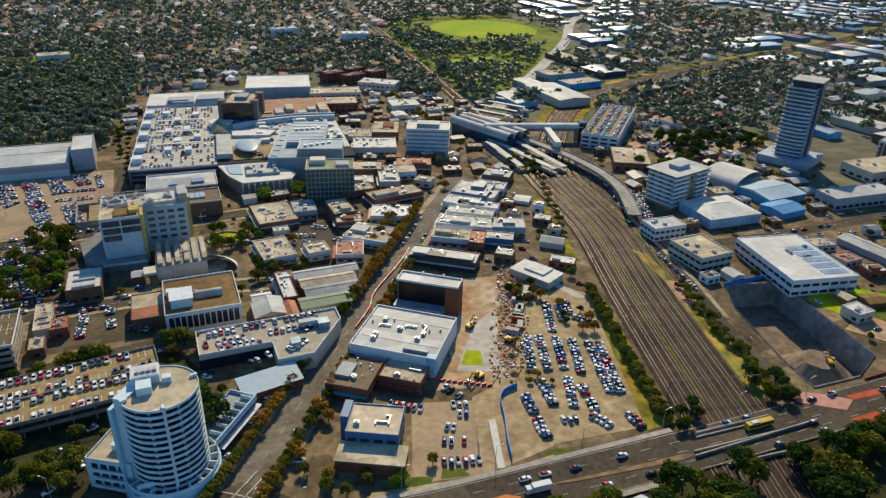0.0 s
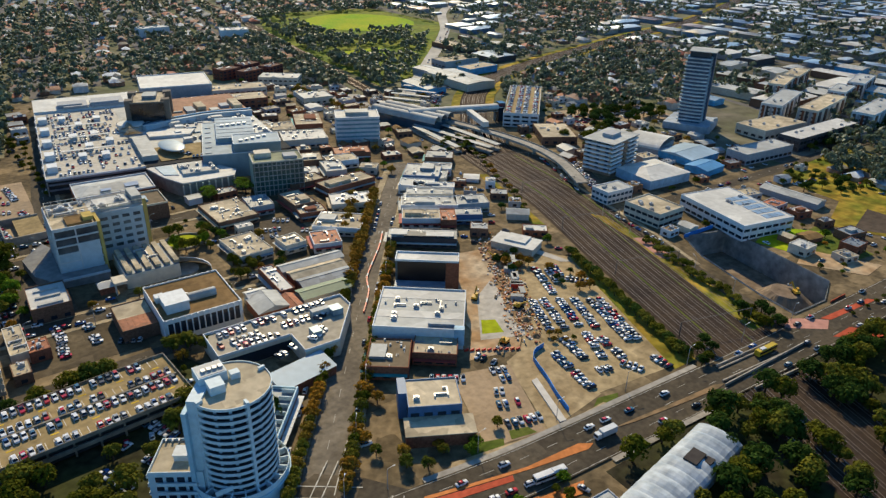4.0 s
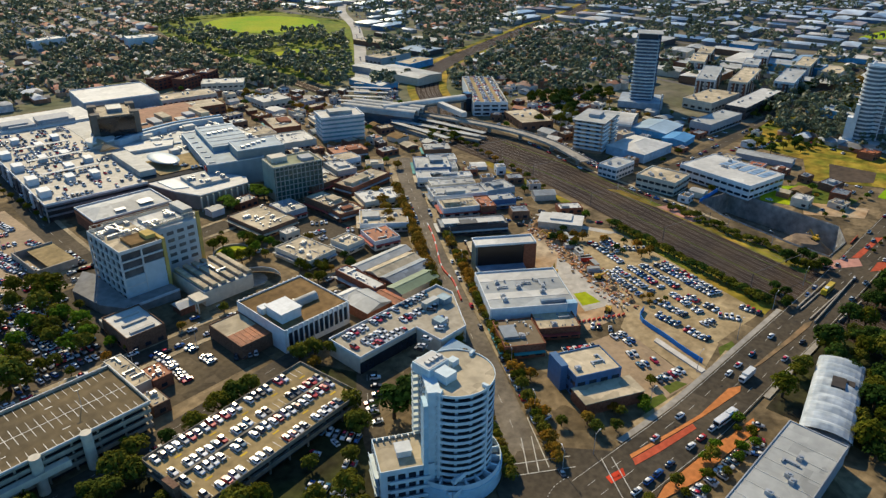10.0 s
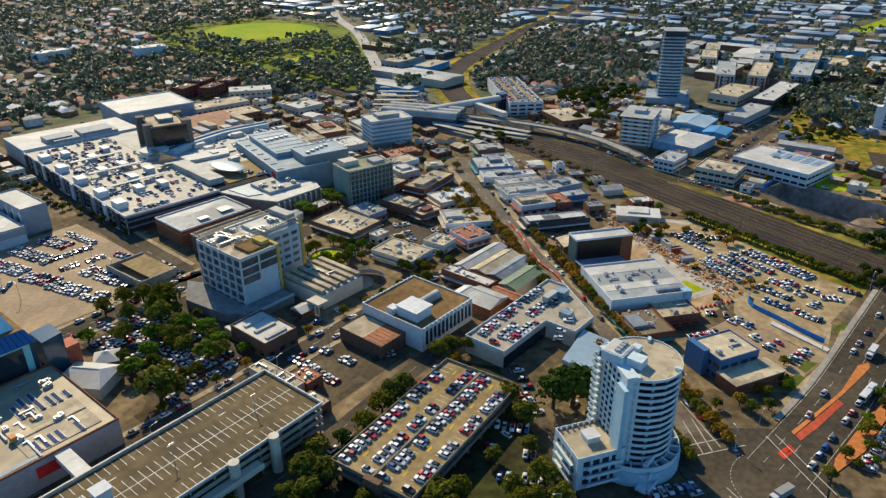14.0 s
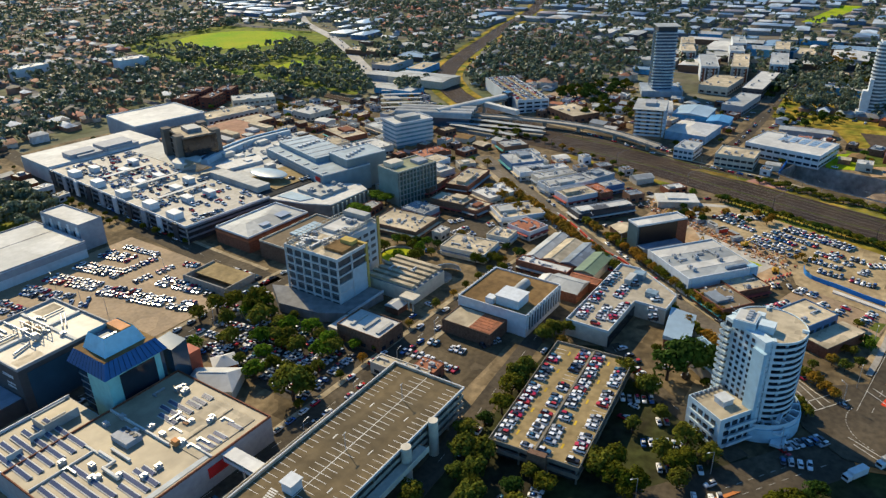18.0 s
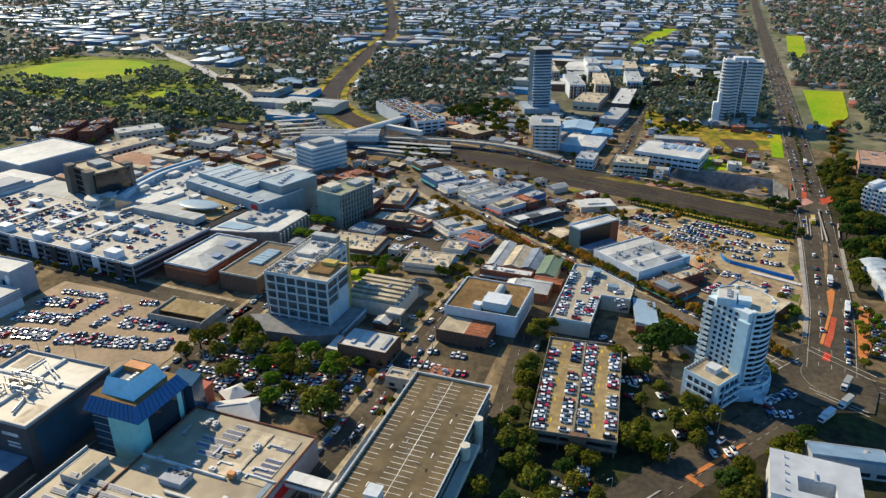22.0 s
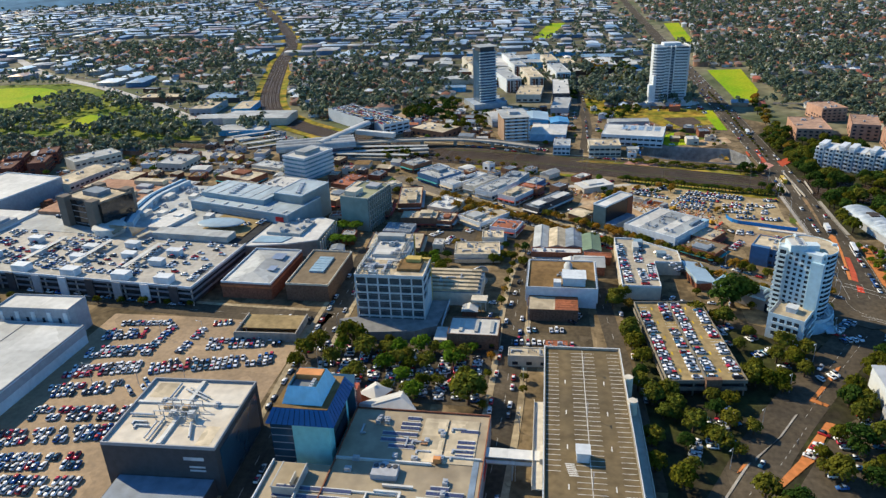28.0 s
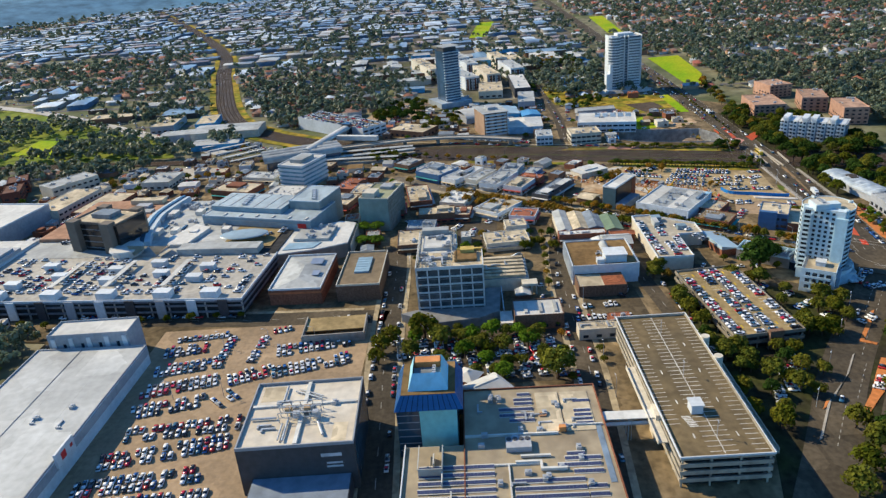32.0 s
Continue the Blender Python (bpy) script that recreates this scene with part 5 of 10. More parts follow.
def box_building():
    """Dark grey retail box with a tan roof, plant pipes and a lower glazed annex."""
    t = thing_at("retail_box", "dark charcoal retail box with a tan roof and steel plant", "shop building", -140, 443, 2)
    w, d, h = 38, 40, 19
    part("wall", boxes((-w / 2, w / 2, -d / 2, d / 2, -0.3, h)), dark_wall, t)
    part("roof", boxes((-w / 2 + 0.5, w / 2 - 0.5, -d / 2 + 0.5, d / 2 - 0.5, h - 0.01, h + 0.12)), mat("cream_roof", (0.62, 0.56, 0.46), 0.55, 0.12, 0.3, second=(0.5, 0.43, 0.33), grime_size=0.05), t)
    part("parapet", parapet(w, d, h, h + 1.2, 0.48), mat("parapet_grey", (0.3, 0.31, 0.33), 0.6, 0.1), t)
    part("roof_ridge", boxes((-18, 18, -0.7, 0.7, h + 0.12, h + 1.1), (4, 5.2, -19, -0.8, h + 0.12, h + 0.9), (4, 5.2, 0.8, 19, h + 0.12, h + 0.9)), roof_white, t)
    # steel plant frame, ducts and units over the middle of the roof
    for x in (-5, -1.6, 1.8):
        bm = bmesh.new()
        for y in (-7, -3.5, 0.9, 4.2, 7.6):
            add_box(bm, x - 0.12, x + 0.12, y - 0.12, y + 0.12, h + 0.12, h + 4.0)
        add_box(bm, x - 0.14, x + 0.14, -7.1, 7.7, h + 4.0, h + 4.25)
        add_box(bm, x - 0.1, x + 0.1, -7.1, 7.7, h + 2.0, h + 2.15)
        part("plant_frame", bm, machine, t, "open galvanised plant frame")
    for k in range(4):
        part("plant_box", boxes((-4.6 + 1.9 * (k % 2) * 1.6, -2.4 + 1.9 * (k % 2) * 1.6, -6.4 + 3.4 * k, -4.2 + 3.4 * k, h + 1.2, h + 3.2)), mat("ochre_plant", (0.42, 0.3, 0.18), 0.8) if k % 2 else machine, t)
    for x0, y0, L, r, a in ((-16, 4.5, 11, 0.4, 0), (-15.5, 6.2, 9, 0.3, 0), (-3, 9, 9, 0.45, 90), (7, -6, 12, 0.35, 62), (8.4, -6.4, 11, 0.3, 62), (-14, -9, 8, 0.5, 20), (7, 8, 9, 0.4, 0)):
        bm = bmesh.new()
        bmesh.ops.create_cone(bm, cap_ends=True, segments=10, radius1=r, radius2=r, depth=L, matrix=pose(L / 2, 0, 0, 0, 90, 0))
        part("roof_duct", bm, machine, t, "galvanised roof duct").matrix_local = pose(x0, y0, h + 0.9, 0, 0, a)
    part("roof_patch", boxes((8, 17, 9, 17, h + 0.121, h + 0.16), (-17, -7, -17, -12, h + 0.121, h + 0.16)), roof_tan, t)
    rooftop_units(t, 30, 30, h + 0.12, 8, random.Random(3))
    part("sign_bar", boxes((-w / 2 - 0.12, -w / 2 - 0.02, -15.5, -8.5, 14.5, 15.8), (-w / 2 - 0.12, -w / 2 - 0.02, -15.5, -10.0, 11.5, 12.2), (-w / 2 - 0.12, -w / 2 - 0.02, -15.5, -10.0, 10.0, 10.7)), mat("sign_grey", (0.5, 0.5, 0.52), 0.6), t, "plain pale bars of unreadable writing")
    part("glass_side", boxes((-16, 16, -d / 2 - 0.15, -d / 2 - 0.01, 1, 17)), glass_blue, t)
    part("annex", boxes((-w / 2 - 16, -w / 2 - 0.02, -18, 16, 0, 7)), dark_wall, t)
    part("annex_roof", boxes((-w / 2 - 15.7, -w / 2 - 0.3, -17.7, 15.7, 7, 7.15)), mat("annex_roof", (0.2, 0.24, 0.3), 0.5, 0.2), t)
    part("green_fascia", boxes((-w / 2 - 16.15, -w / 2 - 16.01, -17, -2, 3.5, 5.5)), mat("green_fascia", (0.08, 0.42, 0.2), 0.5), t, "green fascia band")
    rooftop_units(t, 4, 4, h + 1.0, 1, random.Random(5))


box_building()


def blue_tower():
    """Turquoise corner block under a sloped blue roof with a blue plant crown."""
    t = thing_at("corner_tower", "turquoise office block with a sloped blue metal roof and plant crown", "office building", -134, 397.5, 0)
    teal = mat("teal_render", (0.3, 0.66, 0.64), 0.6, 0.1, 0.4, grime=0.2)
    bluer = mat("blue_metal", (0.02, 0.12, 0.33), 0.4, 0.1, 0.4)
    pale = mat("pale_blue_metal", (0.4, 0.74, 0.9), 0.45, 0.1, 0.4)
    w, d = 25, 24
    part("body", boxes((-10.5, 10.5, -9.5, 3.5, 0, 22)), teal, t)
    part("glass_body", boxes((-9.5, 12.2, 3.5, 11.8, 0, 22), (10.5, 12.2, -9.0, 3.5, 6, 22)), glass_blue, t)
    for k in range(6):
        part("glass_band", boxes((-9.6, -9.52, 3.8, 11.6, 3 + 3 * k, 3.3 + 3 * k)), grey_wall, t)
    part("dark_glass", boxes((-6, 8, -9.75, -9.51, 8, 20)), glass_dark, t, "dark glazed panel")
    bm = bmesh.new()
    lo = [(-w / 2, -d / 2), (w / 2, -d / 2), (w / 2, d / 2), (-w / 2, d / 2)]
    hi = [(-w / 2 + 2.4, -d / 2 + 2.4), (w / 2 - 2.4, -d / 2 + 2.4), (w / 2 - 2.4, d / 2 - 2.4), (-w / 2 + 2.4, d / 2 - 2.4)]
    vl, vh = [bm.verts.new((*p, 22)) for p in lo], [bm.verts.new((*p, 27)) for p in hi]
    bm.faces.new(vl[::-1])
    bm.faces.new(vh)
    for i in range(4):
        bm.faces.new((vl[i], vl[(i + 1) % 4], vh[(i + 1) % 4], vh[i]))
    part("skirt_roof", bm, bluer, t, "deep blue sloped metal skirt roof")
    bm = bmesh.new()
    for i in range(4):
        for k in range(1, 12):
            u = k / 12
            p = Vector((*lo[i], 22)).lerp(Vector((*lo[(i + 1) % 4], 22)), u)
            q = Vector((*hi[i], 27)).lerp(Vector((*hi[(i + 1) % 4], 27)), u)
            along = (Vector((*lo[(i + 1) % 4], 22)) - Vector((*lo[i], 22))).normalized() * 0.09
            out = Vector((p.x, p.y, 0)).normalized() * 0.14 + Vector((0, 0, 0.08))
            v = [bm.verts.new(x) for x in (p - along + out, p + along + out, q + along + out, q - along + out)]
            bm.faces.new(v)
    bmesh.ops.solidify(bm, geom=bm.faces[:], thickness=0.12)
    part("standing_seam", bm, glass_dark, t, "dark seams down the blue skirt")
    part("roof_deck", boxes((-w / 2 + 2.5, w / 2 - 2.5, -d / 2 + 2.5, d / 2 - 2.5, 27, 27.15)), roof_brown, t)
    bm = bmesh.new()
    for s, (x0, x1, y0, y1) in enumerate(((-8, 8, -7, -7), (-8, 8, 7, 7), (-8, -8, -7, 7), (8, 8, -7, 7))):
        ix0, ix1 = x0 * 0.72, x1 * 0.72
        iy0, iy1 = y0 * 0.72, y1 * 0.72
        for q, off in ((0, 0.0), (1, 0.35)):
            vs = [bm.verts.new(p) for p in ((x0 * (1 - off / 9), y0 * (1 - off / 9), 27.15), (x1 * (1 - off / 9), y1 * (1 - off / 9), 27.15), (ix1 * (1 - off / 9), iy1 * (1 - off / 9), 33), (ix0 * (1 - off / 9), iy0 * (1 - off / 9), 33))]
            bm.faces.new(vs if q else vs[::-1])
    bmesh.ops.remove_doubles(bm, verts=bm.verts, dist=0.01)
    part("plant_crown", bm, pale, t, "pale blue sloping metal screen")
    part("plant_floor", boxes((-5.6, 5.6, -4.9, 4.9, 27.16, 31)), roof_grey, t)
    part("orange_unit", boxes((1, 5, -4.5, 4.5, 31, 33.2)), mat("orange_cover", (0.6, 0.25, 0.08), 0.7), t, "orange plant cover")
    for k in range(4):
        part("fan", boxes((-4.8 + 1.4 * k, -3.8 + 1.4 * k, -3, -1.8, 31, 32.4)), machine, t)
    # glass wedge beside it
    g = thing_at("glass_atrium", "green glass entrance wedge beside the corner block", "entrance hall", -116, 392, 0)
    part("wall", prism([(-4, -6), (4, -4), (4, 6), (-4, 5)], 0, 20), glass_blue, g)
    part("red_wall", boxes((4.1, 9, -4, 3, 0, 13)), mat("red_render", (0.45, 0.1, 0.05), 0.7), g)


blue_tower()


def solar_mall():
    """Wide tan-roofed shopping block with rows of solar panels, ducts and skylights."""
    t = thing_at("shopping_block", "tan-roofed shopping block with rows of solar panels", "shopping centre", -150, 363, 0)
    part("wall", boxes((-34, 31, -27, 23, -0.3, 10)), grey_wall, t)
    part("roof", boxes((-33.6, 30.6, -26.6, 22.6, 10, 10.15)), mat("worn_tan_roof", (0.37, 0.3, 0.195), 0.55, 0.22, 0.15, spec=0.3, second=(0.27, 0.215, 0.14), grime_size=0.09), t)
    part("parapet", parapet(65, 50, 10, 10.8, 0.38), brick_red, t).matrix_local = pose(-1.5, -2, 0)
    part("north_wing_wall", boxes((-34, -0.4, 23.02, 43.5, -0.3, 9.8)), grey_wall, t)
    part("north_wing_roof", boxes((-33.7, -0.7, 23.02, 43.2, 9.8, 9.95)), mat("worn_tan_roof", (0.58, 0.5, 0.37)), t)
    part("north_wing_rim", boxes((-34, -33.6, 23.02, 43.5, 9.96, 11.0), (-33.58, -0.4, 43.1, 43.5, 9.96, 11.0)), white_paint, t)
    for k in range(3):
        part("roof_screen", boxes((-30 + 9 * k, -25 + 9 * k, 27 + 3 * k, 27.4 + 3 * k, 9.95, 12.2)), roof_white, t)
    part("shade_frame", boxes((-16, -4, 30, 30.3, 9.95, 13.4), (-16, -15.7, 30.3, 38, 9.95, 13.4), (-16, -4, 38, 38.3, 13.1, 13.4)), roof_metal, t)
    # tilted rows of panels on pale rails: x and the two ends in y
    cell = mat("solar_cell", (0.07, 0.08, 0.15), 0.25, 0.15, 0.3, spec=0.7)
    rows_ = [(-12.5 - 3.55 * k, 13, 38) for k in range(6)] + [(-20.1 - 3.5 * k, -15.6, 7) for k in range(4)] + [(-16.6, -12.5, -22.1), (-13.3, -7.7, -22), (-10.2, -10.4, -22.3), (-8, -11.4, -17.4), (17.4, 10, -2.5), (14, 9.9, -2.9), (23.1, 4.2, -2.6), (20.8, 4.2, -2.6), (26.3, 2.7, -2.2), (10.9, 6.5, -2.6), (20.9, -17.4, -23.6)] + [(15 - 2.4 * k, -17, -23) for k in range(4)] + [(-30.6, -22, -16), (-27, -22, -16), (-23.4, -22, -16)]
    for x, ya, yb in rows_:
        ya, yb = min(ya, yb), max(ya, yb)
        n = max(3, int((yb - ya) / 1.1))
        bm = boxes((-0.95, -0.62, 0, yb - ya, 0, 0.2), (0.55, 0.95, 0, yb - ya, 0, 0.62))
        part("solar_rail", bm, roof_white, t).matrix_local = pose(x, ya, 10.15)
        bm = bmesh.new()
        for k in range(n):
            y0 = k * (yb - ya) / n
            add_box(bm, -0.62, 0.6, y0 + 0.03, y0 + (yb - ya) / n - 0.03, 0, 0.06)
        part("solar_row", bm, cell, t, "row of dark blue solar panels").matrix_local = pose(x, ya, 10.55, 0, -13, 0)
    # raised slabs, parapets between the bays, ducts and chillers
    part("raised_slab", boxes((4, 27, -12.5, -4, 10.15, 10.6), (4, 27, -23.5, -13.2, 10.15, 10.4)), roof_tan, t)
    part("bay_parapet", boxes((2.6, 3.2, -10, 22.6, 10.15, 11.1), (-33, -12.6, 8.0, 8.5, 10.15, 10.9), (6.6, 7.2, -26, -12.8, 10.15, 10.9), (-12.4, -11.8, -2, 13, 10.15, 10.8)), roof_white, t)
    part("roof_trench", boxes((-22, 6.2, -25.4, -23.4, 10.15, 10.3)), mat("blue_grey_metal", (0.2, 0.26, 0.33), 0.5), t)
    ch = part("chiller", boxes((-5.8, 0, 0, 8.6, 10.15, 12.2)), grey_wall, t, "grey chiller bank with four fans")
    for k in range(4):
        bm = bmesh.new()
        bmesh.ops.create_cone(bm, cap_ends=True, segments=14, radius1=0.85, radius2=0.85, depth=0.3, matrix=pose(-1.4, 1.2 + 2.1 * k, 12.35))
        part("fan", bm, dark_wall, ch)
    part("white_duct", boxes((-15.9, -15.0, -10.6, -2, 10.6, 11.6), (-12, -11.2, -2, 6, 10.6, 11.4), (-14.8, -11.2, -2.8, -2, 10.6, 11.4), (-9, -8.2, -6, 4, 10.4, 11.2)), roof_white, t)
    part("ochre_unit", boxes((3.4, 5.2, -12.8, -10.4, 10.6, 12.4)), mat("orange_cover", (0.6, 0.25, 0.08), 0.7), t)
    part("orange_frame", boxes((12, 12.6, -7, -4.6, 10.6, 11.2), (13.6, 14.2, -7, -4.6, 10.6, 11.2), (12.6, 13.6, -7, -6.4, 10.6, 11.2)), mat("rusty_plant", (0.4, 0.22, 0.12), 0.8), t)
    rooftop_units(t, 56, 42, 10.2, 30, random.Random(11))
    part("red_sign", boxes((4, 14, -27.2, -27.02, 4, 8)), mat("red_sign", (0.6, 0.03, 0.03), 0.5), t, "plain red wall sign")
    # bridge to the parking deck
    b = thing_at("footbridge", "white covered footbridge between shops and car park", "footbridge", -138, 327, 0)
    part("deck", boxes((-2, 2, -9, 9, 6.6, 7.0)), concrete, b)
    part("roof", boxes((-2.4, 2.4, -9, 9, 9.6, 9.9)), roof_white, b)
    part("side_screen", boxes((-2, -1.8, -9, 9, 7, 8.2), (1.8, 2, -9, 9, 7, 8.2)), white_paint, b)
    part("lift_tower", boxes((-3.5, 3.5, -14, -9.02, 0, 11.5)), cream_wall, b)
    part("post", boxes((-1.9, -1.6, -0.2, 0.2, 0, 9.6), (1.6, 1.9, -0.2, 0.2, 0, 9.6)), machine, b)
    # white hipped shop north-east of it
    gabled("hipped_shop", "white hipped shop roof with small solar panels", -111, 377, 19, 15, 5, 3.2, -58, cream_wall, roof_white, "shop", hip=4)
    gabled("hipped_shop", "small white hipped roof beside the shops", -100, 384, 9, 9, 4.5, 2.5, -30, brick_red, roof_white, "shop", hip=4)


solar_mall()


def store():
    t = thing_at("big_store", "long store with a smooth pale blue-white roof", "shop building", -122, 559, -1)
    w, d, h = 106, 52, 9
    part("wall", boxes((-w / 2, w / 2, -d / 2, d / 2, -0.3, h)), white_paint, t)
    for k in range(4):
        part("roof_sheet", boxes((-w / 2 + 0.5, w / 2 - 0.5, -d / 2 + 0.5 + k * 12.75, -d / 2 + 13.2 + k * 12.75, h, h + 0.2)), mat("store_sheet_roof", (0.48, 0.485, 0.47), 0.66, 0.12, 0.3, grime=0.3, spec=0.3, patch=0.16, patch_size=0.05), t)
    part("parapet", parapet(w, d, h, h + 0.8, 0.45), grey_wall, t)
    part("fascia", boxes((-w / 2, w / 2, -d / 2 - 0.25, -d / 2 - 0.02, 5, 8.6)), grey_wall, t)
    part("sign_panel", boxes((-26, -14, -d / 2 - 1.2, -d / 2 - 0.3, 6, 12)), white_paint, t)
    part("red_disc", boxes((-23, -20, -d / 2 - 1.3, -d / 2 - 1.21, 7.5, 10.5), (-17, -15.4, -d / 2 - 1.3, -d / 2 - 1.21, 8.4, 9.8)), mat("red_sign", (0.6, 0.03, 0.03), 0.5), t, "plain red sign shapes")
    part("roof_line", boxes((-w / 2 + 1, w / 2 - 1, 4, 4.4, h + 0.2, h + 0.4)), roof_grey, t)
    rooftop_units(t, 20, 40, h + 0.2, 5, random.Random(2))
    t = thing_at("grey_block", "pale grey louvred plant block", "building", -60, 560, 1)
    part("wall", boxes((-7, 7, -19, 19, -0.3, 15)), grey_wall, t)
    part("roof", boxes((-6.7, 6.7, -18.7, 18.7, 15, 15.2)), roof_white, t)
    part("parapet", parapet(14, 38, 15, 16, 0.28), grey_wall, t)
    for i in range(5):
        part("rib", boxes((-7.4, -7.02, -18 + i * 8.4, -16 + i * 8.4, 2, 14)), white_paint, t)
        share("window", window_mesh(1.4, 4, glass_dark), t, pose(-7, -13 + i * 8.4 - 0.6, 7, 0, 0, -90))


store()


def hip_hall():
    t = thing_at("red_hall", "red-walled hall with a pale hipped roof and rooftop solar panels", "hall", 3, 473, -2)
    part("wall", boxes((-22, 22, -14, 14, -0.3, 8.6)), brick_red, t)
    part("orange_band", parapet(44.3, 28.3, 6.4, 7.4, 0.2), mat("orange_band", (0.5, 0.16, 0.06), 0.7), t)
    bm = bmesh.new()
    a, b, z0, z1 = 21.4, 13.4, 8.6, 11.0
    v = [bm.verts.new(p) for p in ((-a, -b, z0), (a, -b, z0), (a, b, z0), (-a, b, z0), (-12, 0, z1), (4, 0, z1))]
    for f in ((0, 1, 5, 4), (1, 2, 5), (2, 3, 4, 5), (3, 0, 4), (3, 2, 1, 0)):
        bm.faces.new([v[i] for i in f])
    part("roof", bm, roof_metal, t)
    part("rim", parapet(44, 28, 8.6, 9.6, 0.4), white_paint, t)
    part("solar_array", boxes((6, 14, -9, -2, 10.4, 10.5)), solar_glare, t)
    part("solar_array", boxes((-8, -2, -10, -6, 10.2, 10.3)), solar_glare, t)
    h = thing_at("brick_hall", "brown flat-roofed hall with a long skylight", "hall", 2, 440, -1)
    part("wall", boxes((-21, 22, -11.5, 11.5, -0.3, 9)), brick_brown, h)
    part("roof", boxes((-20.6, 21.6, -11.1, 11.1, 9, 9.15)), mat("dark_tan_roof", (0.22, 0.17, 0.11), 0.85, 0.2), h)
    part("parapet", parapet(43, 23, 9, 10, 0.38), cream_wall, h).matrix_local = pose(0.5, 0, 0)
    for i in range(6):
        part("skylight", boxes((-6 + i * 3.2, -3.2 + i * 3.2, -4, 4, 9.15, 10.2)), mat("pale_louvre", (0.28, 0.4, 0.48), 0.5, 0.15), h)


hip_hall()


def shopping_centre():
    """The big mall: rooftop parking to the west, stepped plant roofs to the east."""
    t = thing_at("shopping_mall", "sprawling shopping mall with a rooftop car park", "shopping centre", 2, 588, -5)
    # near-black block: the shade behind the open parking levels put into its colour
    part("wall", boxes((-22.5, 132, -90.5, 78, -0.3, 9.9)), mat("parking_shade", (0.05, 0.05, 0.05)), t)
    for z in (3.0, 6.5, 9.0):
        part("spandrel", boxes((-24, -23.6, -92, 78, z, z + 1.1), (-23.58, 34, -92, -91.6, z, z + 1.1)), mat("mall_spandrel", (0.2, 0.21, 0.23), 0.8, 0.2, 0.4, grime=0.35), t)
    for y in range(-92, 78, 10):
        part("column", boxes((-23.9, -23.3, y, y + 0.7, 0, 10)), concrete, t)
    part("deck", boxes((-23.5, 34, -91.5, 77.5, 10, 10.12)), mat("pale_deck", (0.43, 0.39, 0.325), 0.66, 0.2, 0.3, second=(0.3, 0.28, 0.245), grime_size=0.05, spec=0.3), t)
    part("east_roof", boxes((34, 131.5, -70, 77.5, 10, 10.3)), roof_metal, t)
    part("parapet", boxes((-24, -23.6, -92, 78, 10, 11.2), (-23.6, 34, -92, -91.6, 10, 11.2), (-23.6, 60, 77.6, 78, 10, 11.2)), white_paint, t)
    for y in range(-84, 74, 17):
        part("wall_bay", boxes((-24.8, -24.02, y, y + 5, 0, 10.6)), (grey_wall, dark_wall, white_paint)[(y // 17) % 3], t)
    for y in (-78, -52, -20, 12, 44):
        part("stair_house", boxes((-22, -16, y, y + 9, 10.12, 14)), white_paint, t, "white stair and lift house on the roof")
    for x, y in ((-2, -60), (4, -38), (12, -62), (-4, -10), (10, -8), (18, -30), (2, 22), (-8, 44), (16, 36)):
        part("roof_house", boxes((x, x + 4.5, y, y + 8, 10.12, 13.2), (x - 0.3, x + 4.8, y - 0.3, y + 8.3, 13.2, 13.5)), white_paint, t)
    for y in (-45, -12, 20):
        part("covered_walk", boxes((-12, 22, y, y + 3, 13, 13.3), *[(-11 + 8 * i, -10.7 + 8 * i, y + 1.3, y + 1.6, 10.12, 13) for i in range(5)]), roof_white, t, "white covered walkway on posts")
    bm = bmesh.new()
    for y in range(-86, 72, 16):
        for k in range(18):
            add_box(bm, -14 + k * 2.7, -13.85 + k * 2.7, y, y + 4.6, 10.12, 10.15)
    tagged(part("bay_marking", bm, line_white, t), kind="stuff")
    part("plant_hall", boxes((-2, 16, 78.1, 98, 0, 14)), grey_wall, t)
    part("plant_hall", boxes((20, 44, 78.1, 102, 0, 14)), grey_wall, t)
    part("north_roof", boxes((-24, 60, 78.02, 122, 0, 12)), roof_white, t)
    part("north_plant", boxes((-6, 12, 82, 95, 12, 15), (18, 40, 80, 90, 12, 15.4)), grey_wall, t)
    rooftop_units(t, 40, 20, 12, 1, random.Random(1))
    # disc ramp cover, folded canopy, oval canopy
    bm = bmesh.new()
    bmesh.ops.create_cone(bm, cap_ends=True, segments=40, radius1=10, radius2=9.6, depth=1.0, matrix=pose(38.5, 4, 14.5))
    bmesh.ops.create_cone(bm, cap_ends=True, segments=40, radius1=9, radius2=9, depth=4, matrix=pose(38.5, 4, 12))
    part("ramp_disc", bm, roof_white, t, "round white ramp cover")
    bm = bmesh.new()
    for s in (-1, 1):
        vs = [bm.verts.new(p) for p in ((36, -12, 16), (44, -12 + s * 7, 12.5), (36, -12 + s * 14, 16.5), (30, -12 + s * 7, 12.5))]
        bm.faces.new(vs if s > 0 else vs[::-1])
    bmesh.ops.solidify(bm, geom=bm.faces[:], thickness=0.3)
    part("folded_canopy", bm, roof_tan, t, "folded bow-tie canopy")
    bm = bmesh.new()
    bmesh.ops.create_uvsphere(bm, u_segments=32, v_segments=10, radius=1.0, matrix=Matrix.Translation((55.5, -64, 14.2)) @ pose(0, 0, 0, 0, 0, 8) @ Matrix.Diagonal((8, 15, 1.3, 1)))
    part("oval_canopy", bm, mat("oval_metal", (0.3, 0.38, 0.42), 0.4, 0.1), t, "shallow oval metal canopy")
    part("court_floor", boxes((45, 82, -84, -52, 10.3, 10.45)), deck_tan, t)
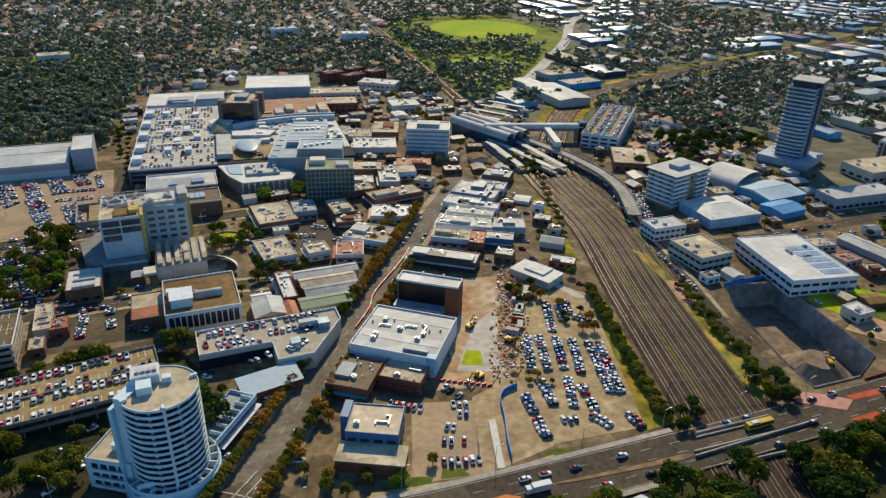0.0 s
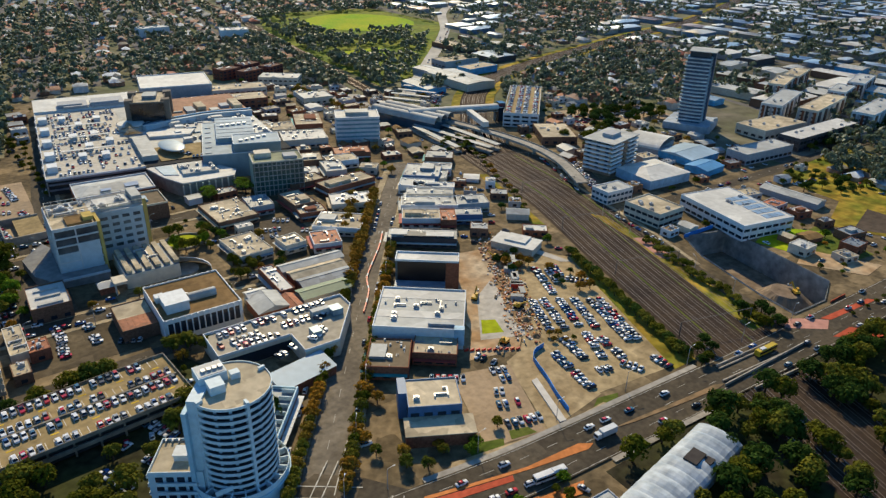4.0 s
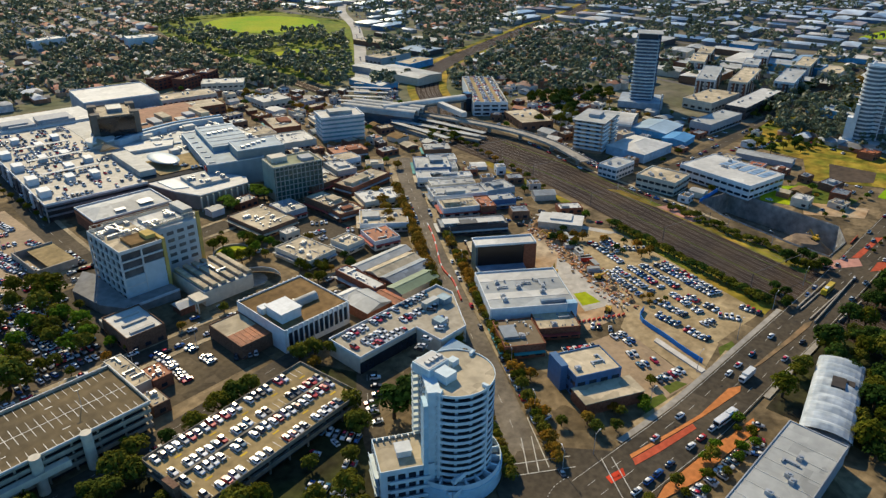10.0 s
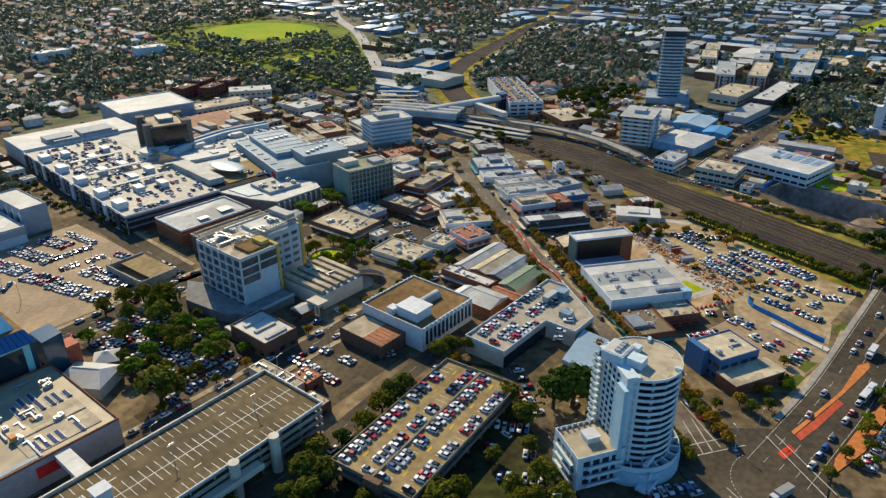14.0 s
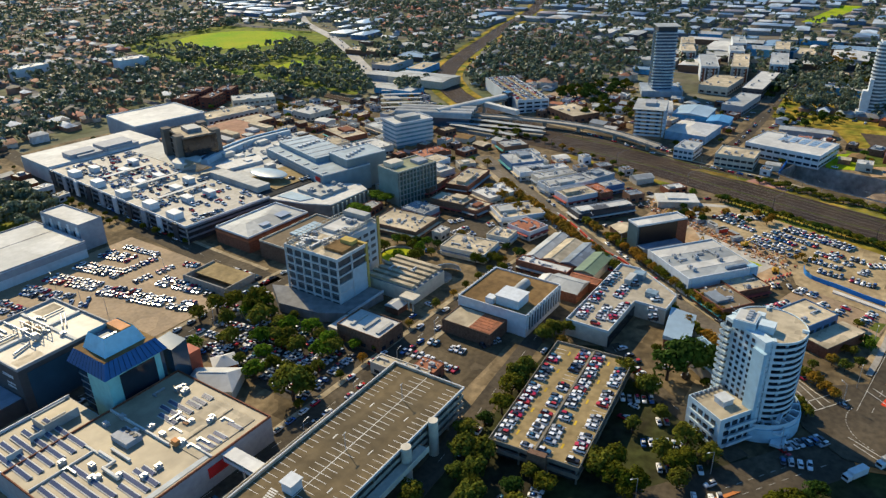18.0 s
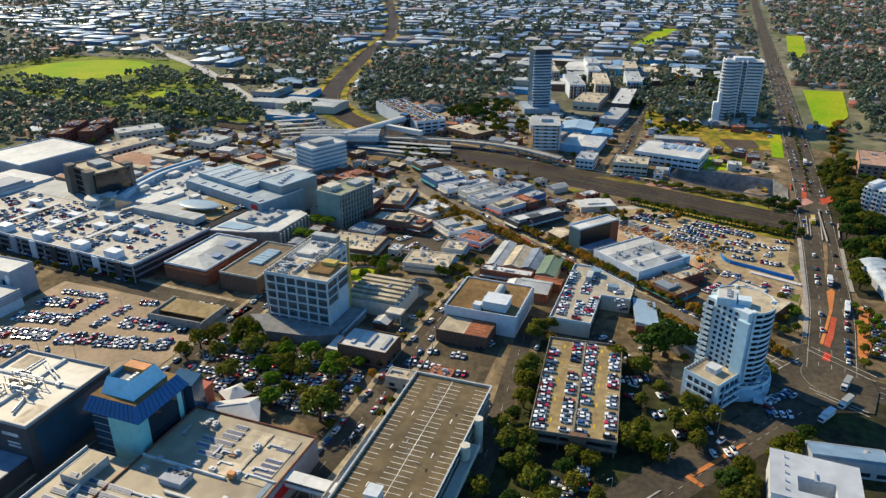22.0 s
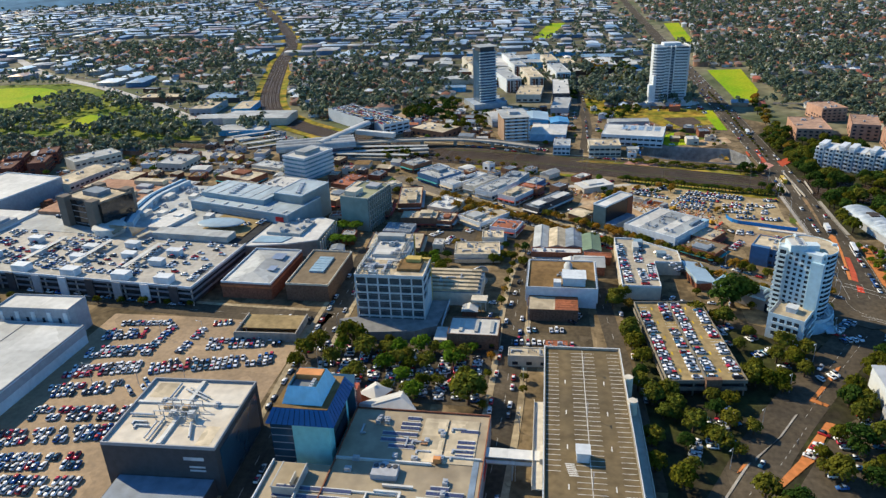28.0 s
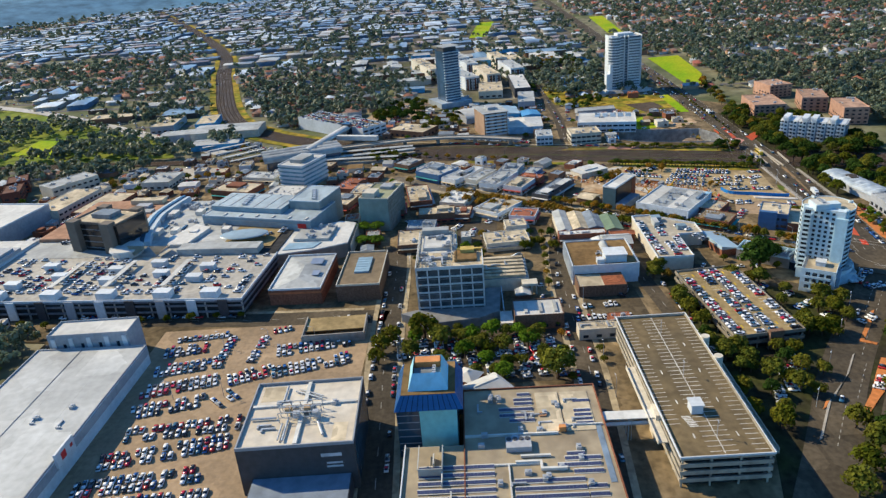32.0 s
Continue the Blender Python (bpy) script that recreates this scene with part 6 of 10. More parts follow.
    part("low_hall", boxes((34.1, 44, -80, -30, 10.3, 14)), roof_metal, t)
    part("north_hall", boxes((60.1, 131, 20, 77, 10.3, 12.5)), mat("salmon_roof", (0.42, 0.24, 0.15), 0.8, 0.2), t, "salmon coloured deck")
    arc = smooth_line([(46, -2), (60, 4), (78, 9), (100, 13), (132, 10)], 4)
    left, right = strip_outline(arc, 9)
    bm = prism(right + left[::-1], 10.31, 14.2)
    bmesh.ops.recalc_face_normals(bm, faces=bm.faces)
    bmesh.ops.triangulate(bm, faces=[f for f in bm.faces if len(f.verts) > 4])
    part("gallery_roof", bm, mat("gallery_metal", (0.5, 0.58, 0.63), 0.7, 0.1), t, "curved pale gallery roof")
    left, right = strip_outline(arc, 2.4)
    bm = prism(right + left[::-1], 14.2, 14.9)
    bmesh.ops.recalc_face_normals(bm, faces=bm.faces)
    bmesh.ops.triangulate(bm, faces=[f for f in bm.faces if len(f.verts) > 4])
    part("gallery_skylight", bm, glass_blue, t, "long curved skylight")
    rooftop_units(t, 60, 60, 14.0, 1, random.Random(14))
    rng = random.Random(77)
    for k in range(46):
        share("roof_unit", UNIT_MESH["unit"], t, pose(rng.uniform(62, 128), rng.uniform(-48, 16), 10.3, 0, 0, rng.choice((0, 90))) @ Matrix.Scale(rng.uniform(0.9, 1.9), 4))
    for k in range(22):
        x, y = 66 + (k % 6) * 11 + rng.uniform(-2, 2), -46 + (k // 6) * 15 + rng.uniform(-3, 3)
        part("skylight" if k % 3 else "plant_room", boxes((x, x + rng.uniform(4, 9), y, y + (1.6 if k % 3 else 5), 10.3, 11.0 if k % 3 else 13.2)), (roof_white, glass_blue, grey_wall)[k % 3], t)
    for k in range(9):
        part("roof_step", boxes((46 + k * 9.4, 53 + k * 9.4, 22 + (k % 2) * 6, 30 + (k % 3) * 8, 12.5 if k > 1 else 10.3, 13.6 + k % 3)), (roof_metal, grey_wall, roof_tan)[k % 3], t)
    part("sail_roof", prism([(46, -30), (74, -34), (80, -22), (58, -14), (46, -18)], 10.31, 12.4), roof_white, t)
    # tall retail halls
    c = thing_at("cinema_hall", "tall blue-grey hall of the mall with banded flat roofs", "shopping centre", 88, 503, -17)
    part("wall", boxes((-19, 17, -30, 50, 0, 16)), mat("blue_grey_cladding", (0.3, 0.38, 0.42), 0.6, 0.1), c)
    part("roof", boxes((-18.6, 16.6, -29.6, 49.6, 16, 16.2)), mat("slate_sheet_roof", (0.36, 0.43, 0.47), 0.76, 0.12, 0.2, grime=0.25, patch=0.15, patch_size=0.06), c)
    part("middle_wall", boxes((-9, 16.5, -4, 49, 16.2, 19.4)), mat("blue_grey_cladding", (0.3, 0.38, 0.42)), c)
    part("middle_roof", boxes((-9.4, 16.9, -4.4, 49.4, 19.4, 19.7)), mat("slate_sheet_roof", (0.3, 0.38, 0.44)), c)
    part("upper_wall", boxes((1, 32, -27, -4.6, 0, 21.4)), mat("sage_wall", (0.3, 0.33, 0.32), 0.7, 0.1), c)
    part("upper_roof", boxes((1.4, 31.6, -26.6, -5, 21.4, 21.6)), mat("slate_sheet_roof", (0.3, 0.38, 0.44)), c)
    part("parapet", parapet(31, 22.4, 21.4, 22.0, 0.38), white_paint, c).matrix_local = pose(16.5, -15.8, 0)
    part("lower_parapet", parapet(36, 80, 16, 16.6, 0.38), white_paint, c).matrix_local = pose(-1, 10, 0)
    for i in range(6):
        part("roof_seam", boxes((-8.5, 16, -1 + i * 9, -0.6 + i * 9, 19.7, 20.0)), roof_white, c)
        part("skylight", boxes((-17, -13, -26 + i * 12, -25 + i * 12, 16.2, 16.8)), roof_white, c)
    for k in range(5):
        part("wall_band", boxes((-19.2, -19.02, -29, 49, 2.0 + 3.0 * k, 2.4 + 3.0 * k)), roof_metal, c)
        part("roof_unit", boxes((-6 + 4 * k, -3.4 + 4 * k, 24 + k, 27 + k, 19.7, 21.0)), machine, c)
        part("roof_unit", boxes((5 + 4 * k, 7.4 + 4 * k, -22 + 2 * k, -19.6 + 2 * k, 21.6, 22.8)), machine, c)
    part("red_sign", boxes((-19.5, -19.22, -27, -21, 11.4, 14.4)), mat("red_sign", (0.6, 0.03, 0.03), 0.5), c, "plain red sign panel")
    e = thing_at("mall_entrance", "low white-roofed entrance wing of the mall with a colonnade", "shopping centre", 0, 0)
    out = [(27, 499), (33, 470), (40, 454), (72, 453), (77, 463), (70, 478), (66, 494), (54, 500)]
    part("wall", prism([(50 + (x - 50) * 0.97, 477 + (y - 477) * 0.97) for x, y in out], 0, 8.6), mat("entrance_stone", (0.3, 0.27, 0.22), 0.8, 0.2), e)
    part("roof", prism(out, 8.6, 9.4), roof_white, e)
    part("upper_roof", prism([(44, 466), (66, 464), (64, 486), (46, 488)], 9.4, 11.2), roof_metal, e)
    part("glass_roof", prism([(34, 474), (42, 470), (43, 490), (33, 492)], 9.4, 9.9), mat("pale_louvre", (0.28, 0.4, 0.48), 0.5, 0.15), e, "blue glazed strip roof")
    for i in range(9):
        part("column", boxes((39 + 4 * i, 39.8 + 4 * i, 451.6, 452.4, 0, 8.6)), cream_wall, e)
    rng = random.Random(52)
    for k in range(9):
        share("roof_unit", UNIT_MESH["unit"], e, pose(rng.uniform(46, 64), rng.uniform(467, 484), 11.2, 0, 0, rng.choice((0, 90))) @ Matrix.Scale(rng.uniform(0.8, 1.3), 4))
    w_ = thing_at("white_roofed_store", "broad flat white roof of a mall store", "shopping centre", 110, 722, -10)
    part("wall", boxes((-31, 31, -28, 28, -0.3, 14)), grey_wall, w_)
    part("roof", boxes((-30.5, 30.5, -27.5, 27.5, 14, 14.2)), roof_white, w_)
    part("parapet", parapet(62, 56, 14, 15, 0.45), white_paint, w_)
    b = thing_at("dark_office", "dark glass office block with brown end towers", "office building", 60, 606, -18)
    part("glass_body", boxes((-12, 12, -18, 18, 0, 28)), mat("bronze_glass", (0.02, 0.018, 0.018), 0.1, 0.2, spec=0.6), b)
    for x, y in ((-13, -12), (-13, 14), (13, -12), (13, 14)):
        part("end_tower", boxes((x - 3, x + 3, y - 3.5, y + 3.5, 0, 30)), mat("taupe_concrete", (0.2, 0.17, 0.14), 0.8, 0.1), b)
    part("roof_rim", parapet(24, 36, 27.5, 29, 0.8), mat("taupe_concrete", (0.2, 0.17, 0.14), 0.8), b)
    part("roof", boxes((-11, 11, -17, 17, 28, 28.2)), roof_tan, b)
    part("roof_pod", boxes((-4, 6, -6, 8, 28.2, 31)), roof_grey, b)
    for k in range(6):
        part("floor_line", boxes((-12.1, -12.01, -8, 10, 4 + 4 * k, 4.3 + 4 * k)), grey_wall, b)


shopping_centre()


def station():
    o = thing_at("station_office", "white office block banded with blue glass beside the station", "office building", 192, 511, -24)
    o.matrix_world = o.matrix_world @ Matrix.Scale(0.89, 4)
    part("glazing", boxes((-18.4, 18.4, -12.4, 12.4, 0, 20.6)), mat("pale_teal_glass", (0.2, 0.36, 0.42), 0.2, 0.2, 0.2, spec=0.5), o)
    for k in range(6):
        z = 2.5 + k * 3.6
        part("floor_band", parapet(38, 26, z, z + 1.9, 0.8), white_paint, o)
    part("roof", boxes((-18, 18, -12, 12, 21.5, 21.8)), roof_white, o)
    part("roof_room", boxes((-10, 10, -6, 6, 21.8, 25)), roof_metal, o)
    c = thing_at("station_concourse", "white arched station concourse over the tracks", "railway station", 252, 525, 20)
    bm = bmesh.new()
    for k in range(3):
        for i in range(14):
            a, b = math.pi * i / 14, math.pi * (i + 1) / 14
            p = [(-9 + 9 * k - 4.6 * math.cos(q), 8 + 5 * math.sin(q)) for q in (a, b)]
            vs = [bm.verts.new(v) for v in ((p[0][0], -34, p[0][1]), (p[0][0], 34, p[0][1]), (p[1][0], 34, p[1][1]), (p[1][0], -34, p[1][1]))]
            bm.faces.new(vs)
    bmesh.ops.remove_doubles(bm, verts=bm.verts, dist=0.01)
    bmesh.ops.solidify(bm, geom=bm.faces[:], thickness=0.3)
    part("vault", bm, roof_metal, c, "row of pale barrel vaults")
    part("hall_wall", boxes((-13, 13, -32, 32, 0, 8)), glass_blue, c)
    f = thing_at("station_footbridge", "long white tube footbridge over the tracks", "footbridge", 285, 507, -17)
    bm = bmesh.new()
    bmesh.ops.create_cone(bm, cap_ends=True, segments=16, radius1=3.4, radius2=3.4, depth=84, matrix=pose(0, 0, 12, 0, 90, 0) @ Matrix.Diagonal((0.8, 1.2, 1, 1)))
    part("tube", bm, roof_white, f)
    part("deck", boxes((-42, 42, -3, 3, 8.6, 9.2)), concrete, f)
    for x in (-36, -12, 12, 36):
        part("pier", boxes((x - 0.6, x + 0.6, -1.4, 1.4, 0, 8.6)), concrete, f)
    part("lift_tower", boxes((38, 44, -4, 4, 0, 16)), glass_dark, f)
    part("side_tube", boxes((8, 13, -45, -4.1, 8.4, 12.4)), roof_white, f)
    for k, (x, y, l) in enumerate(((252, 470, 90), (266, 468, 80), (240, 474, 70))):
        p = thing_at("platform_canopy", "long pale platform canopy on posts", "platform", x, y, 10 - 6 * k)
        part("platform", boxes((-3, 3, -l / 2, l / 2, 0, 1.0)), concrete, p)
        part("canopy", boxes((-2.6, 2.6, -l / 2, l / 2 - 6, 4.4, 4.7)), roof_metal, p)
        for i in range(6):
            part("post", boxes((-0.15, 0.15, -l / 2 + 4 + i * l / 7, -l / 2 + 4.3 + i * l / 7, 1, 4.4)), machine, p)
    for k in range(5):
        b = thing_at("bus_shelter", "pale flat bus interchange roof", "bus shelter", 268 + 14 * k, 575 + 11 * k, 35)
        part("roof", boxes((-2.0, 2.0, -20, 20, 4.2, 4.6)), roof_metal, b)
        for i in range(5):
            part("post", boxes((-0.2, 0.2, -22 + 11 * i, -21.6 + 11 * i, 0, 4.2)), machine, b)
    v = thing_at("viaduct", "concrete road viaduct over the railway", "bridge", 278, 452, 0)
    ln = smooth_line([(-22, 72), (-8, 50), (0, 20), (6, -10), (8, -46), (2, -80), (-16, -120)], 6)
    for o_, w0, z0, z1 in ((0.0, 8.4, 5.0, 5.7), (4.3, 0.3, 5.0, 6.6), (-4.3, 0.3, 5.0, 6.6)):
        bm = bmesh.new()
        mid = strip_outline(ln, 2 * o_)[0] if o_ else ln
        left, right = strip_outline(mid, w0)
        add_prism(bm, right + left[::-1], z0, z1)
        bmesh.ops.recalc_face_normals(bm, faces=bm.faces)
        bmesh.ops.triangulate(bm, faces=[f for f in bm.faces if len(f.verts) > 4])
        part("side_wall" if o_ else "deck", bm, concrete, v)
    for i in range(0, len(ln), 5):
        part("pier", boxes((ln[i][0] - 0.6, ln[i][0] + 0.6, ln[i][1] - 1.5, ln[i][1] + 1.5, 0, 5.2)), concrete, v)


station()


def high_towers():
    t = thing_at("apartment_tower", "slim glass apartment tower with stepped white balcony bands", "apartment building", 455, 396, 30)
    part("core", boxes((-9, 9, -9, 9, 0, 60)), mat("tower_blue_glass", (0.05, 0.1, 0.17), 0.2, 0.25, 0.1, spec=0.5), t)
    part("dark_spine", boxes((1.5, 10.5, -12, -9.02, 0, 64), (9.02, 11.5, -9, 9, 0, 61)), mat("tower_spine", (0.05, 0.09, 0.15), 0.35, 0.1), t)
    band = mat("pale_band", (0.46, 0.54, 0.58), 0.5)
    for k in range(19):
        u = k / 18
        prow = 2.6 * math.sin(math.pi * min(1.0, u * 1.15)) - 0.4
        fold = -6 + 9 * u
        part("balcony_band", prism([(-10.2, -10.4), (1.45, -10.4), (1.45, -9.02), (-9.02, -9.02), (-9.02, 10.4), (-10.2, 10.4), (-10.2 - prow, fold)], 4.2 + 3 * k, 5.2 + 3 * k), band, t)
        if k < 13:
            part("side_balcony", boxes((11.52, 14.2, -9.5, 6, 4.2 + 3 * k, 5.2 + 3 * k)), band, t)
    part("crown_slab", boxes((-8, 15, -13, 9, 64.02, 64.6)), roof_metal, t)
    part("crown", boxes((-6, 9, -8, 8, 60, 64)), dark_wall, t)
    pod = mat("podium_grey", (0.36, 0.41, 0.46), 0.6, 0.15, 0.3, grime=0.3)
    part("podium", prism([(-20, -17), (18, -20), (22, 16), (-16, 20)], 0, 5.6), pod, t)
    for k in range(5):
        part("folded_screen", prism([(-20 + 7.6 * k, -17.3 - 0.6 * k), (-16.2 + 7.6 * k, -19.4 - 0.6 * k), (-12.6 + 7.6 * k, -17.9 - 0.6 * k)], 0, 6.6 + 1.6 * (k % 2)), pod, t)
    r = thing_at("apartment_tower", "tall white apartment tower with rows of balconies", "apartment building", 468, 199, 8)
    part("core", boxes((-9, 9, -16, 16, 0, 60)), mat("tower_grey_glass", (0.12, 0.16, 0.2), 0.3, 0.2, 0.2), r)
    for k in range(19):
        part("balcony_band", boxes((-11, 9.4, -17, -2.5, 3 + 3 * k, 4.3 + 3 * k), (-10.4, 9.4, 2.5, 17, 3 + 3 * k, 4.3 + 3 * k)), white_paint, r)
        part("slab", boxes((-10.8, 10, -17.4, 17.4, 2.7 + 3 * k, 2.95 + 3 * k)), white_paint, r)
    for y in (-17, -2.2, 2.2, 17):
        part("pier", boxes((-11.2, 10.2, y - 0.35, y + 0.35, 0, 61.5)), white_paint, r)
    for k in range(20):
        bm = bmesh.new()
        add_ring_wall(bm, 7.4, 7.0, 0, 1.2, 24)
        part("round_balcony", bm, white_paint, r).matrix_local = pose(-8, 13, 3 + 3 * k)
    part("round_core", prism(ring(6.4, 24, cx=-8, cy=13), 0, 61), mat("tower_grey_glass", (0.12, 0.16, 0.2)), r)
    part("roof", boxes((-10, 10, -17, 17, 60, 60.4)), roof_white, r)
    part("roof_room", boxes((-6, 6, -9, 9, 60.4, 63.5)), white_paint, r)
    part("podium", boxes((-20, 10.3, -22, 26, 0, 5)), white_paint, r)
    part("terrace_steps", boxes((-16, -9.1, 17.1, 24, 5, 22), (-16, -9.1, 17.1, 20, 22, 32)), white_paint, r)


high_towers()


def apartment_slab():
    t = thing_at("apartment_block", "tan and cream apartment block with stacked balconies", "apartment building", 312, 356, 14)
    part("wall", boxes((-17, 17, -11, 11, 0, 23)), mat("tan_brick", (0.36, 0.24, 0.16), 0.8, 0.15), t)
    for k in range(7):
        z = 2.5 + k * 3
        part("balcony", boxes((-19, -4, -12.6, -11.02, z, z + 1.2), (4, 18, -12.6, -11.02, z, z + 1.2), (-18.6, -17.02, -10, 10, z, z + 1.2)), white_paint, t)
        for x in (-14, -9, 0, 7, 12):
            share("window", window_mesh(2.6, 1.5, glass_dark), t, pose(x, -11, z + 1.25))
        for y in (-7, 0, 7):
            share("window", window_mesh(2.6, 1.5, glass_dark), t, pose(-17, y, z + 1.25, 0, 0, -90))
    part("roof", boxes((-18.5, 18.5, -12.5, 12.5, 23, 23.5)), roof_metal, t)
    part("roof_room", boxes((-6, 6, -4, 4, 23.5, 26)), grey_wall, t)
    t = thing_at("white_apartments", "white stepped apartment block with blue-glazed balconies among trees", "apartment building", 226, 95, -34)
    part("wall", boxes((-9, 10, -24, 24, 0, 15)), mat("apartment_blue_grey", (0.26, 0.33, 0.4), 0.6, 0.1), t)
    for i in range(7):
        y = -20.6 + i * 6.9
        tall = (15.2, 17.8, 15.2, 17.8, 17.8, 15.2, 17.8)[i]
        part("bay", boxes((-10.6, -9.02, y - 2.6, y + 0.4, 0, tall), (-10.2, -9.02, y + 0.4, y + 2.6, 0, tall - 2.6)), white_paint, t)
        part("penthouse", boxes((-8.6, 6, y - 2.6, y + 1.8, 15.4, tall + 0.6)), white_paint, t)
        for k in range(5):
            z = 1.2 + 3.0 * k
            share("window", window_mesh(1.6, 1.6, glass_blue), t, pose(-10.6, y - 1.1, z + 0.4, 0, 0, -90))
            part("balcony", boxes((-11.6, -10.22, y + 0.5, y + 3.2, z - 0.15, z + 0.05), (-11.6, -11.45, y + 0.5, y + 3.2, z + 0.05, z + 1.0)), white_paint, t)
            share("window", window_mesh(1.6, 1.9, glass_dark), t, pose(-10.2, y + 1.5, z + 0.2, 0, 0, -90))
    for k in range(5):
        for i in range(4):
            share("window", window_mesh(2.2, 1.5, glass_blue), t, pose(-6.5 + 4.4 * i, -24, 1.6 + 3 * k))
    part("roof", boxes((-9.3, 10.3, -24.3, 24.3, 15, 15.4)), roof_white, t)


apartment_slab()

# Shops and middle-sized buildings.
SHOPS = "shops of the town centre"


AWNINGS = (roof_metal, roof_tan, mat("red_awning", (0.4, 0.07, 0.05), 0.7), roof_white, mat("teal_awning", (0.05, 0.3, 0.3), 0.7), roof_grey)


def shop(label, x, y, w, d, h, ang, wall, roof, floors=1, units=2, sides="nsew", limit=14):
    t = block("shop", label, x, y, w, d, h * 0.82, ang, wall, roof, 0.6, floors, sides, 4.5, 3.0, 1.8, None, units, "shop", SHOPS, limit=limit)
    k = int(abs(x * 7 + y * 3))
    awn = AWNINGS[k % len(AWNINGS)]
    part("awning", boxes((-w / 2 + 0.4, w / 2 - 0.4, -d / 2 - 1.9, -d / 2 - 0.03, 2.9, 3.15), (-w / 2 - 1.9, -w / 2 - 0.03, -d / 2 + 0.4, d / 2 - 0.4, 2.9, 3.15)), awn, t)
    return t


def detail_roof(thing, w, d, h, step, material):
    """Raised seams across a sheet roof."""
    bm = bmesh.new()
    n = int(w / step)
    for i in range(1, n):
        x = -w / 2 + i * step
        add_box(bm, x - 0.07, x + 0.07, -d / 2 + 0.5, d / 2 - 0.5, h + 0.15, h + 0.28)
    part("roof_seams", bm, material, thing)


shop("tan-roofed corner shop with a parapet", 52, 409, 24, 32, 6, 3, brick_brown, roof_tan, 1, 6)
shop("grey-roofed shop beside the square", 71, 411, 14, 18, 7, -4, grey_wall, roof_grey, 1, 3)
shop("brown brick shop with a tan roof", 92, 402, 14, 24, 8, 2, brick_brown, roof_tan, 1, 4)
shop("long tan-roofed brick shop row", 132, 416, 36, 16, 7, 8, brick_red, roof_tan, 1, 5)
shop("white-roofed shop on the shopping street", 138, 446, 14, 23, 7, -13, cream_wall, roof_white, 1, 3)
shop("white-roofed arcade with a grey skylight", 121, 388, 25, 18, 6, -20, cream_wall, roof_white, 1, 5)
shop("tan and blue shop row on the corner", 100, 361, 27, 21, 6, -40, white_paint, roof_tan, 1, 5)
shop("corner shop with a red parapet", 83, 345, 15, 17, 6, -16, white_paint, roof_rust, 1, 2)
shop("tan-roofed shop with roof vents", 44, 359, 18, 26, 6, 5, cream_wall, roof_tan, 1, 5)
shop("small shop with cream roof", 66, 352, 12, 13, 6, 4, cream_wall, roof_tan, 1, 3)
gabled("gabled_shop", "pale gabled workshop roof beside parked cars", 31, 296, 16, 15, 5, 2.4, 90, brick_red, roof_metal, "shop", SHOPS)
gabled("rusty_shed", "narrow shed with a rusty sheet roof", 40, 291, 14, 6, 5, 1.2, 90, brick_red, roof_rust, "shop", SHOPS)
shop("long brick shop with a white roof strip", 42, 314, 7, 28, 7, 0, brick_red, roof_white, 1, 2)
for k, (x, y, w, d, rf) in enumerate(((64, 323, 33, 8, roof_metal), (63, 313.5, 28, 9, roof_tan), (63, 304, 27, 9, roof_grey), (57, 294, 24, 10, roof_green), (29, 306, 9, 8, roof_white))):
    t = gabled("shop", ("narrow street shop under pale sheet roofing", "narrow street shop with a tan roof", "narrow street shop under grey saw-tooth roofing", "narrow street shop with a green sheet roof", "small white-roofed rear shop")[k], x, y, w, d, 5.2, 1.4, 0, (cream_wall, brick_red, brick_brown, cream_wall, cream_wall)[k], rf, "shop", SHOPS)
shop("tan-roofed shop row behind the square", 93, 385, 16, 12, 6, -8, brick_red, roof_tan, 1, 2)
shop("brick shop with a stepped tan roof", 110, 432, 24, 14, 7, 4, brick_brown, roof_tan, 1, 3)
shop("white-fronted shop on the street corner", 150, 458, 22, 15, 7, -10, white_paint, roof_tan, 1, 3)
shop("pale-roofed shop under trees", 118, 448, 18, 14, 6, -14, cream_wall, roof_white, 1, 2)
shop("terracotta-roofed shop near the station", 165, 470, 26, 16, 7, -20, brick_red, roof_rust, 1, 3)
shop("dark brick shop beside the office block", 128, 470, 24, 18, 8, -18, brick_brown, roof_tan, 1, 4)
shop("white vaulted arcade beside the mall", 150, 520, 34, 26, 8, -16, cream_wall, roof_white, 1, 8)
shop("tan-roofed shops beside the mall", 140, 552, 30, 22, 8, -14, cream_wall, roof_tan, 1, 6)
shop("long brick shops facing the station square", 172, 560, 22, 34, 8, -20, brick_red, roof_tan, 1, 6)
shop("low shops north of the station office", 205, 548, 16, 30, 6, -18, cream_wall, roof_metal, 1, 4)
# right of the shopping street
shop("blue-fronted shop with a grey roof", 184, 404, 24, 24, 8, -40, blue_wall, roof_metal, 1, 4)
shop("white shop with a dark roof strip", 169, 388, 22, 14, 7, -40, white_paint, roof_metal, 1, 3)
shop("pale-roofed shop with white parapets", 176, 379, 27, 9, 7, -36, white_paint, roof_white, 1, 2)
shop("grey-roofed shop with white parapets", 167, 370, 29, 10, 7, -34, cream_wall, roof_metal, 1, 2)
shop("broad grey-roofed shopping arcade", 158, 357, 34, 15, 7, -32, white_paint, roof_metal, 1, 6)
shop("grey hall at the railway end of the arcade", 181, 346, 20, 15, 7, -22, grey_wall, roof_metal, 1, 3)
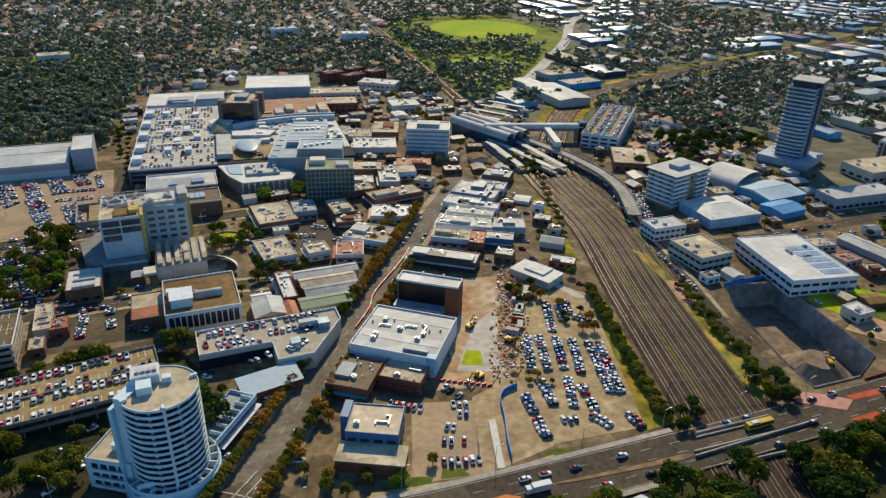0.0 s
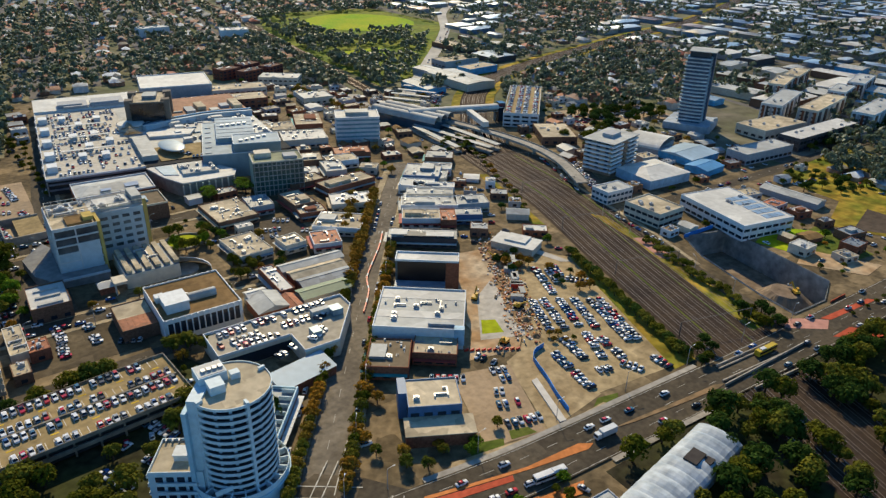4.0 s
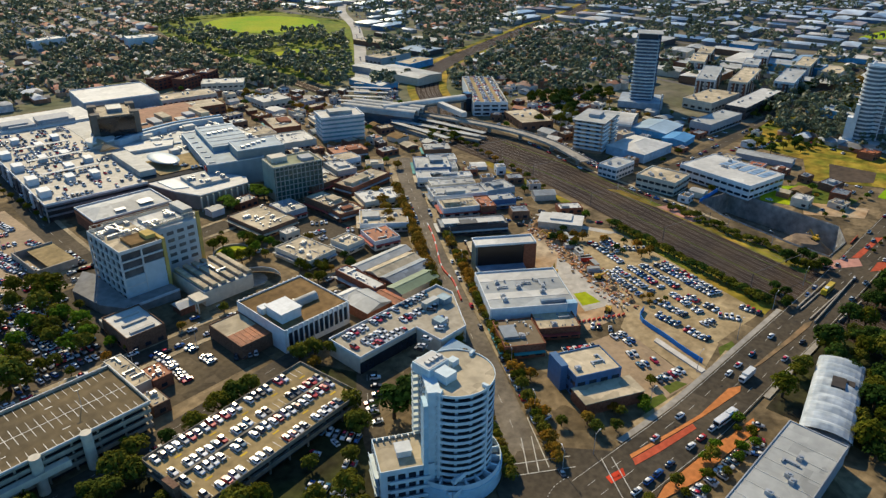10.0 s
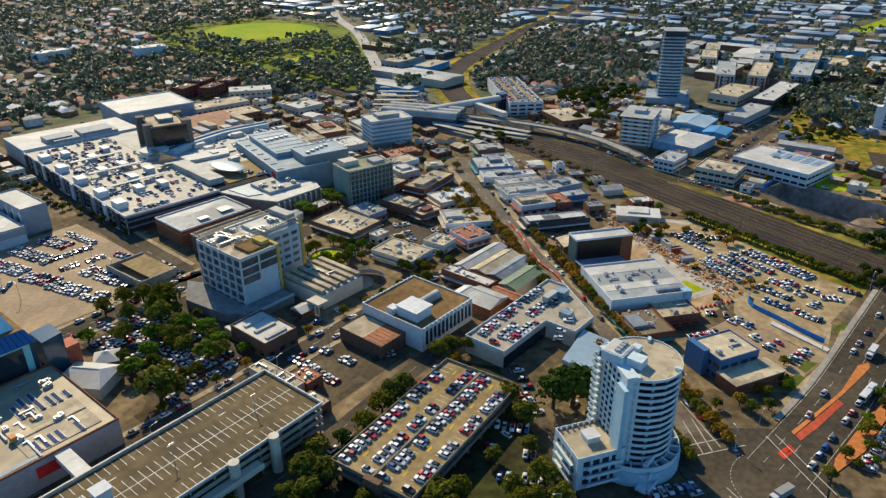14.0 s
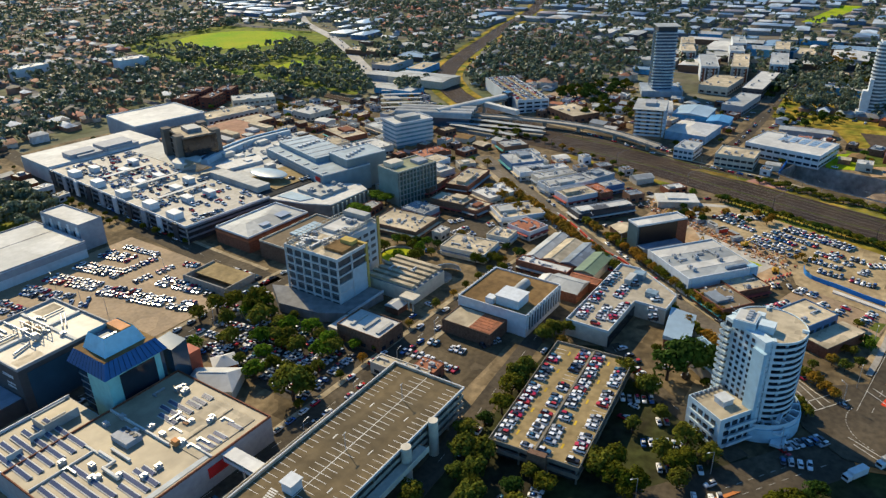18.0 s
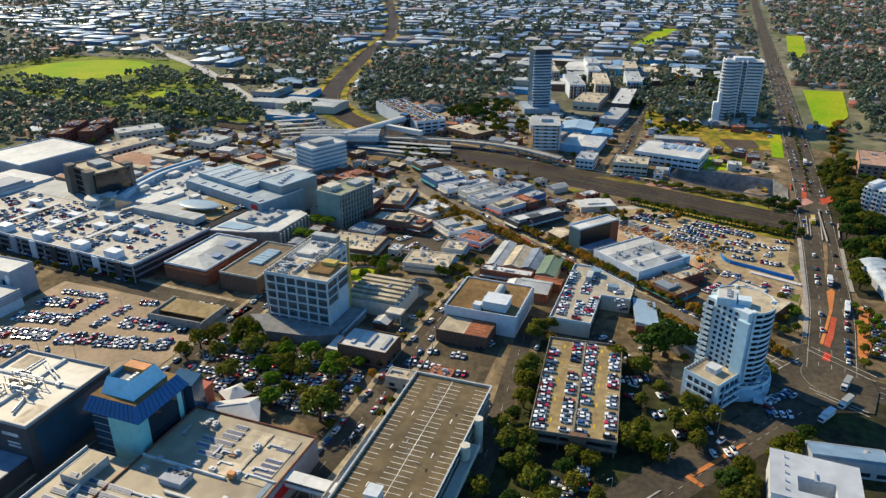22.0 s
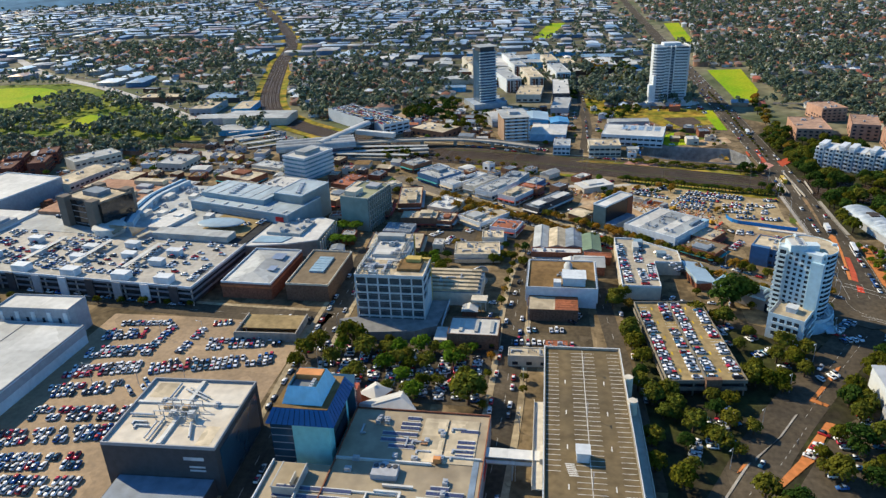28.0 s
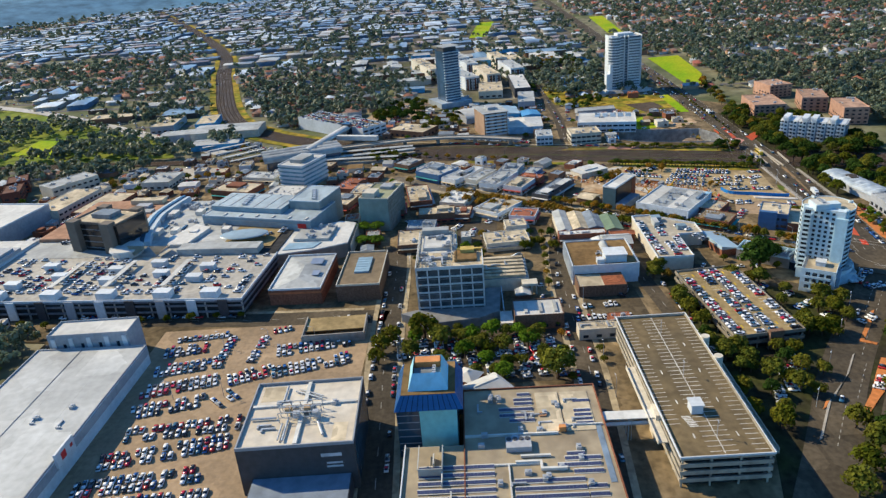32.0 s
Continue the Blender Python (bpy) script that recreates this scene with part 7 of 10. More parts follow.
t = shop("tan-roofed shop with dark writing across its roof", 143, 343, 22, 15, 7, -32, white_paint, roof_tan, 1, 1)
for i in range(8):
    part("letter_bar", boxes((-7 + 1.9 * i, -5.9 + 1.9 * i, -3.0 if i % 3 else -4.2, -0.4, 7.16, 7.2)), dark_wall, t)
shop("orange-tiled roof above a brick shop", 155, 333, 9, 17, 7.4, -31, brick_red, roof_rust, 1, 0)
shop("blue-walled shop beside the building site", 168, 331, 16, 10, 7, -30, blue_wall, roof_metal, 1, 1)
t = shop("grey and white glazed building facing the new square", 129, 320, 38, 13, 6.5, -36, dark_wall, roof_grey, 1, 6, limit=18)
part("white_roof_panel", boxes((-17, -8, -5, 2, 6.66, 7.2)), roof_white, t)
part("white_roof_panel", boxes((2, 17, -5.5, 0, 6.66, 7.0)), roof_white, t)
shop("small shop with a blue-grey roof", 200, 410, 20, 13, 6, -38, white_paint, roof_metal, 1, 2)
shop("narrow shop beside the tracks", 190, 396, 14, 16, 6, -40, cream_wall, roof_grey, 1, 2)
shop("brick shop near the station steps", 214, 428, 20, 16, 7, -38, brick_brown, roof_metal, 1, 2)


def screen_building():
    t = thing_at("screen_building", "new black-fronted building with white and brick ends", "building", 105, 279, -37)
    part("wall", boxes((-15, 15, -4.5, 4.5, -0.3, 14.6)), mat("dark_teal_cladding", (0.07, 0.12, 0.14), 0.4, 0.15), t)
    part("black_front", boxes((-14, 9, -4.9, -4.52, 2, 14.4)), mat("black_panel", (0.008, 0.008, 0.01), 0.3), t, "black cladding panel")
    part("brick_end", boxes((9.02, 15.3, -5.0, 4.9, 0, 14.5)), brick_red, t, "red brick end bay")
    part("roof", boxes((-14.6, 14.6, -4.1, 4.1, 14.6, 14.8)), roof_white, t)
    part("roof_rim", parapet(30.4, 9.4, 14.6, 15.6, 0.4), white_paint, t)
    part("rear_annex", boxes((-15, 9, -11, -4.95, 0, 4.6)), mat("blue_grey_metal", (0.2, 0.26, 0.33), 0.5), t)
    for i in range(7):
        share("window", window_mesh(0.5, 3.4, glass_dark), t, pose(-15, -10.5 + i * 0.8, 0.8, 0, 0, -90))


screen_building()


HALL_GREY = mat("hall_grey_sheet", (0.36, 0.38, 0.38), 0.6, 0.12, 0.3, grime=0.25, patch=0.15, patch_size=0.1)


def market_hall():
    t = thing_at("market_hall", "white hall with a sheeted roof in pale strips", "hall", 82, 249, -38)
    part("wall", boxes((-19, 19, -17, 17, -0.3, 8.6)), white_paint, t)
    for i, (y0, y1, m) in enumerate(((-16.6, -8, HALL_GREY), (-8, -2.5, roof_white), (-2.5, 8, HALL_GREY), (8, 16.6, roof_white))):
        part("roof_strip", boxes((-18.6, 18.6, y0, y1 - 0.02, 8.6, 8.8 + 0.12 * (i % 2))), m, t)
    part("parapet", parapet(38, 34, 8.6, 9.6, 0.38), white_paint, t)
    part("blue_end", boxes((15, 19.3, -17.3, -14, 2, 9.7)), mat("pale_blue_panel", (0.35, 0.55, 0.7), 0.6), t)
    part("canopy", boxes((4, 15, -14.2, -12.6, 9.0, 10.2)), mat("blue_grey_metal", (0.2, 0.26, 0.33), 0.5), t)
    rooftop_units(t, 32, 26, 8.95, 9, random.Random(6))
    for i in range(8):
        share("window", window_mesh(2.4, 3.4, glass_blue), t, pose(-19, -14.5 + 4 * i, 2.4, 0, 0, -90))
        share("roof_vent", window_mesh(0.8, 1.2, machine), t, pose(-16 + 4.4 * i, 3 + (i % 3) * 2, 8.75))


market_hall()
shop("brick building with a tan flat roof and plant", 55, 231, 17, 20, 7, -36, brick_red, mat("dark_tan_roof", (0.22, 0.17, 0.11)), 1, 4)
shop("low brick annex with a pale roof", 74, 226, 18, 13, 6.5, -38, brick_red, roof_tan, 1, 2)
t = block("office_building", "blue-sided two-storey office with a pale flat roof", 53, 197, 19, 16, 9, -27, blue_wall, roof_tan, 0.6, 2, "nsew", 4, 3, 1.6, None, 3, "office building")
part("front_wing", boxes((-11, 13, -18, -8.05, 0, 5)), brick_red, t)
part("front_roof", boxes((-11.3, 13.3, -18.3, -8.1, 5, 5.3)), roof_tan, t)
part("blue_tower", boxes((-12.5, -9.55, -2, 7.5, 0, 11)), blue_wall, t)


def street_deck():
    """Rooftop car park above the shops on the main street."""
    t = thing_at("parking_building", "concrete rooftop car park above shops with blue plant", "car park", 28, 263, 0)
    out = [(-31, -1), (-1, -1), (-1, -15), (14, -15), (31, 8), (31, 18), (-31, 18)]
    part("wall", prism(out, -0.3, 6.9), cream_wall, t)
    part("deck", prism([(x * 0.985, 1 + (y - 1) * 0.97) for x, y in out], 6.9, 7.05), mat("pale_parking", (0.42, 0.37, 0.29), 0.8, 0.2, 0.3, second=(0.33, 0.29, 0.22), grime_size=0.07), t)
    bm = bmesh.new()
    for (x0, y0), (x1, y1) in zip(out, out[1:] + out[:1]):
        d = math.hypot(x1 - x0, y1 - y0)
        m = pose(x0, y0, 0, 0, 0, math.degrees(math.atan2(y1 - y0, x1 - x0)))
        for p in ((0, d - 0.32, 0, 0.3, 6.9, 8.0),):
            b2 = bmesh.new()
            add_box(b2, *p)
            b2.transform(m)
            me = bpy.data.meshes.new("tmp")
            b2.to_mesh(me)
            b2.free()
            bm.from_mesh(me)
            bpy.data.meshes.remove(me)
    part("rim", bm, white_paint, t)
    part("plant", boxes((20, 25, 3, 8, 7.05, 10), (6, 10, -8, -3, 7.05, 9.6)), mat("steel_blue_plant", (0.22, 0.3, 0.35), 0.5, metal=0.2), t)
    part("stair_house", boxes((12, 20, 6, 9, 7.05, 10.2)), roof_metal, t)
    part("undercroft", boxes((-31.2, -1.02, -1.3, -1.02, 0.3, 5.2)), glass_dark, t)
    a = thing_at("shop", "pale blue lean-to shop roof beside the deck", "shop", 22, 240, 10, group=SHOPS)
    part("wall", boxes((-12, 12, -5, 5, -0.3, 4.2)), brick_red, a)
    bm = bmesh.new()
    v = [bm.verts.new(p) for p in ((-12.4, -5.4, 4.2), (12.4, -5.4, 4.2), (12.4, 5.4, 6.2), (-12.4, 5.4, 6.2), (-12.4, 5.4, 4.2), (12.4, 5.4, 4.2))]
    for f in ((0, 1, 2, 3), (3, 2, 5, 4), (1, 5, 2), (0, 3, 4), (4, 5, 1, 0)):
        bm.faces.new([v[i] for i in f])
    part("roof", bm, mat("pale_blue_roof", (0.4, 0.52, 0.6), 0.45, 0.08), a)


street_deck()
# brick hall by the car park lane
t = block("brick_hall", "brick hall with white skylight strips on its roof", -50, 350, 16, 23, 7, 0, brick_brown, roof_white, 0.8, 1, "nsew", 5, 2.4, 1.6, None, 0, "hall")
for y in (-9, -2, 5):
    part("skylight", boxes((-5, 5, y, y + 1.6, 7.15, 7.9)), roof_metal, t)
t = block("carport", "pale flat carport roof", -51, 365, 12, 6, 3.4, 0, cream_wall, roof_white, 0.2, category="carport")
t = thing_at("retaining_dock", "sunken loading dock with pale walls", "loading dock", -50, 448, 2)
part("wall", boxes((-10, 10, -15, -14.4, 0, 4), (-10, 10, 14.4, 15, 0, 4), (-10, -9.4, -14.4, 14.4, 0, 4.6)), concrete, t)
part("deck", boxes((-3, 10, -14.3, 14.3, 2.6, 3.0)), deck_tan, t)

# Across the railway.
block("station_car_park", "multi-storey station car park with a pale top deck", 361, 507, 30, 106, 11, -43, white_paint, deck_tan, 1.0, 3, "nsew", 7, 5.5, 1.6, None, 0, "car park", limit=48)
block("hall", "low pale-roofed hall near the station", 329, 431, 28, 40, 6, -30, brick_brown, roof_tan, 0.5, 1, "nsew", 6, 3, 2, None, 5, "hall")
block("warehouse", "bright blue-walled warehouse beside dry grass", 540, 246, 24, 52, 6, -16, mat("sky_blue_wall", (0.08, 0.35, 0.6), 0.5), roof_metal, 0.4, category="warehouse")
block("warehouse", "tan-roofed warehouse with pale walls", 501, 348, 56, 28, 8, -2, cream_wall, roof_tan, 0.4, 1, "sw", 7, 4, 2, None, 6, "warehouse")
block("showroom", "modern showroom with a broad pale roof", 513, 313, 90, 19, 10, 1, dark_wall, roof_white, 0.5, 2, "ws", 5, 4, 2.2, None, 4, "showroom")
block("showroom", "grey-roofed showroom beside a street", 430, 312, 54, 18, 8, -4, grey_wall, roof_metal, 0.5, 1, "ws", 5, 4, 2, None, 2, "showroom")
gabled("warehouse", "hipped white warehouse with blue walls", 321, 323, 38, 32, 6.5, 3.0, -3, mat("pale_blue_wall", (0.3, 0.45, 0.58), 0.6), roof_white, "warehouse", hip=12)
gabled("warehouse", "workshop with blue sheet roof and walls", 381, 340, 34, 30, 5, 2, 3, mat("sky_blue_wall", (0.08, 0.35, 0.6)), mat("pale_blue_roof", (0.4, 0.52, 0.6)), "warehouse")
gabled("warehouse", "small bright blue sheet-metal workshop", 366, 314, 22, 18, 4.5, 1.5, 5, mat("sky_blue_wall", (0.08, 0.35, 0.6)), mat("cobalt_roof", (0.1, 0.3, 0.55), 0.45, 0.1), "warehouse")
block("office_building", "white cube office with blue glazing", 268, 311, 22, 14, 8, -2, white_paint, roof_metal, 0.6, 2, "nsew", 3.5, 2.6, 1.6, glass_blue, 3, "office building")
block("office_building", "tan concrete office with ribbon windows", 266, 276, 22, 26, 8.5, 2, cream_wall, roof_tan, 0.8, 2, "nsew", 4, 3.6, 1.6, None, 5, "office building")
gabled("warehouse", "long low grey shed beside the vacant lot", 368, 248, 38, 12, 4, 1.6, 95, grey_wall, roof_metal, "warehouse")
t = block("warehouse", "large pale-roofed warehouse with ribbon windows and solar panels", 306, 248, 38, 52, 9, -11, white_paint, roof_white, 0.5, 2, "ws", 5.2, 4.2, 1.6, None, 4, "warehouse")
for i in range(15):
    part("solar_panel", boxes((2 + (i % 3) * 5, 6.4 + (i % 3) * 5, -22 + (i // 3) * 7, -17 + (i // 3) * 7, 9.2, 9.35)), mat("pale_solar", (0.28, 0.38, 0.5), 0.3), t)
bmv = bmesh.new()
for i in range(12):
    a, b = math.pi * i / 12, math.pi * (i + 1) / 12
    vs = [bmv.verts.new(p) for p in ((-18 * math.cos(a), -14, 5 + 5 * math.sin(a)), (-18 * math.cos(a), 14, 5 + 5 * math.sin(a)), (-18 * math.cos(b), 14, 5 + 5 * math.sin(b)), (-18 * math.cos(b), -14, 5 + 5 * math.sin(b)))]
    bmv.faces.new(vs)
bmesh.ops.remove_doubles(bmv, verts=bmv.verts, dist=0.01)
bmesh.ops.solidify(bmv, geom=bmv.faces[:], thickness=0.3)
t = thing_at("arched_shed", "shed under a white arched sheet roof", "warehouse", 375, 372, 20)
part("roof", bmv, roof_white, t)
part("wall", boxes((-17.6, 17.6, -13.6, 13.6, 0, 5)), grey_wall, t)
# south of the main road
t = thing_at("rail_shed", "white rib-vaulted shed with a torn sheet roof", "warehouse", 101, 124, 10)
part("wall", boxes((-25, 25, -7.6, 7.6, -0.3, 4.5)), grey_wall, t)
for i in range(9):
    bm = bmesh.new()
    x0 = -25.3 + i * 5.6
    rows_ = [[bm.verts.new((x0 + 5.6 * u, -8.2 * math.cos(math.pi * k / 10), 4.4 + (2.6 + 0.7 * math.sin(math.pi * u)) * math.sin(math.pi * k / 10))) for k in range(11)] for u in (0, 0.2, 0.5, 0.8, 1.0)]
    for a_, b_ in zip(rows_, rows_[1:]):
        for k in range(10):
            bm.faces.new((a_[k], b_[k], b_[k + 1], a_[k + 1]))
    part("roof_vault", bm, mat("weathered_white_roof", (0.46, 0.5, 0.53), 0.6, 0.2, 0.3, second=(0.26, 0.31, 0.36), grime_size=0.12), t)
part("roof_tear", boxes((2, 9, -2.6, 2.0, 6.9, 7.9), (6, 9.5, -5.5, -2.7, 6.0, 7.2)), mat("tarnished_patch", (0.07, 0.06, 0.055), 0.9), t, "dark torn patch in the roof")
t = block("white_shed", "big shed with a pale grey sheet roof", 43, 121.8, 58, 18.4, 7.4, -1.5, grey_wall, roof_metal, 0.5, 1, "wn", 5, 3, 2, None, 5, "warehouse")
detail_roof(t, 58, 18.4, 7.4, 6.9, roof_white)


def court_block():
    t = thing_at("courtyard_block", "white-roofed school block round a dark courtyard", "school building", -81, 177.5, -2)
    part("wall", boxes((-11, 11, 5.5, 13, 0, 9), (-11, 11, -13, -6, 0, 9), (-11, -7.6, -5.98, 5.48, 0, 9), (0, 11, -5.98, 5.48, 0, 9)), white_paint, t)
    part("roof", boxes((-11.4, 11.4, 5.3, 13.4, 9, 9.4), (-11.4, 11.4, -13.4, -5.8, 9, 9.4), (-11.4, -7.4, -5.79, 5.29, 9, 9.4), (-0.2, 11.4, -5.79, 5.29, 9, 9.4)), mat("school_roof", (0.5, 0.52, 0.54), 0.5, 0.12, 0.2, grime=0.25), t)
    rooftop_units(t, 18, 4, 9.4, 1, random.Random(3))
    for i in range(5):
        share("window", window_mesh(2.8, 1.8, glass_blue), t, pose(-11, -10.5 + 4.8 * i, 5.4, 0, 0, -90))
        share("window", window_mesh(2.8, 1.8, glass_blue), t, pose(-11, -10.5 + 4.8 * i, 1.6, 0, 0, -90))
        share("roof_vent", window_mesh(0.7, 1.2, machine), t, pose(-8 + 4 * i, 9, 9.3))
    s = block("school_wing", "low school wing under a pale sheet roof", -106, 188.5, 27, 11, 6, 2, grey_wall, roof_metal, 0.3, 1, "ns", 5, 3, 1.6, None, 2, "school building")
    detail_roof(s, 27, 11, 6, 4.5, roof_white)
    s = block("school_wing", "long blue-grey roofed school wing", -59, 165, 9, 25, 6, 8, grey_wall, mat("slate_blue_roof", (0.22, 0.32, 0.42), 0.45, 0.12), 0.3, 1, "ew", 5, 3, 1.6, None, 2, "school building")
    part("upper_roof", boxes((-4.2, -0.5, -12.2, 12.2, 6.3, 7.6)), mat("slate_blue_roof", (0.22, 0.32, 0.42)), s)


court_block()
# East and south-east apartments.
for k, (x, y, w, d, h, a) in enumerate(((330, 95, 46, 28, 10, -6), (330, 50, 40, 22, 13, -16), (395, 60, 30, 24, 12, 10), (280, 40, 40, 20, 14, -10))):
    block("apartment_block", "brick apartment block with tiled roofs and balconies", x, y, w, d, h, a, mat("salmon_brick", (0.46, 0.27, 0.19), 0.85, 0.2), mat("salmon_tile", (0.42, 0.27, 0.19), 0.85, 0.3), 0.6, int(h / 3), "wn", 4.5, 2.4, 1.4, None, 5, "apartment building", "brick apartments", limit=30)
for k, (x, y, w, d, a) in enumerate(((566, 380, 74, 18, 18), (582, 350, 80, 17, 12), (610, 316, 74, 18, 10), (636, 424, 50, 16, 20), (655, 372, 40, 16, 16), (700, 330, 60, 16, 10), (720, 385, 56, 16, 16), (690, 440, 50, 16, 18))):
    t = block("apartment_block", ("white and grey walk-up apartment block", "cream walk-up apartment block with dark bays")[k % 2], x, y, w, d, 15, a, (white_paint, cream_wall)[k % 2], (roof_metal, roof_tan)[k % 2], 0.6, 4, "ws", 4.5, 2.8, 1.4, None, 3, "apartment building", "walk-up apartments", limit=26)
    for i in range(5):
        part("bay", boxes((-w / 2 - 0.8, -w / 2 - 0.02, -d / 2 + 1 + i * 3.3, -d / 2 + 2.9 + i * 3.3, 0, 13.6)), (dark_wall, brick_red, grey_wall)[(k + i) % 3], t)
        part("bay", boxes((-w / 2 + 4 + i * w / 5, -w / 2 + 9 + i * w / 5, -d / 2 - 0.8, -d / 2 - 0.02, 0, 13.6)), (grey_wall, dark_wall, brick_brown)[(k + i) % 3], t)
# North: brick flats, hospital-like blocks beyond the mall.
DARK_BRICK = mat("dark_red_brick", (0.17, 0.065, 0.045), 0.85, 0.3, 1.2, grime=0.3)
DARK_TILE = mat("dark_brown_tile", (0.16, 0.085, 0.06), 0.8, 0.3, 0.8, grime=0.3)
for k, (x, y, w, d, h, a, wl, rf, lb) in enumerate(((178, 772, 24, 16, 10, 20, DARK_BRICK, DARK_TILE, "dark red brick flats beyond the mall"), (204, 782, 24, 15, 11, 24, DARK_BRICK, DARK_TILE, "dark red brick flats under brown tiles"), (196, 754, 26, 14, 10, 22, DARK_BRICK, DARK_TILE, "dark red brick flats with rows of balconies"), (224, 766, 22, 16, 10, 28, DARK_BRICK, DARK_TILE, "dark red brick flats beside a car park"), (214, 716, 40, 22, 9, -35, cream_wall, roof_metal, "cream office with a pale roof north of the mall"), (214, 636, 28, 24, 6, -6, cream_wall, roof_metal, "round-fronted pavilion near the roundabout"), (262, 985, 36, 22, 16, -12, white_paint, roof_white, "white hospital block among trees"), (176, 1060, 40, 18, 14, 8, white_paint, roof_grey, "white apartment block far off among trees"), (-110, 938, 34, 20, 13, 6, cream_wall, roof_tan, "cream apartment block among trees"), (160, 690, 50, 24, 9, -10, cream_wall, roof_tan, "tan-roofed shops behind the mall"), (150, 655, 44, 26, 8, -10, brick_red, roof_tan, "brick shops behind the mall"))):
    block("building", lb, x, y, w, d, h, a, wl, rf, 0.6, max(1, int(h / 3.2)), "nsew", 5, 3, 1.5, None, 5, "building", limit=40)


def green_office():
    t = thing_at("office_building", "green-tinted glass office block with concrete fins", "office building", 95, 438, -14)
    green = mat("green_glass", (0.05, 0.095, 0.085), 0.2, 0.2, spec=0.5)
    a, b = 15.5, 10
    part("glass_body", boxes((-a, a, -b, b, 0, 21.5)), green, t)
    part("green_wall", boxes((-a - 0.3, -a - 0.02, -b, b, 0, 22)), mat("sage_render", (0.24, 0.31, 0.28), 0.6, 0.12), t, "plain sage rendered end wall")
    for i in range(12):
        x = -a + 0.6 + i * (2 * a - 1.2) / 11
        part("fin", boxes((x - 0.22, x + 0.22, -b - 0.8, -b - 0.02, 0, 22)), mat("fin_concrete", (0.34, 0.34, 0.3), 0.8, 0.15), t)
    for k in range(6):
        part("floor_line", boxes((-a + 0.1, a - 0.1, -b - 0.25, -b - 0.04, 3.2 + 3.2 * k, 3.6 + 3.2 * k)), grey_wall, t)
    part("roof", boxes((-a + 0.4, a - 0.4, -b + 0.4, b - 0.4, 21.5, 21.7)), mat("green_roof_deck", (0.3, 0.31, 0.2), 0.8, 0.2), t)
    part("parapet", parapet(2 * a, 2 * b, 21.5, 22.4, 0.4), cream_wall, t)
    part("plant_room", boxes((-13, -3, 0, 8, 21.7, 24.8)), cream_wall, t)
    part("plant_room", boxes((4, 12, -6, 2, 21.7, 23.6)), grey_wall, t)
    rooftop_units(t, 28, 16, 21.7, 6, random.Random(31))


green_office()

# Old narrow buildings between the parking decks
block("store_building", "narrow tan-roofed store beside the parking deck", -66, 321.5, 7, 24, 5, 2, cream_wall, roof_tan, 0.5, 1, "ew", 5, 2.4, 1.5, None, 3, "shop", limit=8)
block("store_building", "small brick store with a rusty red roof", -59, 313, 7.6, 10, 5, 2, brick_red, roof_rust, 0.3, 1, "es", 4, 2.2, 1.5, None, 1, "shop", limit=6)
block("store_building", "low brick store with a pale roof", -66.6, 299.5, 6.4, 10, 4.6, 2, brick_brown, roof_tan, 0.3, 1, "es", 4, 2.2, 1.5, None, 1, "shop", limit=6)

# Cars.
CAR_PAINT = [(0.78, 0.78, 0.79), (0.72, 0.72, 0.73), (0.5, 0.51, 0.53), (0.3, 0.31, 0.33), (0.03, 0.03, 0.035), (0.8, 0.8, 0.8), (0.45, 0.02, 0.05), (0.45, 0.03, 0.03), (0.6, 0.6, 0.62), (0.03, 0.1, 0.3), (0.74, 0.74, 0.75), (0.08, 0.085, 0.1), (0.66, 0.66, 0.67), (0.04, 0.12, 0.2), (0.76, 0.76, 0.75), (0.7, 0.7, 0.71)]
paint_one = palette("car_paint", CAR_PAINT, 0.25, 0.5, per_object=True, vary=0.03)
paint_many = palette("car_paint_many", CAR_PAINT, 0.25, 0.5, vary=0.03)
car_glass = mat("car_glass", (0.015, 0.018, 0.022), 0.08, 0.1, spec=0.6)
tyre = mat("tyre", (0.02, 0.02, 0.02), 0.9)


def loft(bm, sections):
    """Joins rings of equal count along x into one closed shell."""
    rings = [[bm.verts.new(p) for p in s] for s in sections]
    n = len(sections[0])
    for a, b in zip(rings, rings[1:]):
        for i in range(n):
            bm.faces.new((a[i], a[(i + 1) % n], b[(i + 1) % n], b[i]))
    bm.faces.new(rings[0][::-1])
    bm.faces.new(rings[-1])


def car_section(x, w, z0, z1):
    return [(x, -w, z0), (x, w, z0), (x, w * 1.02, (z0 + z1) / 2), (x, w * 0.93, z1), (x, -w * 0.93, z1), (x, -w * 1.02, (z0 + z1) / 2)]


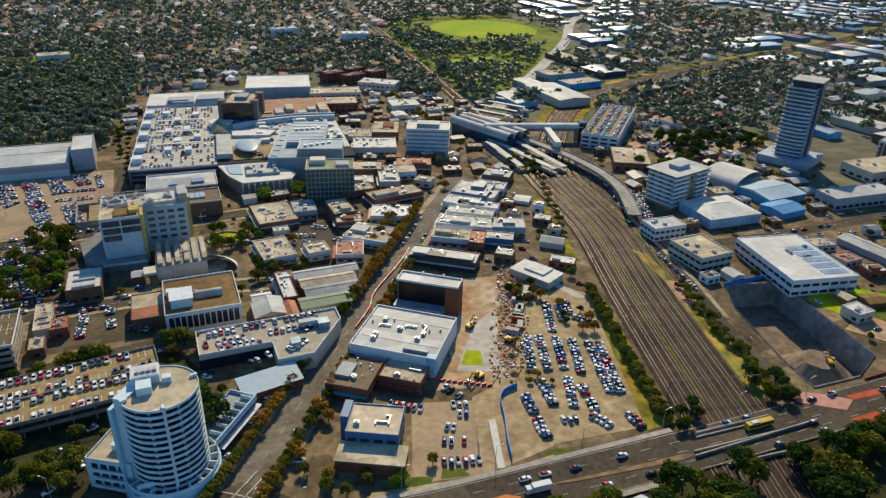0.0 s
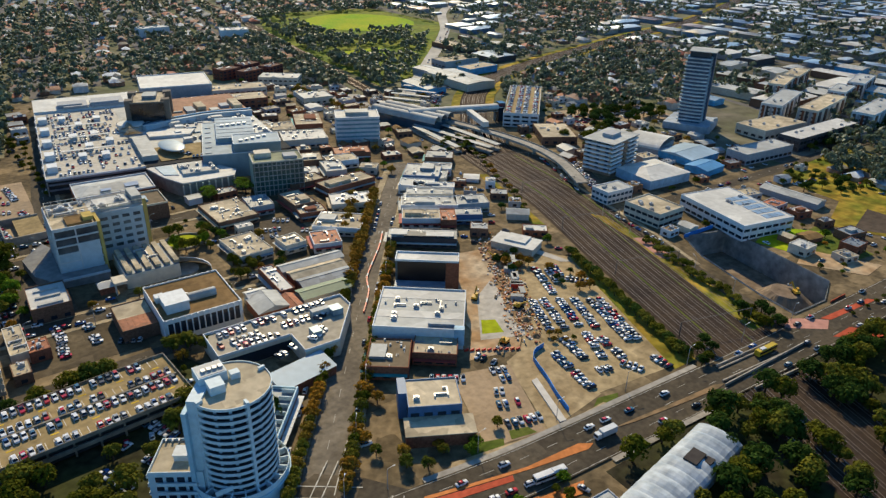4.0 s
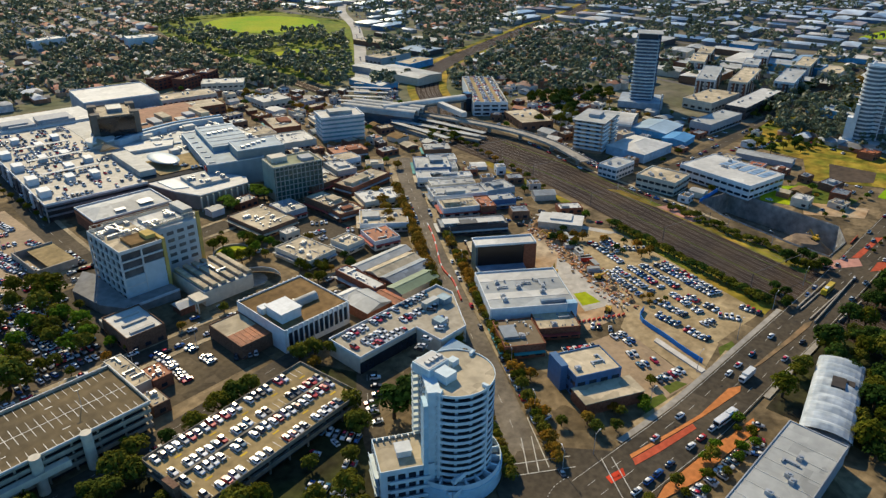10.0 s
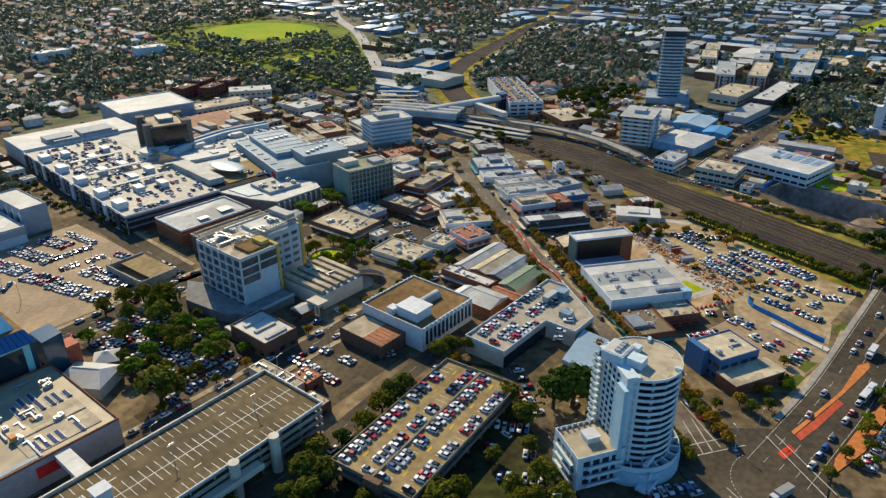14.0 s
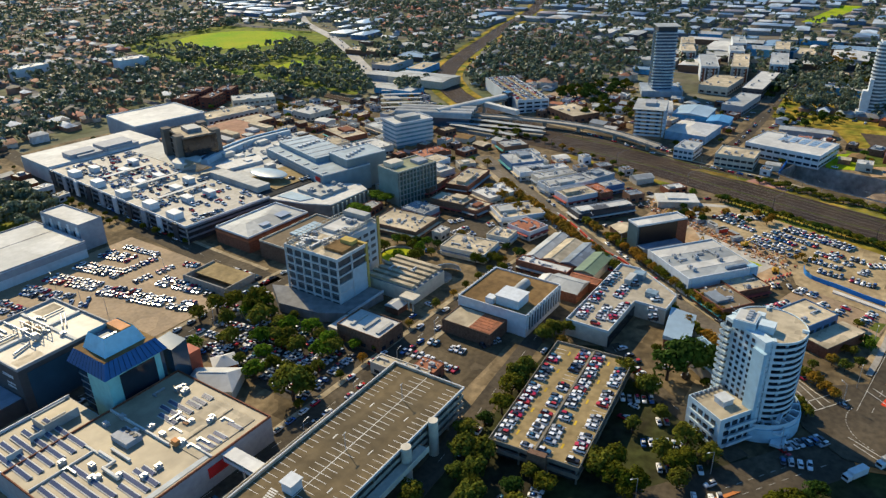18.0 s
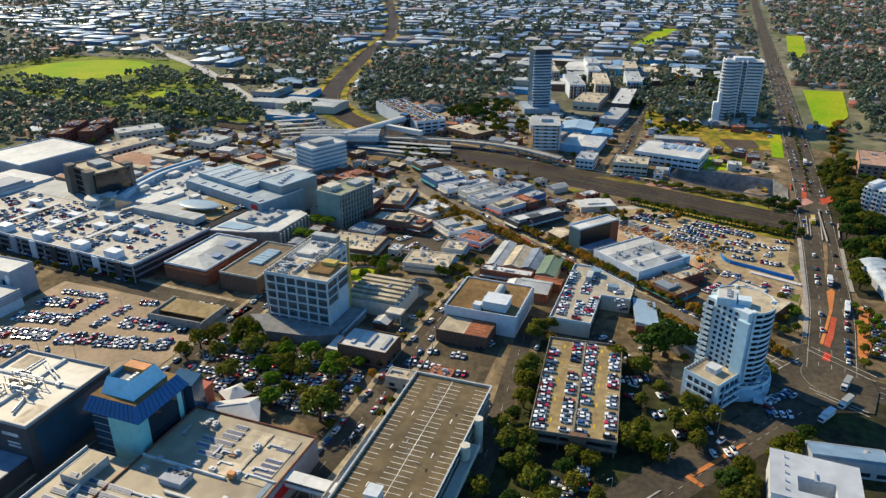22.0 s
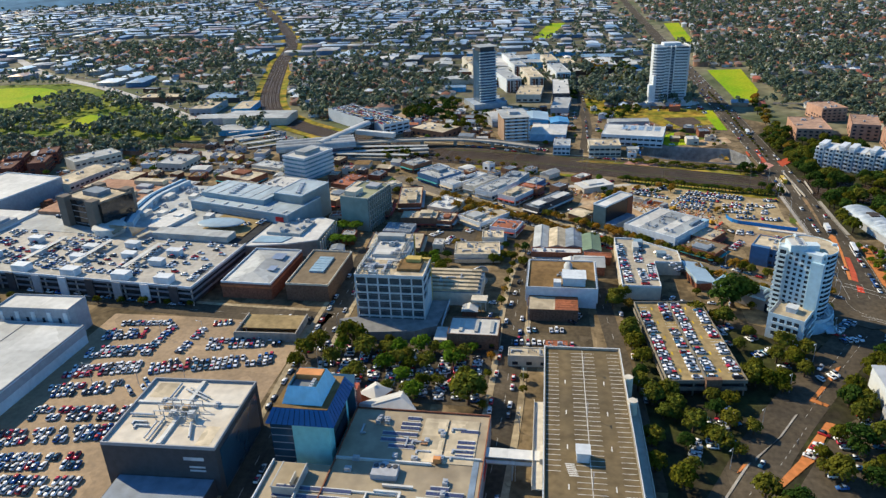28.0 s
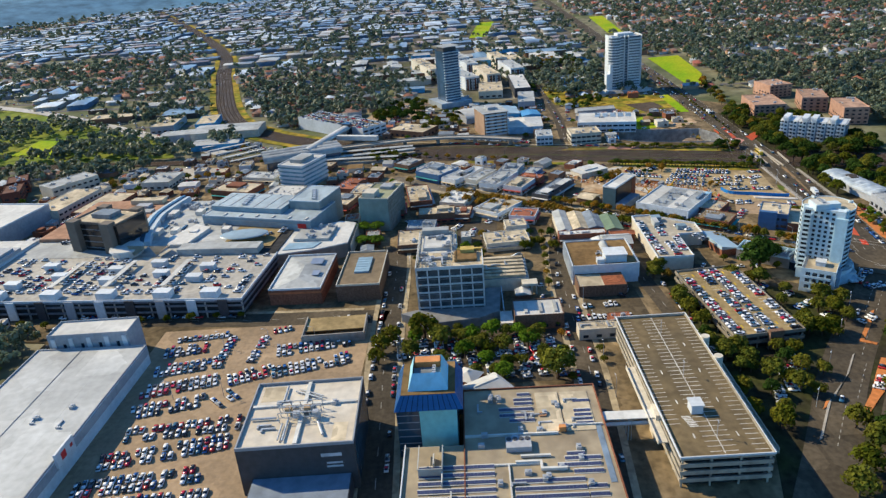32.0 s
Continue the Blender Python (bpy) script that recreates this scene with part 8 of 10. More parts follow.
def car_body_mesh(kind):
    bm = bmesh.new()
    hood = {"sedan": 0.88, "suv": 1.05, "hatch": 0.95}[kind]
    tail = {"sedan": 0.95, "suv": 1.15, "hatch": 1.05}[kind]
    loft(bm, [car_section(-2.2, 0.72, 0.42, 0.72), car_section(-2.05, 0.82, 0.3, tail - 0.05), car_section(-1.2, 0.87, 0.28, tail), car_section(0.6, 0.88, 0.28, tail - 0.03), car_section(1.0, 0.87, 0.28, hood), car_section(1.95, 0.8, 0.3, hood - 0.12), car_section(2.15, 0.68, 0.42, 0.66)])
    bmesh.ops.recalc_face_normals(bm, faces=bm.faces)
    me = bpy.data.meshes.new("car_body")
    bm.to_mesh(me)
    bm.free()
    roof = {"sedan": 1.42, "suv": 1.7, "hatch": 1.48}[kind]
    back = {"sedan": -1.35, "suv": -1.9, "hatch": -1.75}[kind]
    bm = bmesh.new()
    loft(bm, [car_section(back - 0.22, 0.74, tail - 0.08, tail - 0.02), car_section(back + 0.25, 0.66, tail - 0.1, roof - 0.02), car_section(0.1, 0.68, tail - 0.1, roof), car_section(0.85, 0.76, hood - 0.1, hood + 0.03)])
    bmesh.ops.recalc_face_normals(bm, faces=bm.faces)
    glass = bpy.data.meshes.new("car_glass")
    bm.to_mesh(glass)
    bm.free()
    bm = bmesh.new()
    loft(bm, [[(back + 0.3, -0.6, roof - 0.02), (back + 0.3, 0.6, roof - 0.02), (back + 0.3, 0.56, roof + 0.04), (back + 0.3, -0.56, roof + 0.04)], [(0.05, -0.63, roof - 0.02), (0.05, 0.63, roof - 0.02), (0.05, 0.58, roof + 0.04), (0.05, -0.58, roof + 0.04)]])
    bmesh.ops.recalc_face_normals(bm, faces=bm.faces)
    top = bpy.data.meshes.new("car_roof")
    bm.to_mesh(top)
    bm.free()
    return me, glass, top


bm = bmesh.new()
bmesh.ops.create_cone(bm, cap_ends=True, segments=10, radius1=0.33, radius2=0.33, depth=0.22, matrix=pose(0, 0, 0, 90, 0, 0))
WHEEL = bpy.data.meshes.new("wheel")
bm.to_mesh(WHEEL)
bm.free()
WHEEL.materials.append(tyre)
CAR_KINDS = {}
for kind in ("sedan", "suv", "hatch"):
    body, glass, top = car_body_mesh(kind)
    CAR_KINDS[kind] = (body, glass, top)


def proto(*pieces):
    """Arrays of one small model for tiling: pieces are (mesh, matrix, material slot)."""
    V, loops, totals, slots = [], [], [], []
    for me, m, slot in pieces:
        base = len(V)
        V += [m @ v.co for v in me.vertices]
        for p in me.polygons:
            loops += [base + i for i in p.vertices]
            totals.append(len(p.vertices))
            slots.append(slot)
    return np.array([tuple(v) for v in V]), np.array(loops), np.array(totals), np.array(slots)


def tiled(name, protos, places, materials, label, category):
    """Many small models joined into one object of kind stuff; places are (proto, x, y, z, turn, sx, sy, sz)."""
    Vs, Ls, Ts, Ss = [], [], [], []
    base = 0
    for k, x, y, z, turn, sx, sy, sz in places:
        v, l, t, s = protos[k]
        c, n = math.cos(turn), math.sin(turn)
        X, Y = v[:, 0] * sx, v[:, 1] * sy
        Vs.append(np.stack([x + c * X - n * Y, y + n * X + c * Y, z + v[:, 2] * sz], 1))
        Ls.append(l + base)
        Ts.append(t)
        Ss.append(s)
        base += len(v)
    V, L, T, S = np.concatenate(Vs), np.concatenate(Ls), np.concatenate(Ts), np.concatenate(Ss)
    me = bpy.data.meshes.new(name)
    me.vertices.add(len(V))
    me.vertices.foreach_set("co", V.astype(np.float32).ravel())
    me.loops.add(len(L))
    me.loops.foreach_set("vertex_index", L.astype(np.int32))
    me.polygons.add(len(T))
    me.polygons.foreach_set("loop_start", np.concatenate([[0], np.cumsum(T)[:-1]]).astype(np.int32))
    me.polygons.foreach_set("material_index", S.astype(np.int32))
    me.update(calc_edges=True)
    for m in materials:
        me.materials.append(m)
    ob = new(name, me)
    return tagged(ob, label, category, kind="stuff")


CAR_PROTOS = []
for kind in ("sedan", "suv", "hatch"):
    body, glass, top = CAR_KINDS[kind]
    I4 = Matrix.Identity(4)
    CAR_PROTOS.append(proto((body, I4, 0), (glass, I4, 1), (top, Matrix.Translation((0, 0, 0.005)), 3), *[(WHEEL, Matrix.Translation((x, y, 0.33)), 2) for x in (-1.35, 1.35) for y in (-0.78, 0.78)]))
for kind, (body, glass, top) in CAR_KINDS.items():
    body.materials.append(paint_one)
    glass.materials.append(car_glass)
    top.materials.append(paint_one)

CAR_FIRST = {}


def car_thing(x, y, z, turn):
    kind = RNG.choice(("sedan", "suv", "hatch"))
    m = pose(x, y, z, 0, 0, turn)
    if kind not in CAR_FIRST:
        ob = new("car", CAR_KINDS[kind][0])
        tagged(ob, {"sedan": "parked sedan car with dark windows", "suv": "parked tall station-wagon car with dark windows", "hatch": "small parked hatchback car with dark windows"}[kind], "car", "cars of the town")
        share("cabin", CAR_KINDS[kind][1], ob, Matrix.Identity(4), "dark glazed cabin")
        CAR_CABIN = ob.children[0]
        share("roof_panel", CAR_KINDS[kind][2], CAR_CABIN, Matrix.Translation((0, 0, 0.005)))
        for wx in (-1.35, 1.35):
            for wy in (-0.78, 0.78):
                share("wheel", WHEEL, ob, Matrix.Translation((wx, wy, 0.33)))
        CAR_FIRST[kind] = ob
        ob.matrix_basis = m
        return
    copy_thing(CAR_FIRST[kind], m)


RNG = random.Random(21)
CARS_NEAR, CARS_FAR = [], []


def row(x0, y0, x1, y1, z=0.08, fill=0.85, near=False, pitch=2.6, double=0.0):
    """A row of parked cars side by side along a line; double: a second row that many metres to its left."""
    d = math.hypot(x1 - x0, y1 - y0)
    n = max(1, int(d / pitch))
    ux, uy = (x1 - x0) / d, (y1 - y0) / d
    head = math.degrees(math.atan2(uy, ux)) + 90
    for off in ((0.0, double) if double else (0.0,)):
        for k in range(n + 1):
            if RNG.random() > fill:
                continue
            s = k * pitch + RNG.uniform(-0.15, 0.15)
            o = off + RNG.uniform(-0.3, 0.3)
            (CARS_NEAR if near else CARS_FAR).append((x0 + ux * s - uy * o, y0 + uy * s + ux * o, z, head + RNG.choice((0, 180)) + RNG.uniform(-3, 3)))


def kerb_cars(x0, y0, x1, y1, fill=0.6, near=False, z=0.12, pitch=6.4):
    """Cars nose to tail along a kerb or in a lane."""
    d = math.hypot(x1 - x0, y1 - y0)
    head = math.degrees(math.atan2(y1 - y0, x1 - x0))
    for k in range(int(d / pitch)):
        if RNG.random() < fill:
            s = k * pitch + RNG.uniform(-0.8, 0.8)
            (CARS_NEAR if near else CARS_FAR).append((x0 + (x1 - x0) * s / d, y0 + (y1 - y0) * s / d, z, head + RNG.uniform(-2, 2)))


# the full parking deck, turned by 6 degrees
for v, f in ((-12.6, 0.85), (-3.0, 0.9), (3.0, 0.85), (12.4, 0.9)):
    c, s = math.cos(radians(6)), math.sin(radians(6))
    p, q = (-30, v), (30, v)
    row(-51 + p[0] * c - p[1] * s, 258 + p[0] * s + p[1] * c, -51 + q[0] * c - q[1] * s, 258 + q[0] * s + q[1] * c, 6.65, f, True)
for r in ((49, 279, 0, 277), (16, 270, 0, 269), (38, 270, 27, 270), (24, 253, 16, 250), (48, 272, 40, 266), (22, 264.6, 6, 264.6), (40, 259, 32, 254)):
    row(*r, 7.1, 0.85, True)
for r in ((-39, 326, -38, 308), (-51, 331, -50, 318), (-30, 306, -21, 302), (-51, 314, -51, 302)):
    row(*r, 0.08, 0.85, True)
for r in ((-1, 256, -9, 246), (-13, 246, -18, 236), (-30, 190, -18, 180), (-36, 188, -34, 180)):
    row(*r, 0.08, 0.85, True)
# shopping car park
for r, dbl in (((-51, 525, -48, 501), 0), ((-65, 526.5, -60.5, 505), 5.0), ((-81, 525, -75, 497), 5.0), ((-97, 525, -89.4, 494.5), 5.0), ((-111.5, 523, -104, 494.5), 5.0), ((-126.5, 519, -121, 475.6), 5.0), ((-142, 522, -132.5, 476), 5.0), ((-156.5, 525, -150, 481), 5.0), ((-72.4, 498.7, -51.5, 498.4), 0), ((-73.6, 483.6, -51, 482), 0), ((-68.3, 472, -61.7, 438), 5.0), ((-86, 470, -77, 437), 5.0), ((-90.6, 488, -83, 470), 5.0), ((-106, 488, -99, 481.6), 5.0), ((-47.4, 478.6, -45, 470), 0), ((-38, 451, -38, 431), 0), ((-167, 522, -163, 476), 5.0), ((-184, 520, -181, 480), 5.2), ((-200, 520, -197, 480), 5.2)):
    row(*r, 0.08, 0.88, r[0] > -110 and len(CARS_NEAR) < 300, 2.55, dbl)
# rooftop of the mall
cm, sm = math.cos(radians(-5)), math.sin(radians(-5))
for yy in range(-86, 74, 7):
    for xa, xb in ((-15, 8), (10, 32)):
        if RNG.random() < 0.85:
            row(2 + xa * cm - yy * sm, 588 + xa * sm + yy * cm, 2 + xb * cm - yy * sm, 588 + xb * sm + yy * cm, 10.16, RNG.choice((0.3, 0.5, 0.8)))
for r in ((58, 500, 76, 494), (56, 512, 62, 500), (60, 640, 90, 634), (100, 660, 130, 654)):
    row(*r, 10.5, 0.7)
# commuter and site car parks
for r in ((137, 238, 127, 215), (142, 236, 133, 211), (149, 232, 140, 210), (155, 229, 146, 206), (161, 224, 150, 190), (165, 222, 153, 186), (138, 204, 131, 187), (141, 198, 138, 183), (127, 206, 124, 191), (160, 262, 151, 239), (165, 258, 160, 245), (123, 182, 132, 180), (135, 180, 138, 173), (149, 176, 149, 168), (116, 200, 112, 174), (167, 246, 173, 237), (171, 262, 166, 250), (87, 205, 94, 203), (85, 200, 91, 198), (80, 194, 86, 190), (76, 187, 83, 184), (72, 177, 86, 173), (64, 214, 76, 206), (88, 216, 92, 208)):
    row(*r, 0.12, 0.9, pitch=2.45)
for r in ((299, 381, 274, 328), (293, 378, 268, 322), (286, 355, 268, 322), (300, 392, 292, 376), (-66, 424, -59, 401), (-77, 415, -71, 391), (-86, 412, -76, 357), (-80, 381, -76, 352), (-91, 402, -91, 395), (-91, 200, -112, 201), (-103, 212.5, -124, 211.5), (-104, 217, -118, 226.5), (-116, 222.5, -134, 220), (-91, 249, -104, 246), (-100, 256, -117, 257.5), (-113, 263, -128, 266), (-99, 252, -112, 251), (72, 139, 56, 133), (32, 141, 17, 138), (55, 372, 66, 370), (60, 380, 72, 378), (76, 372, 84, 366), (70, 392, 80, 386), (30, 384, 36, 376), (-95, 362, -80, 352)):
    row(*r, 0.1, 0.8)
for r in ((-6, 196, 40, 263), (6, 176, 48, 238), (60, 283, 110, 352), (54, 250, 100, 312), (116, 350, 150, 398), (124, 346, 160, 392)):
    kerb_cars(*r, 0.45, True)
for r in ((40, 162, 170, 155), (34, 153, 90, 148.4), (92, 148, 150, 145.4), (60, 159.6, 150, 156.4)):
    kerb_cars(*r, 0.22, True, z=0.54, pitch=9)
for y in (141, 146, 152, 157):
    kerb_cars(180, y + 1, 900, y - 4, 0.33, z=0.54, pitch=11)
for r in ((-160, 339.4, -10, 336.4), (-150, 331.4, -20, 329.4), (-14, 335.6, 60, 328.6), (-150, 414, 0, 419), (-110, 426, 20, 427), (-21, 600, -33, 470), (-90, 278, -10, 283), (250, 300, 240, 240), (285, 400, 255, 320), (-12, 640, -24, 560)):
    kerb_cars(*r, 0.62)
for k in range(9):
    y = 345 + 7.2 * k
    row(-97 + (k % 2), y, -64 + (k % 3), y + 2, 0.1, 0.85)
for k in range(5):
    row(-34 - 9 * k, 246 - 8.5 * k, -28 - 9 * k, 234 - 8.5 * k, 0.32, 0.6)
for r in ((-20, 178, -70, 212), (-80, 222, -118, 248), (-96, 226, -140, 254), (-30, 182, -60, 204)):
    kerb_cars(*r, 0.35, pitch=8)
kerb_cars(14, 154.4, 92, 146.4, 0.6, z=0.54)
row(30, 140.4, 58, 137.4, 0.12, 0.85)
row(24, 141.4, 40, 138, 0.12, 0.7)
kerb_cars(280, 288, 600, 287, 0.4, pitch=7)
for k in range(5):
    kerb_cars(330 + 5 * k, 640 - 3 * k, 900 + 5 * k, 1340 - 3 * k, 0.25, pitch=14)
for k in range(16):
    row(372 + k * 5.5, 452 - k * 1.0, 384 + k * 5.5, 480 - k * 1.0, 0.1, 0.35)
for k in range(9):
    row(300 + 9 * k, 590 + 8 * k, 312 + 9 * k, 574 + 8 * k, 0.1, 0.8)
c, s = math.cos(radians(-43)), math.sin(radians(-43))
for u in (-11, -3, 3, 11):
    row(361 + u * c + 50 * s, 507 + u * s - 50 * c, 361 + u * c - 50 * s, 507 + u * s + 50 * c, 11.3, 0.9)
for k in range(8):
    row(410 + k * 22, 168, 424 + k * 22, 168, 0.1, 0.7)
    row(396 + 12 * k, 262 - 2 * k, 404 + 12 * k, 262 - 2 * k, 0.1, 0.6)
for k, (x, y, z, a) in enumerate(CARS_NEAR):
    if k < 300:
        car_thing(x, y, z, a)
    else:
        CARS_FAR.append((x, y, z, a))
tiled("parked_cars", CAR_PROTOS, [(RNG.randrange(3), x, y, z, radians(a), 1, 1, 1) for x, y, z, a in CARS_FAR], [paint_many, car_glass, tyre, paint_many], "hundreds of parked and driving cars in many colours", "cars")


def bus(x, y, ang, colour, label):
    b = thing_at("bus", label, "bus", x, y, ang, 0.54)
    bm = bmesh.new()
    add_box(bm, -6, 6, -1.25, 1.25, 0.4, 3.0)
    bmesh.ops.bevel(bm, geom=bm.edges[:], offset=0.15, segments=1, affect="EDGES")
    part("body", bm, colour, b)
    part("window_band", boxes((-5.7, 5.9, -1.28, -1.26, 1.5, 2.5), (-5.7, 5.9, 1.26, 1.28, 1.5, 2.5), (6.01, 6.04, -1.1, 1.1, 1.3, 2.6)), car_glass, b)
    part("roof_unit", boxes((-4, -1, -0.8, 0.8, 3.0, 3.3)), white_paint, b)
    for wx in (-4, 3.8):
        for wy in (-1.15, 1.15):
            share("wheel", WHEEL, b, pose(wx, wy, 0.45) @ Matrix.Scale(1.4, 4))


bus(191, 152.5, -2, mat("bus_yellow", (0.6, 0.42, 0.03), 0.4), "yellow city bus crossing the road bridge")
def truck(x, y, ang, colour, label):
    """A rigid truck: cab, chassis, box and wheels."""
    t = thing_at("truck", label, "truck", x, y, ang, 0.56)
    bm = boxes((2.4, 4.4, -1.15, 1.15, 0.5, 2.7))
    bmesh.ops.bevel(bm, geom=bm.edges[:], offset=0.14, segments=1, affect="EDGES")
    part("cab", bm, white_paint, t)
    part("windscreen", boxes((4.36, 4.45, -1.0, 1.0, 1.5, 2.4)), car_glass, t)
    part("chassis", boxes((-4.6, 2.4, -0.5, 0.5, 0.5, 0.8)), dark_wall, t)
    part("load_box", boxes((-4.6, 2.1, -1.2, 1.2, 0.85, 3.3)), colour, t)
    for wx in (-3.6, -2.4, 3.3):
        for wy in (-1.05, 1.05):
            share("wheel", WHEEL, t, pose(wx, wy, 0.45) @ Matrix.Scale(1.4, 4))


for x, y, a, m_, lb in ((-20, 160, 150, roof_metal, "white truck with a pale metal body at the junction"), (-32, 168, 148, white_paint, "white box truck leaving the junction"), (-6, 158, 160, roof_metal, "silver tank truck crossing the junction"), (96, 153, 176, white_paint, "white box truck on the wide road"), (330, 146, 178, white_paint, "white truck in traffic on the wide road")):
    truck(x, y, a, m_, lb)
bus(66, 148.6, 172, mat("van_white", (0.7, 0.7, 0.7), 0.4), "white delivery truck on the wide road")

# Trees and hedges.
def leaf_mat(name, colour, second, island=0.35, rough=0.85, spec=0.15):
    """Leaves let some of the sun through."""
    m = mat(name, colour, rough, 0.3, 0.12, second=second, grime_size=0.08, island=island, spec=spec)
    nt = m.node_tree
    b = nt.nodes["Principled BSDF"]
    thin, both = nt.nodes.new("ShaderNodeBsdfTranslucent"), nt.nodes.new("ShaderNodeMixShader")
    both.inputs[0].default_value = 0.32
    nt.links.new(b.inputs["Base Color"].links[0].from_socket, thin.inputs[0])
    nt.links.new(b.outputs[0], both.inputs[1])
    nt.links.new(thin.outputs[0], both.inputs[2])
    nt.links.new(both.outputs[0], nt.nodes["Material Output"].inputs[0])
    return m


leaf_green = leaf_mat("leaves_green", (0.07, 0.088, 0.007), (0.13, 0.122, 0.012))
leaf_olive = leaf_mat("leaves_olive", (0.16, 0.15, 0.018), (0.09, 0.11, 0.016))
leaf_dark = leaf_mat("leaves_dark", (0.028, 0.058, 0.01), (0.05, 0.085, 0.014))
leaf_autumn = leaf_mat("leaves_autumn", (0.34, 0.17, 0.02), (0.2, 0.14, 0.02))
leaf_bright = leaf_mat("leaves_bright", (0.11, 0.19, 0.012), (0.08, 0.14, 0.012))
# far foliage paler and bluer than near: distance haze put into its colour
leaf_hazy = leaf_mat("leaves_hazy", (0.105, 0.145, 0.088), (0.15, 0.17, 0.1), 0.35, 0.55, 0.4)


def crown_mesh(seed, clumps, leaves, size, radius=1.0, flat=1.0, name="crown"):
    """Clumps of small leaf faces round an uneven crown one unit in radius."""
    rng = np.random.RandomState(seed)
    V = []
    F = []
    cs = []
    for k in range(clumps):
        d = rng.normal(size=3)
        d /= np.linalg.norm(d)
        d[2] = abs(d[2]) * 0.9 - 0.25
        r = rng.uniform(0.45, 0.78)
        cs.append((d * r * (1, 1, flat), rng.uniform(0.26, 0.46)))
    for c, r in cs:
        for j in range(leaves):
            n = rng.normal(size=3)
            n /= np.linalg.norm(n)
            if n[2] < -0.5:
                n[2] *= -1
            p = c + n * r * rng.uniform(0.75, 1.05)
            a = np.cross(n, rng.normal(size=3))
            a /= np.linalg.norm(a)
            b = np.cross(n + rng.normal(size=3) * 0.35, a)
            b /= np.linalg.norm(b) + 1e-6
            s = size * rng.uniform(0.6, 1.3)
            i = len(V)
            V += [tuple(p - a * s), tuple(p - b * s * 0.7), tuple(p + a * s), tuple(p + b * s * 0.7)]
            F.append((i, i + 1, i + 2, i + 3))
    me = bpy.data.meshes.new(name)
    me.from_pydata(V, [], F)
    return me


def trunk_mesh(seed):
    """A tapered trunk with four limbs; one unit is the crown's radius, the crown's middle at 1.05."""
    rng = random.Random(seed)
    bm = bmesh.new()

    def limb(p, q, r0, r1):
        d = Vector(q) - Vector(p)
        m = Matrix.Translation((Vector(p) + Vector(q)) / 2) @ d.to_track_quat("Z", "Y").to_matrix().to_4x4()
        bmesh.ops.create_cone(bm, cap_ends=True, segments=6, radius1=r0, radius2=r1, depth=d.length, matrix=m)

    limb((0, 0, -0.08), (0.03, 0.02, 0.6), 0.1, 0.07)
    for k in range(4):
        a = k * 1.6 + rng.uniform(-0.4, 0.4)
        limb((0.03, 0.02, 0.5), (0.45 * math.cos(a), 0.45 * math.sin(a), 1.15 + rng.uniform(-0.1, 0.2)), 0.06, 0.02)
    me = bpy.data.meshes.new("trunk")
    bm.to_mesh(me)
    bm.free()
    me.materials.append(bark)
    return me


CROWNS = {}
for kind, material in (("green", leaf_green), ("olive", leaf_olive), ("dark", leaf_dark), ("autumn", leaf_autumn), ("bright", leaf_bright)):
    CROWNS[kind] = []
    for k in range(3):
        me = crown_mesh(100 + 7 * k + len(kind), 20, 42, 0.115)
        me.materials.append(material)
        CROWNS[kind].append(me)
TRUNKS = [trunk_mesh(k) for k in range(3)]
TREE_LABEL = {"green": "leafy green street tree with an uneven crown", "olive": "olive-green gum tree with a loose crown", "dark": "dark evergreen tree with a dense crown", "autumn": "street tree in orange-brown autumn leaf", "bright": "small bright green tree"}
TREE_SPOTS, TREE_REST = [], []
KIND_NUMBER = {"green": 0, "olive": 1, "dark": 2, "autumn": 3, "bright": 4}


def tree(x, y, r, kind="green", flat=1.0):
    """A tree of crown radius r."""
    TREE_SPOTS.append((x, y))
    k = RNG.randrange(3)
    if len(TREE_SPOTS) > 295:
        TREE_REST.append((KIND_NUMBER[kind] * 3 + k, x, y, 0, RNG.uniform(0, 6.28), r, r, r * flat))
        return
    t = new("tree")
    t.matrix_world = pose(x, y, 0, 0, 0, RNG.uniform(0, 360)) @ Matrix.Scale(r, 4)
    tagged(t, TREE_LABEL[kind], "tree", kind + " trees")
    share("trunk", TRUNKS[k], t, Matrix.Identity(4))
    share("crown", CROWNS[kind][k], t, Matrix.Translation((0, 0, 1.05)) @ Matrix.Diagonal((1, 1, flat, 1)))


def grove(n, x0, x1, y0, y1, r0, r1, kinds, keep=None):
    for _ in range(n):
        for _ in range(12):
            x, y = RNG.uniform(x0, x1), RNG.uniform(y0, y1)
            if all((x - a) ** 2 + (y - b) ** 2 > 14 for a, b in TREE_SPOTS[-60:]) and (keep is None or keep(x, y)):
                break
        else:
            continue
        tree(x, y, RNG.uniform(r0, r1), RNG.choice(kinds), RNG.uniform(0.85, 1.15))


GREENS = ("green", "green", "olive", "olive", "dark")
tree(-7, 229, 10.0, "dark", 0.9)
tree(-2, 224, 8.0, "dark", 0.95)
tree(-12, 234, 7.6, "dark", 0.95)
for x, y, r, k in ((-8, 284, 5, "olive"), (-14, 286, 5, "olive"), (-2, 280, 4.4, "olive"), (1, 269, 3, "olive"), (-99, 347, 8.0, "olive"), (-62, 404, 8.0, "green"), (-70, 396, 6.4, "olive"), (-94, 345, 5, "olive"), (-65, 419, 5.4, "green"), (-72, 423, 5.4, "green"), (-81, 424, 4.6, "green"), (-20, 248, 5.0, "olive"), (-24, 240, 4, "green")):
    tree(x, y, r, k)
